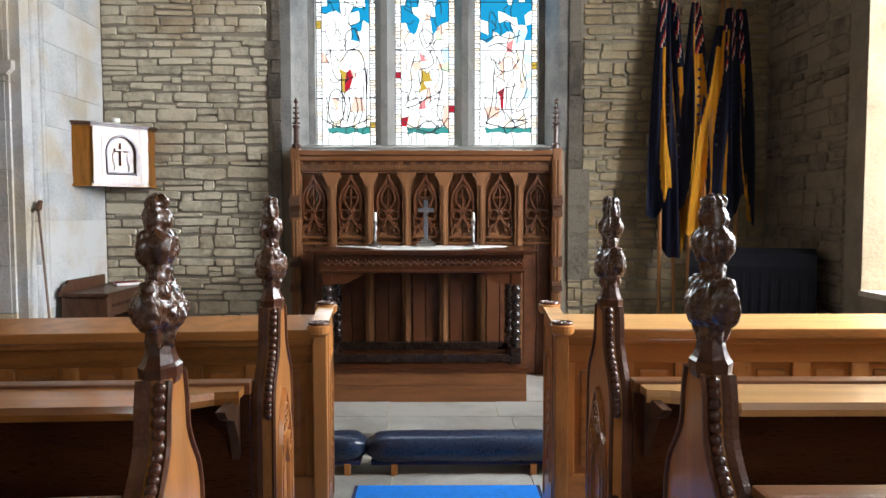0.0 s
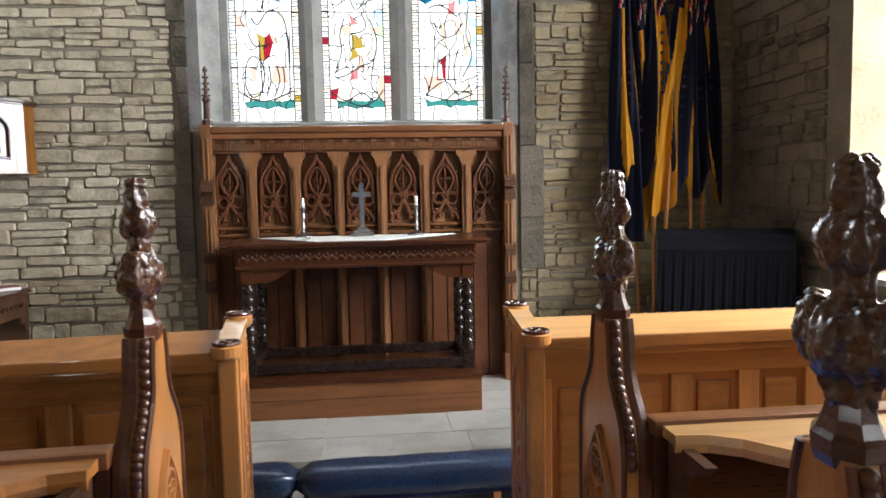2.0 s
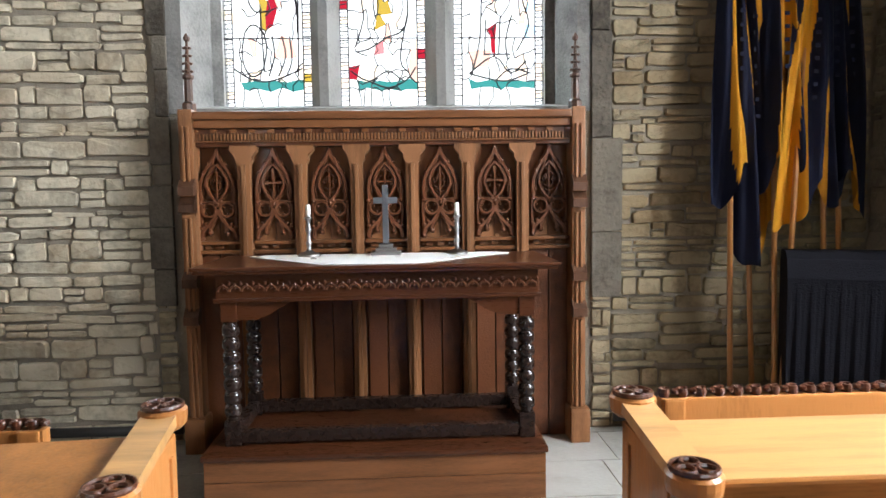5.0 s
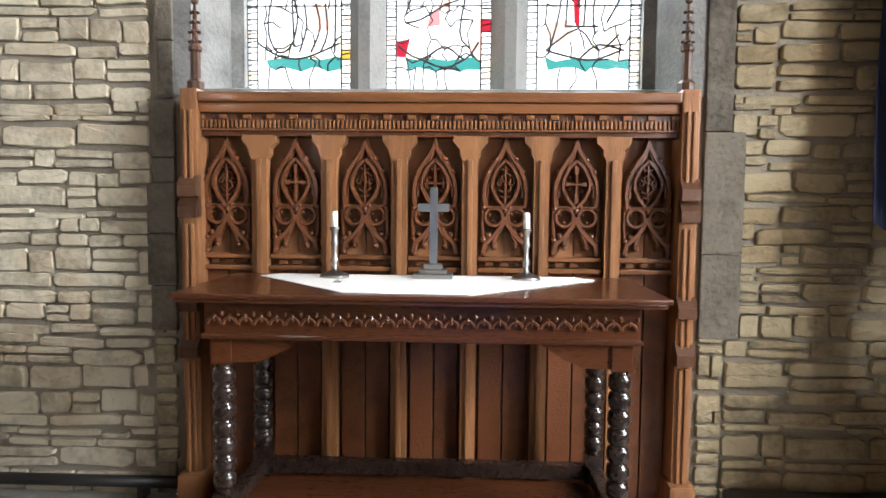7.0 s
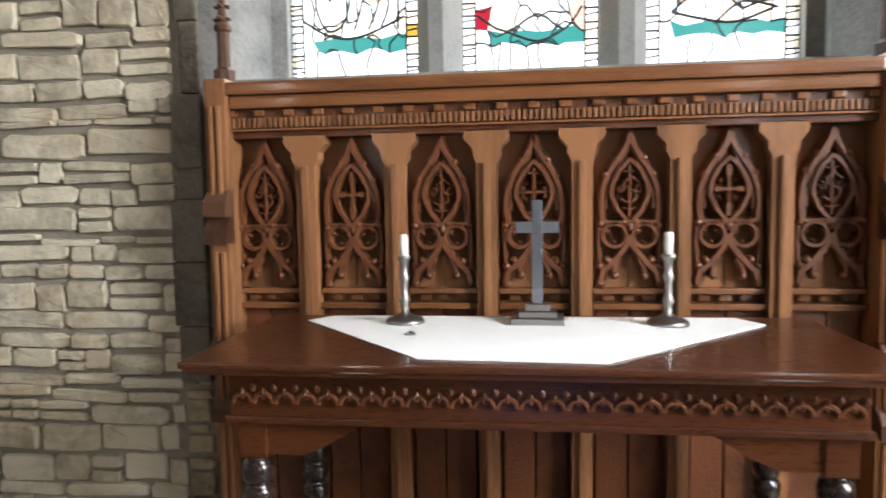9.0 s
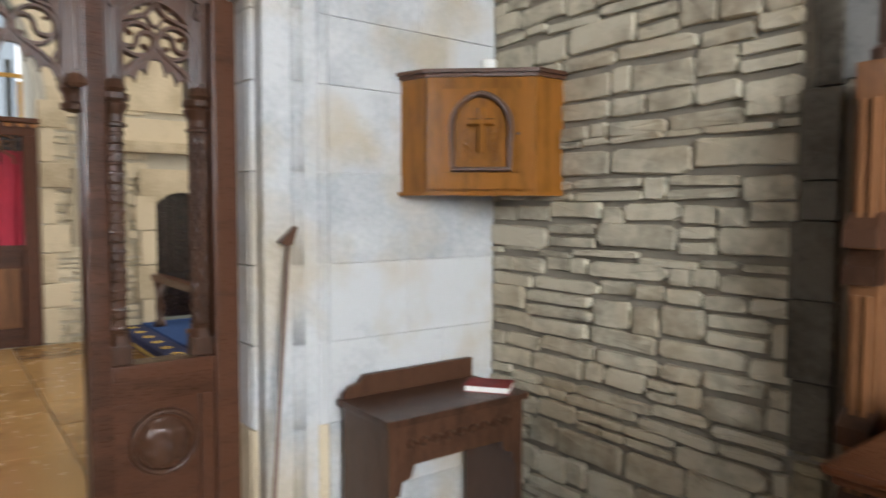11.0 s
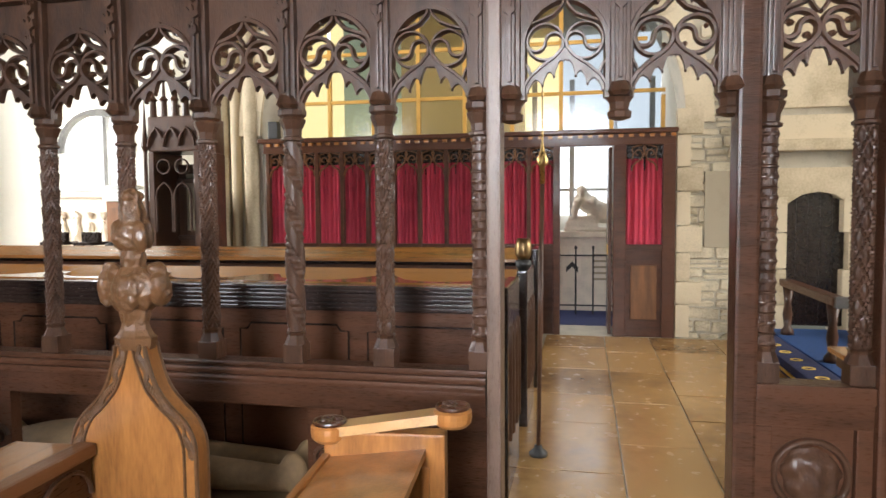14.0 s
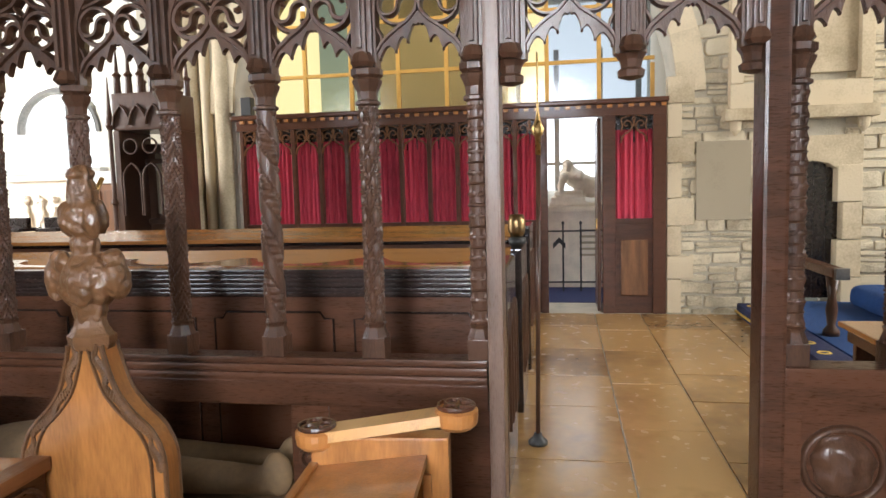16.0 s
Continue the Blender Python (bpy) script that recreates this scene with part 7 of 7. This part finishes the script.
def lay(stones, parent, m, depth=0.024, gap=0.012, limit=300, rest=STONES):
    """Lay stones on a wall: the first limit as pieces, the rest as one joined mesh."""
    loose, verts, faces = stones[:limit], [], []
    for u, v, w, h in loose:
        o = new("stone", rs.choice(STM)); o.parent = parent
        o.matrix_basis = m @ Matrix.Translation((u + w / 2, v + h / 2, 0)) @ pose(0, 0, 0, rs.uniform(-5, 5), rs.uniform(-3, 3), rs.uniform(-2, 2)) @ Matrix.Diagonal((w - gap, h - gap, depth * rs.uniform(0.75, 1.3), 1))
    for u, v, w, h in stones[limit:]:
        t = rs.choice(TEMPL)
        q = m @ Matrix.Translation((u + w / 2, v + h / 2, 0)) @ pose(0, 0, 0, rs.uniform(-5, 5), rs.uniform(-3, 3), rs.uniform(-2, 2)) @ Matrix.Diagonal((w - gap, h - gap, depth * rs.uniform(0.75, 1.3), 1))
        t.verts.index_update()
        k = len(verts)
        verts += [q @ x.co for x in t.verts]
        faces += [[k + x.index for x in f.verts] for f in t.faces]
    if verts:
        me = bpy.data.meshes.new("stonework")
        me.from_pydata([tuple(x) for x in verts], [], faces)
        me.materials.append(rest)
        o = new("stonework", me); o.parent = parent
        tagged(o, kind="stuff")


EW = XZ(0, EAST + 0.022, 0)
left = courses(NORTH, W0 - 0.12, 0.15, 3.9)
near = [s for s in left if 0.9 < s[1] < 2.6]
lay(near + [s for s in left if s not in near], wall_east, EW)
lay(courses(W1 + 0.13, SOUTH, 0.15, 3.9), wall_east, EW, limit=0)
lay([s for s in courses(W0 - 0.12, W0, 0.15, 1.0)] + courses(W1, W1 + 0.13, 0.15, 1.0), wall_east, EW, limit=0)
SW = Matrix(((0, 0, -1, SOUTH + 0.022), (1, 0, 0, 0), (0, 1, 0, 0), (0, 0, 0, 1)))
lay(courses(5.0, EAST, 0.15, 3.9, 0.07, 0.17, 0.15, 0.4), wall_south, SW, limit=0, rest=DARKST)
FW = YZ(NX1 - 0.005, 0, 0)
fw = [s for s in courses(4.86, 5.85, 0.3, 4.6, 0.08, 0.2, 0.16, 0.45) if not (4.86 < s[0] < 5.0 and s[1] > 2.5)]
fw = [s for s in fw if (s[0] + s[2] / 2 - 2.54) / 2.65 > 1 or s[1] < 2.6 or s[1] - 2.69 > 2.45 * math.sqrt(max(0, 1 - ((s[0] - 2.54) / 2.68) ** 2))]
lay(fw + courses(6.5, 9.0, 0.3, 4.6, 0.09, 0.2, 0.18, 0.45), wall_chancel, FW, depth=0.03, gap=0.016, limit=0, rest=CREAMST)
# quoins of the chancel arch pier
z = ZC
for k in range(8):
    h = rs.uniform(0.22, 0.36)
    boxp("quoin", (XF - 0.1, XF + 0.035, 4.84, 4.98 + 0.12 * (k % 2), z, z + h - 0.012), ASHLARY, wall_chancel, bev=0.008)
    z += h
# western pier of the arch, moulded
for k, (y, r) in enumerate(((-0.35, 0.09), (-0.18, 0.06), (0.02, 0.09))):
    bm = bmesh.new(); lathe(bm, [(r, ZC - 0.008), (r, 4.6)], Matrix.Translation((XF + 0.0, y, 0)), 16)
    part("pier_shaft", bm, ASHLARY, wall_chancel, smooth=True)

# ashlar of the chapel's north wall and pier
NW = Matrix(((0, 0, 1, NORTH - 0.012), (1, 0, 0, 0), (0, 1, 0, 0), (0, 0, 0, 1)))
z = STEP
for k in range(14):
    h = rs.uniform(0.27, 0.38)
    cuts = [5.3, 5.3 + rs.uniform(0.3, 0.5), EAST] if k % 2 else [5.3, 5.3 + rs.uniform(0.55, 0.7), EAST]
    for a, b in zip(cuts, cuts[1:]):
        boxp("ashlar_block", (NORTH - 0.012, NORTH + rs.uniform(0.0, 0.004), a + 0.001, b - 0.001, z + 0.001, z + h - 0.001), ASHLAR, wall_north, bev=0.004)
    # reveal towards the screen and its front corner
    boxp("ashlar_block", (NORTH - 0.64, NORTH - 0.12, 5.0 - rs.uniform(0, 0.003), 5.04, z + 0.003, z + h - 0.003), rs.choice((ASHLAR, ASHLAR, ASHLARY)), wall_north, bev=0.004)
    bm = bmesh.new()
    plate(bm, [(NORTH - 0.13, 5.003), (NORTH - 0.09, 5.003), (NORTH - 0.075, 5.075), (NORTH - 0.03, 5.1), (NORTH - 0.012, 5.14), (NORTH - 0.03, 5.2), (NORTH - 0.03, 5.24), (NORTH, 5.26), (NORTH, 5.297), (NORTH - 0.13, 5.297)], h - 0.006, Matrix.Translation((0, 0, z + h / 2)))
    part("ashlar_block", bm, rs.choice((ASHLAR, ASHLAR, ASHLARY)), wall_north)
    bm = bmesh.new(); lathe(bm, [(0.032, z + 0.002), (0.032, z + h - 0.002)], Matrix.Translation((NORTH - 0.022, 5.165, 0)), 14)
    part("roll_moulding", bm, ASHLAR, wall_north, smooth=True)
    z += h
bm = bmesh.new()
plate(bm, [(NORTH - 0.6, 2.62), (NORTH - 0.09, 2.62), (NORTH - 0.05, 2.66), (NORTH - 0.05, 2.72), (NORTH - 0.6, 2.72)], 0.1, Matrix(((1, 0, 0, 0), (0, 0, -1, 5.02), (0, 1, 0, 0), (0, 0, 0, 1))))
part("impost", bm, ASHLAR, wall_north)


def flags(parent, x0, x1, y0, y1, z, mt, l0, l1, w0, w1, gap=0.008):
    """Rows of rectangular flagstones with open joints."""
    y = y0
    while y < y1 - 0.05:
        w = min(rs.uniform(w0, w1), y1 - y)
        x = x0 - rs.uniform(0, 0.5)
        while x < x1:
            L = rs.uniform(l0, l1)
            a, b = max(x, x0), min(x + L, x1)
            if b - a > 0.08:
                boxp("flagstone", (a + gap / 2, b - gap / 2, y + gap / 2, y + w - gap / 2, z - 0.05, z + rs.uniform(-0.002, 0.002)), mt, parent, bev=0.004)
            x += L
        y += w


floor, floor_s, floor_c = bpy.data.objects["floor"], bpy.data.objects["floor_sanctuary"], bpy.data.objects["floor_chancel"]
flags(floor_s, NORTH, SOUTH, STEP_Y, 5.2, STEP, FLAG, 0.6, 0.95, 0.36, 0.4)
flags(floor_s, NORTH, SOUTH, 5.2, EAST, STEP, FLAG, 0.6, 0.95, 0.45, 0.55)
flags(floor, -0.9, 0.95, -1.0, STEP_Y, 0.0, FLAG, 0.5, 0.9, 0.5, 0.7)
flags(floor_c, XF + 0.1, XS - 0.1, 3.5, 5.72, ZC, FLAGC, 0.55, 1.05, 0.4, 0.65)
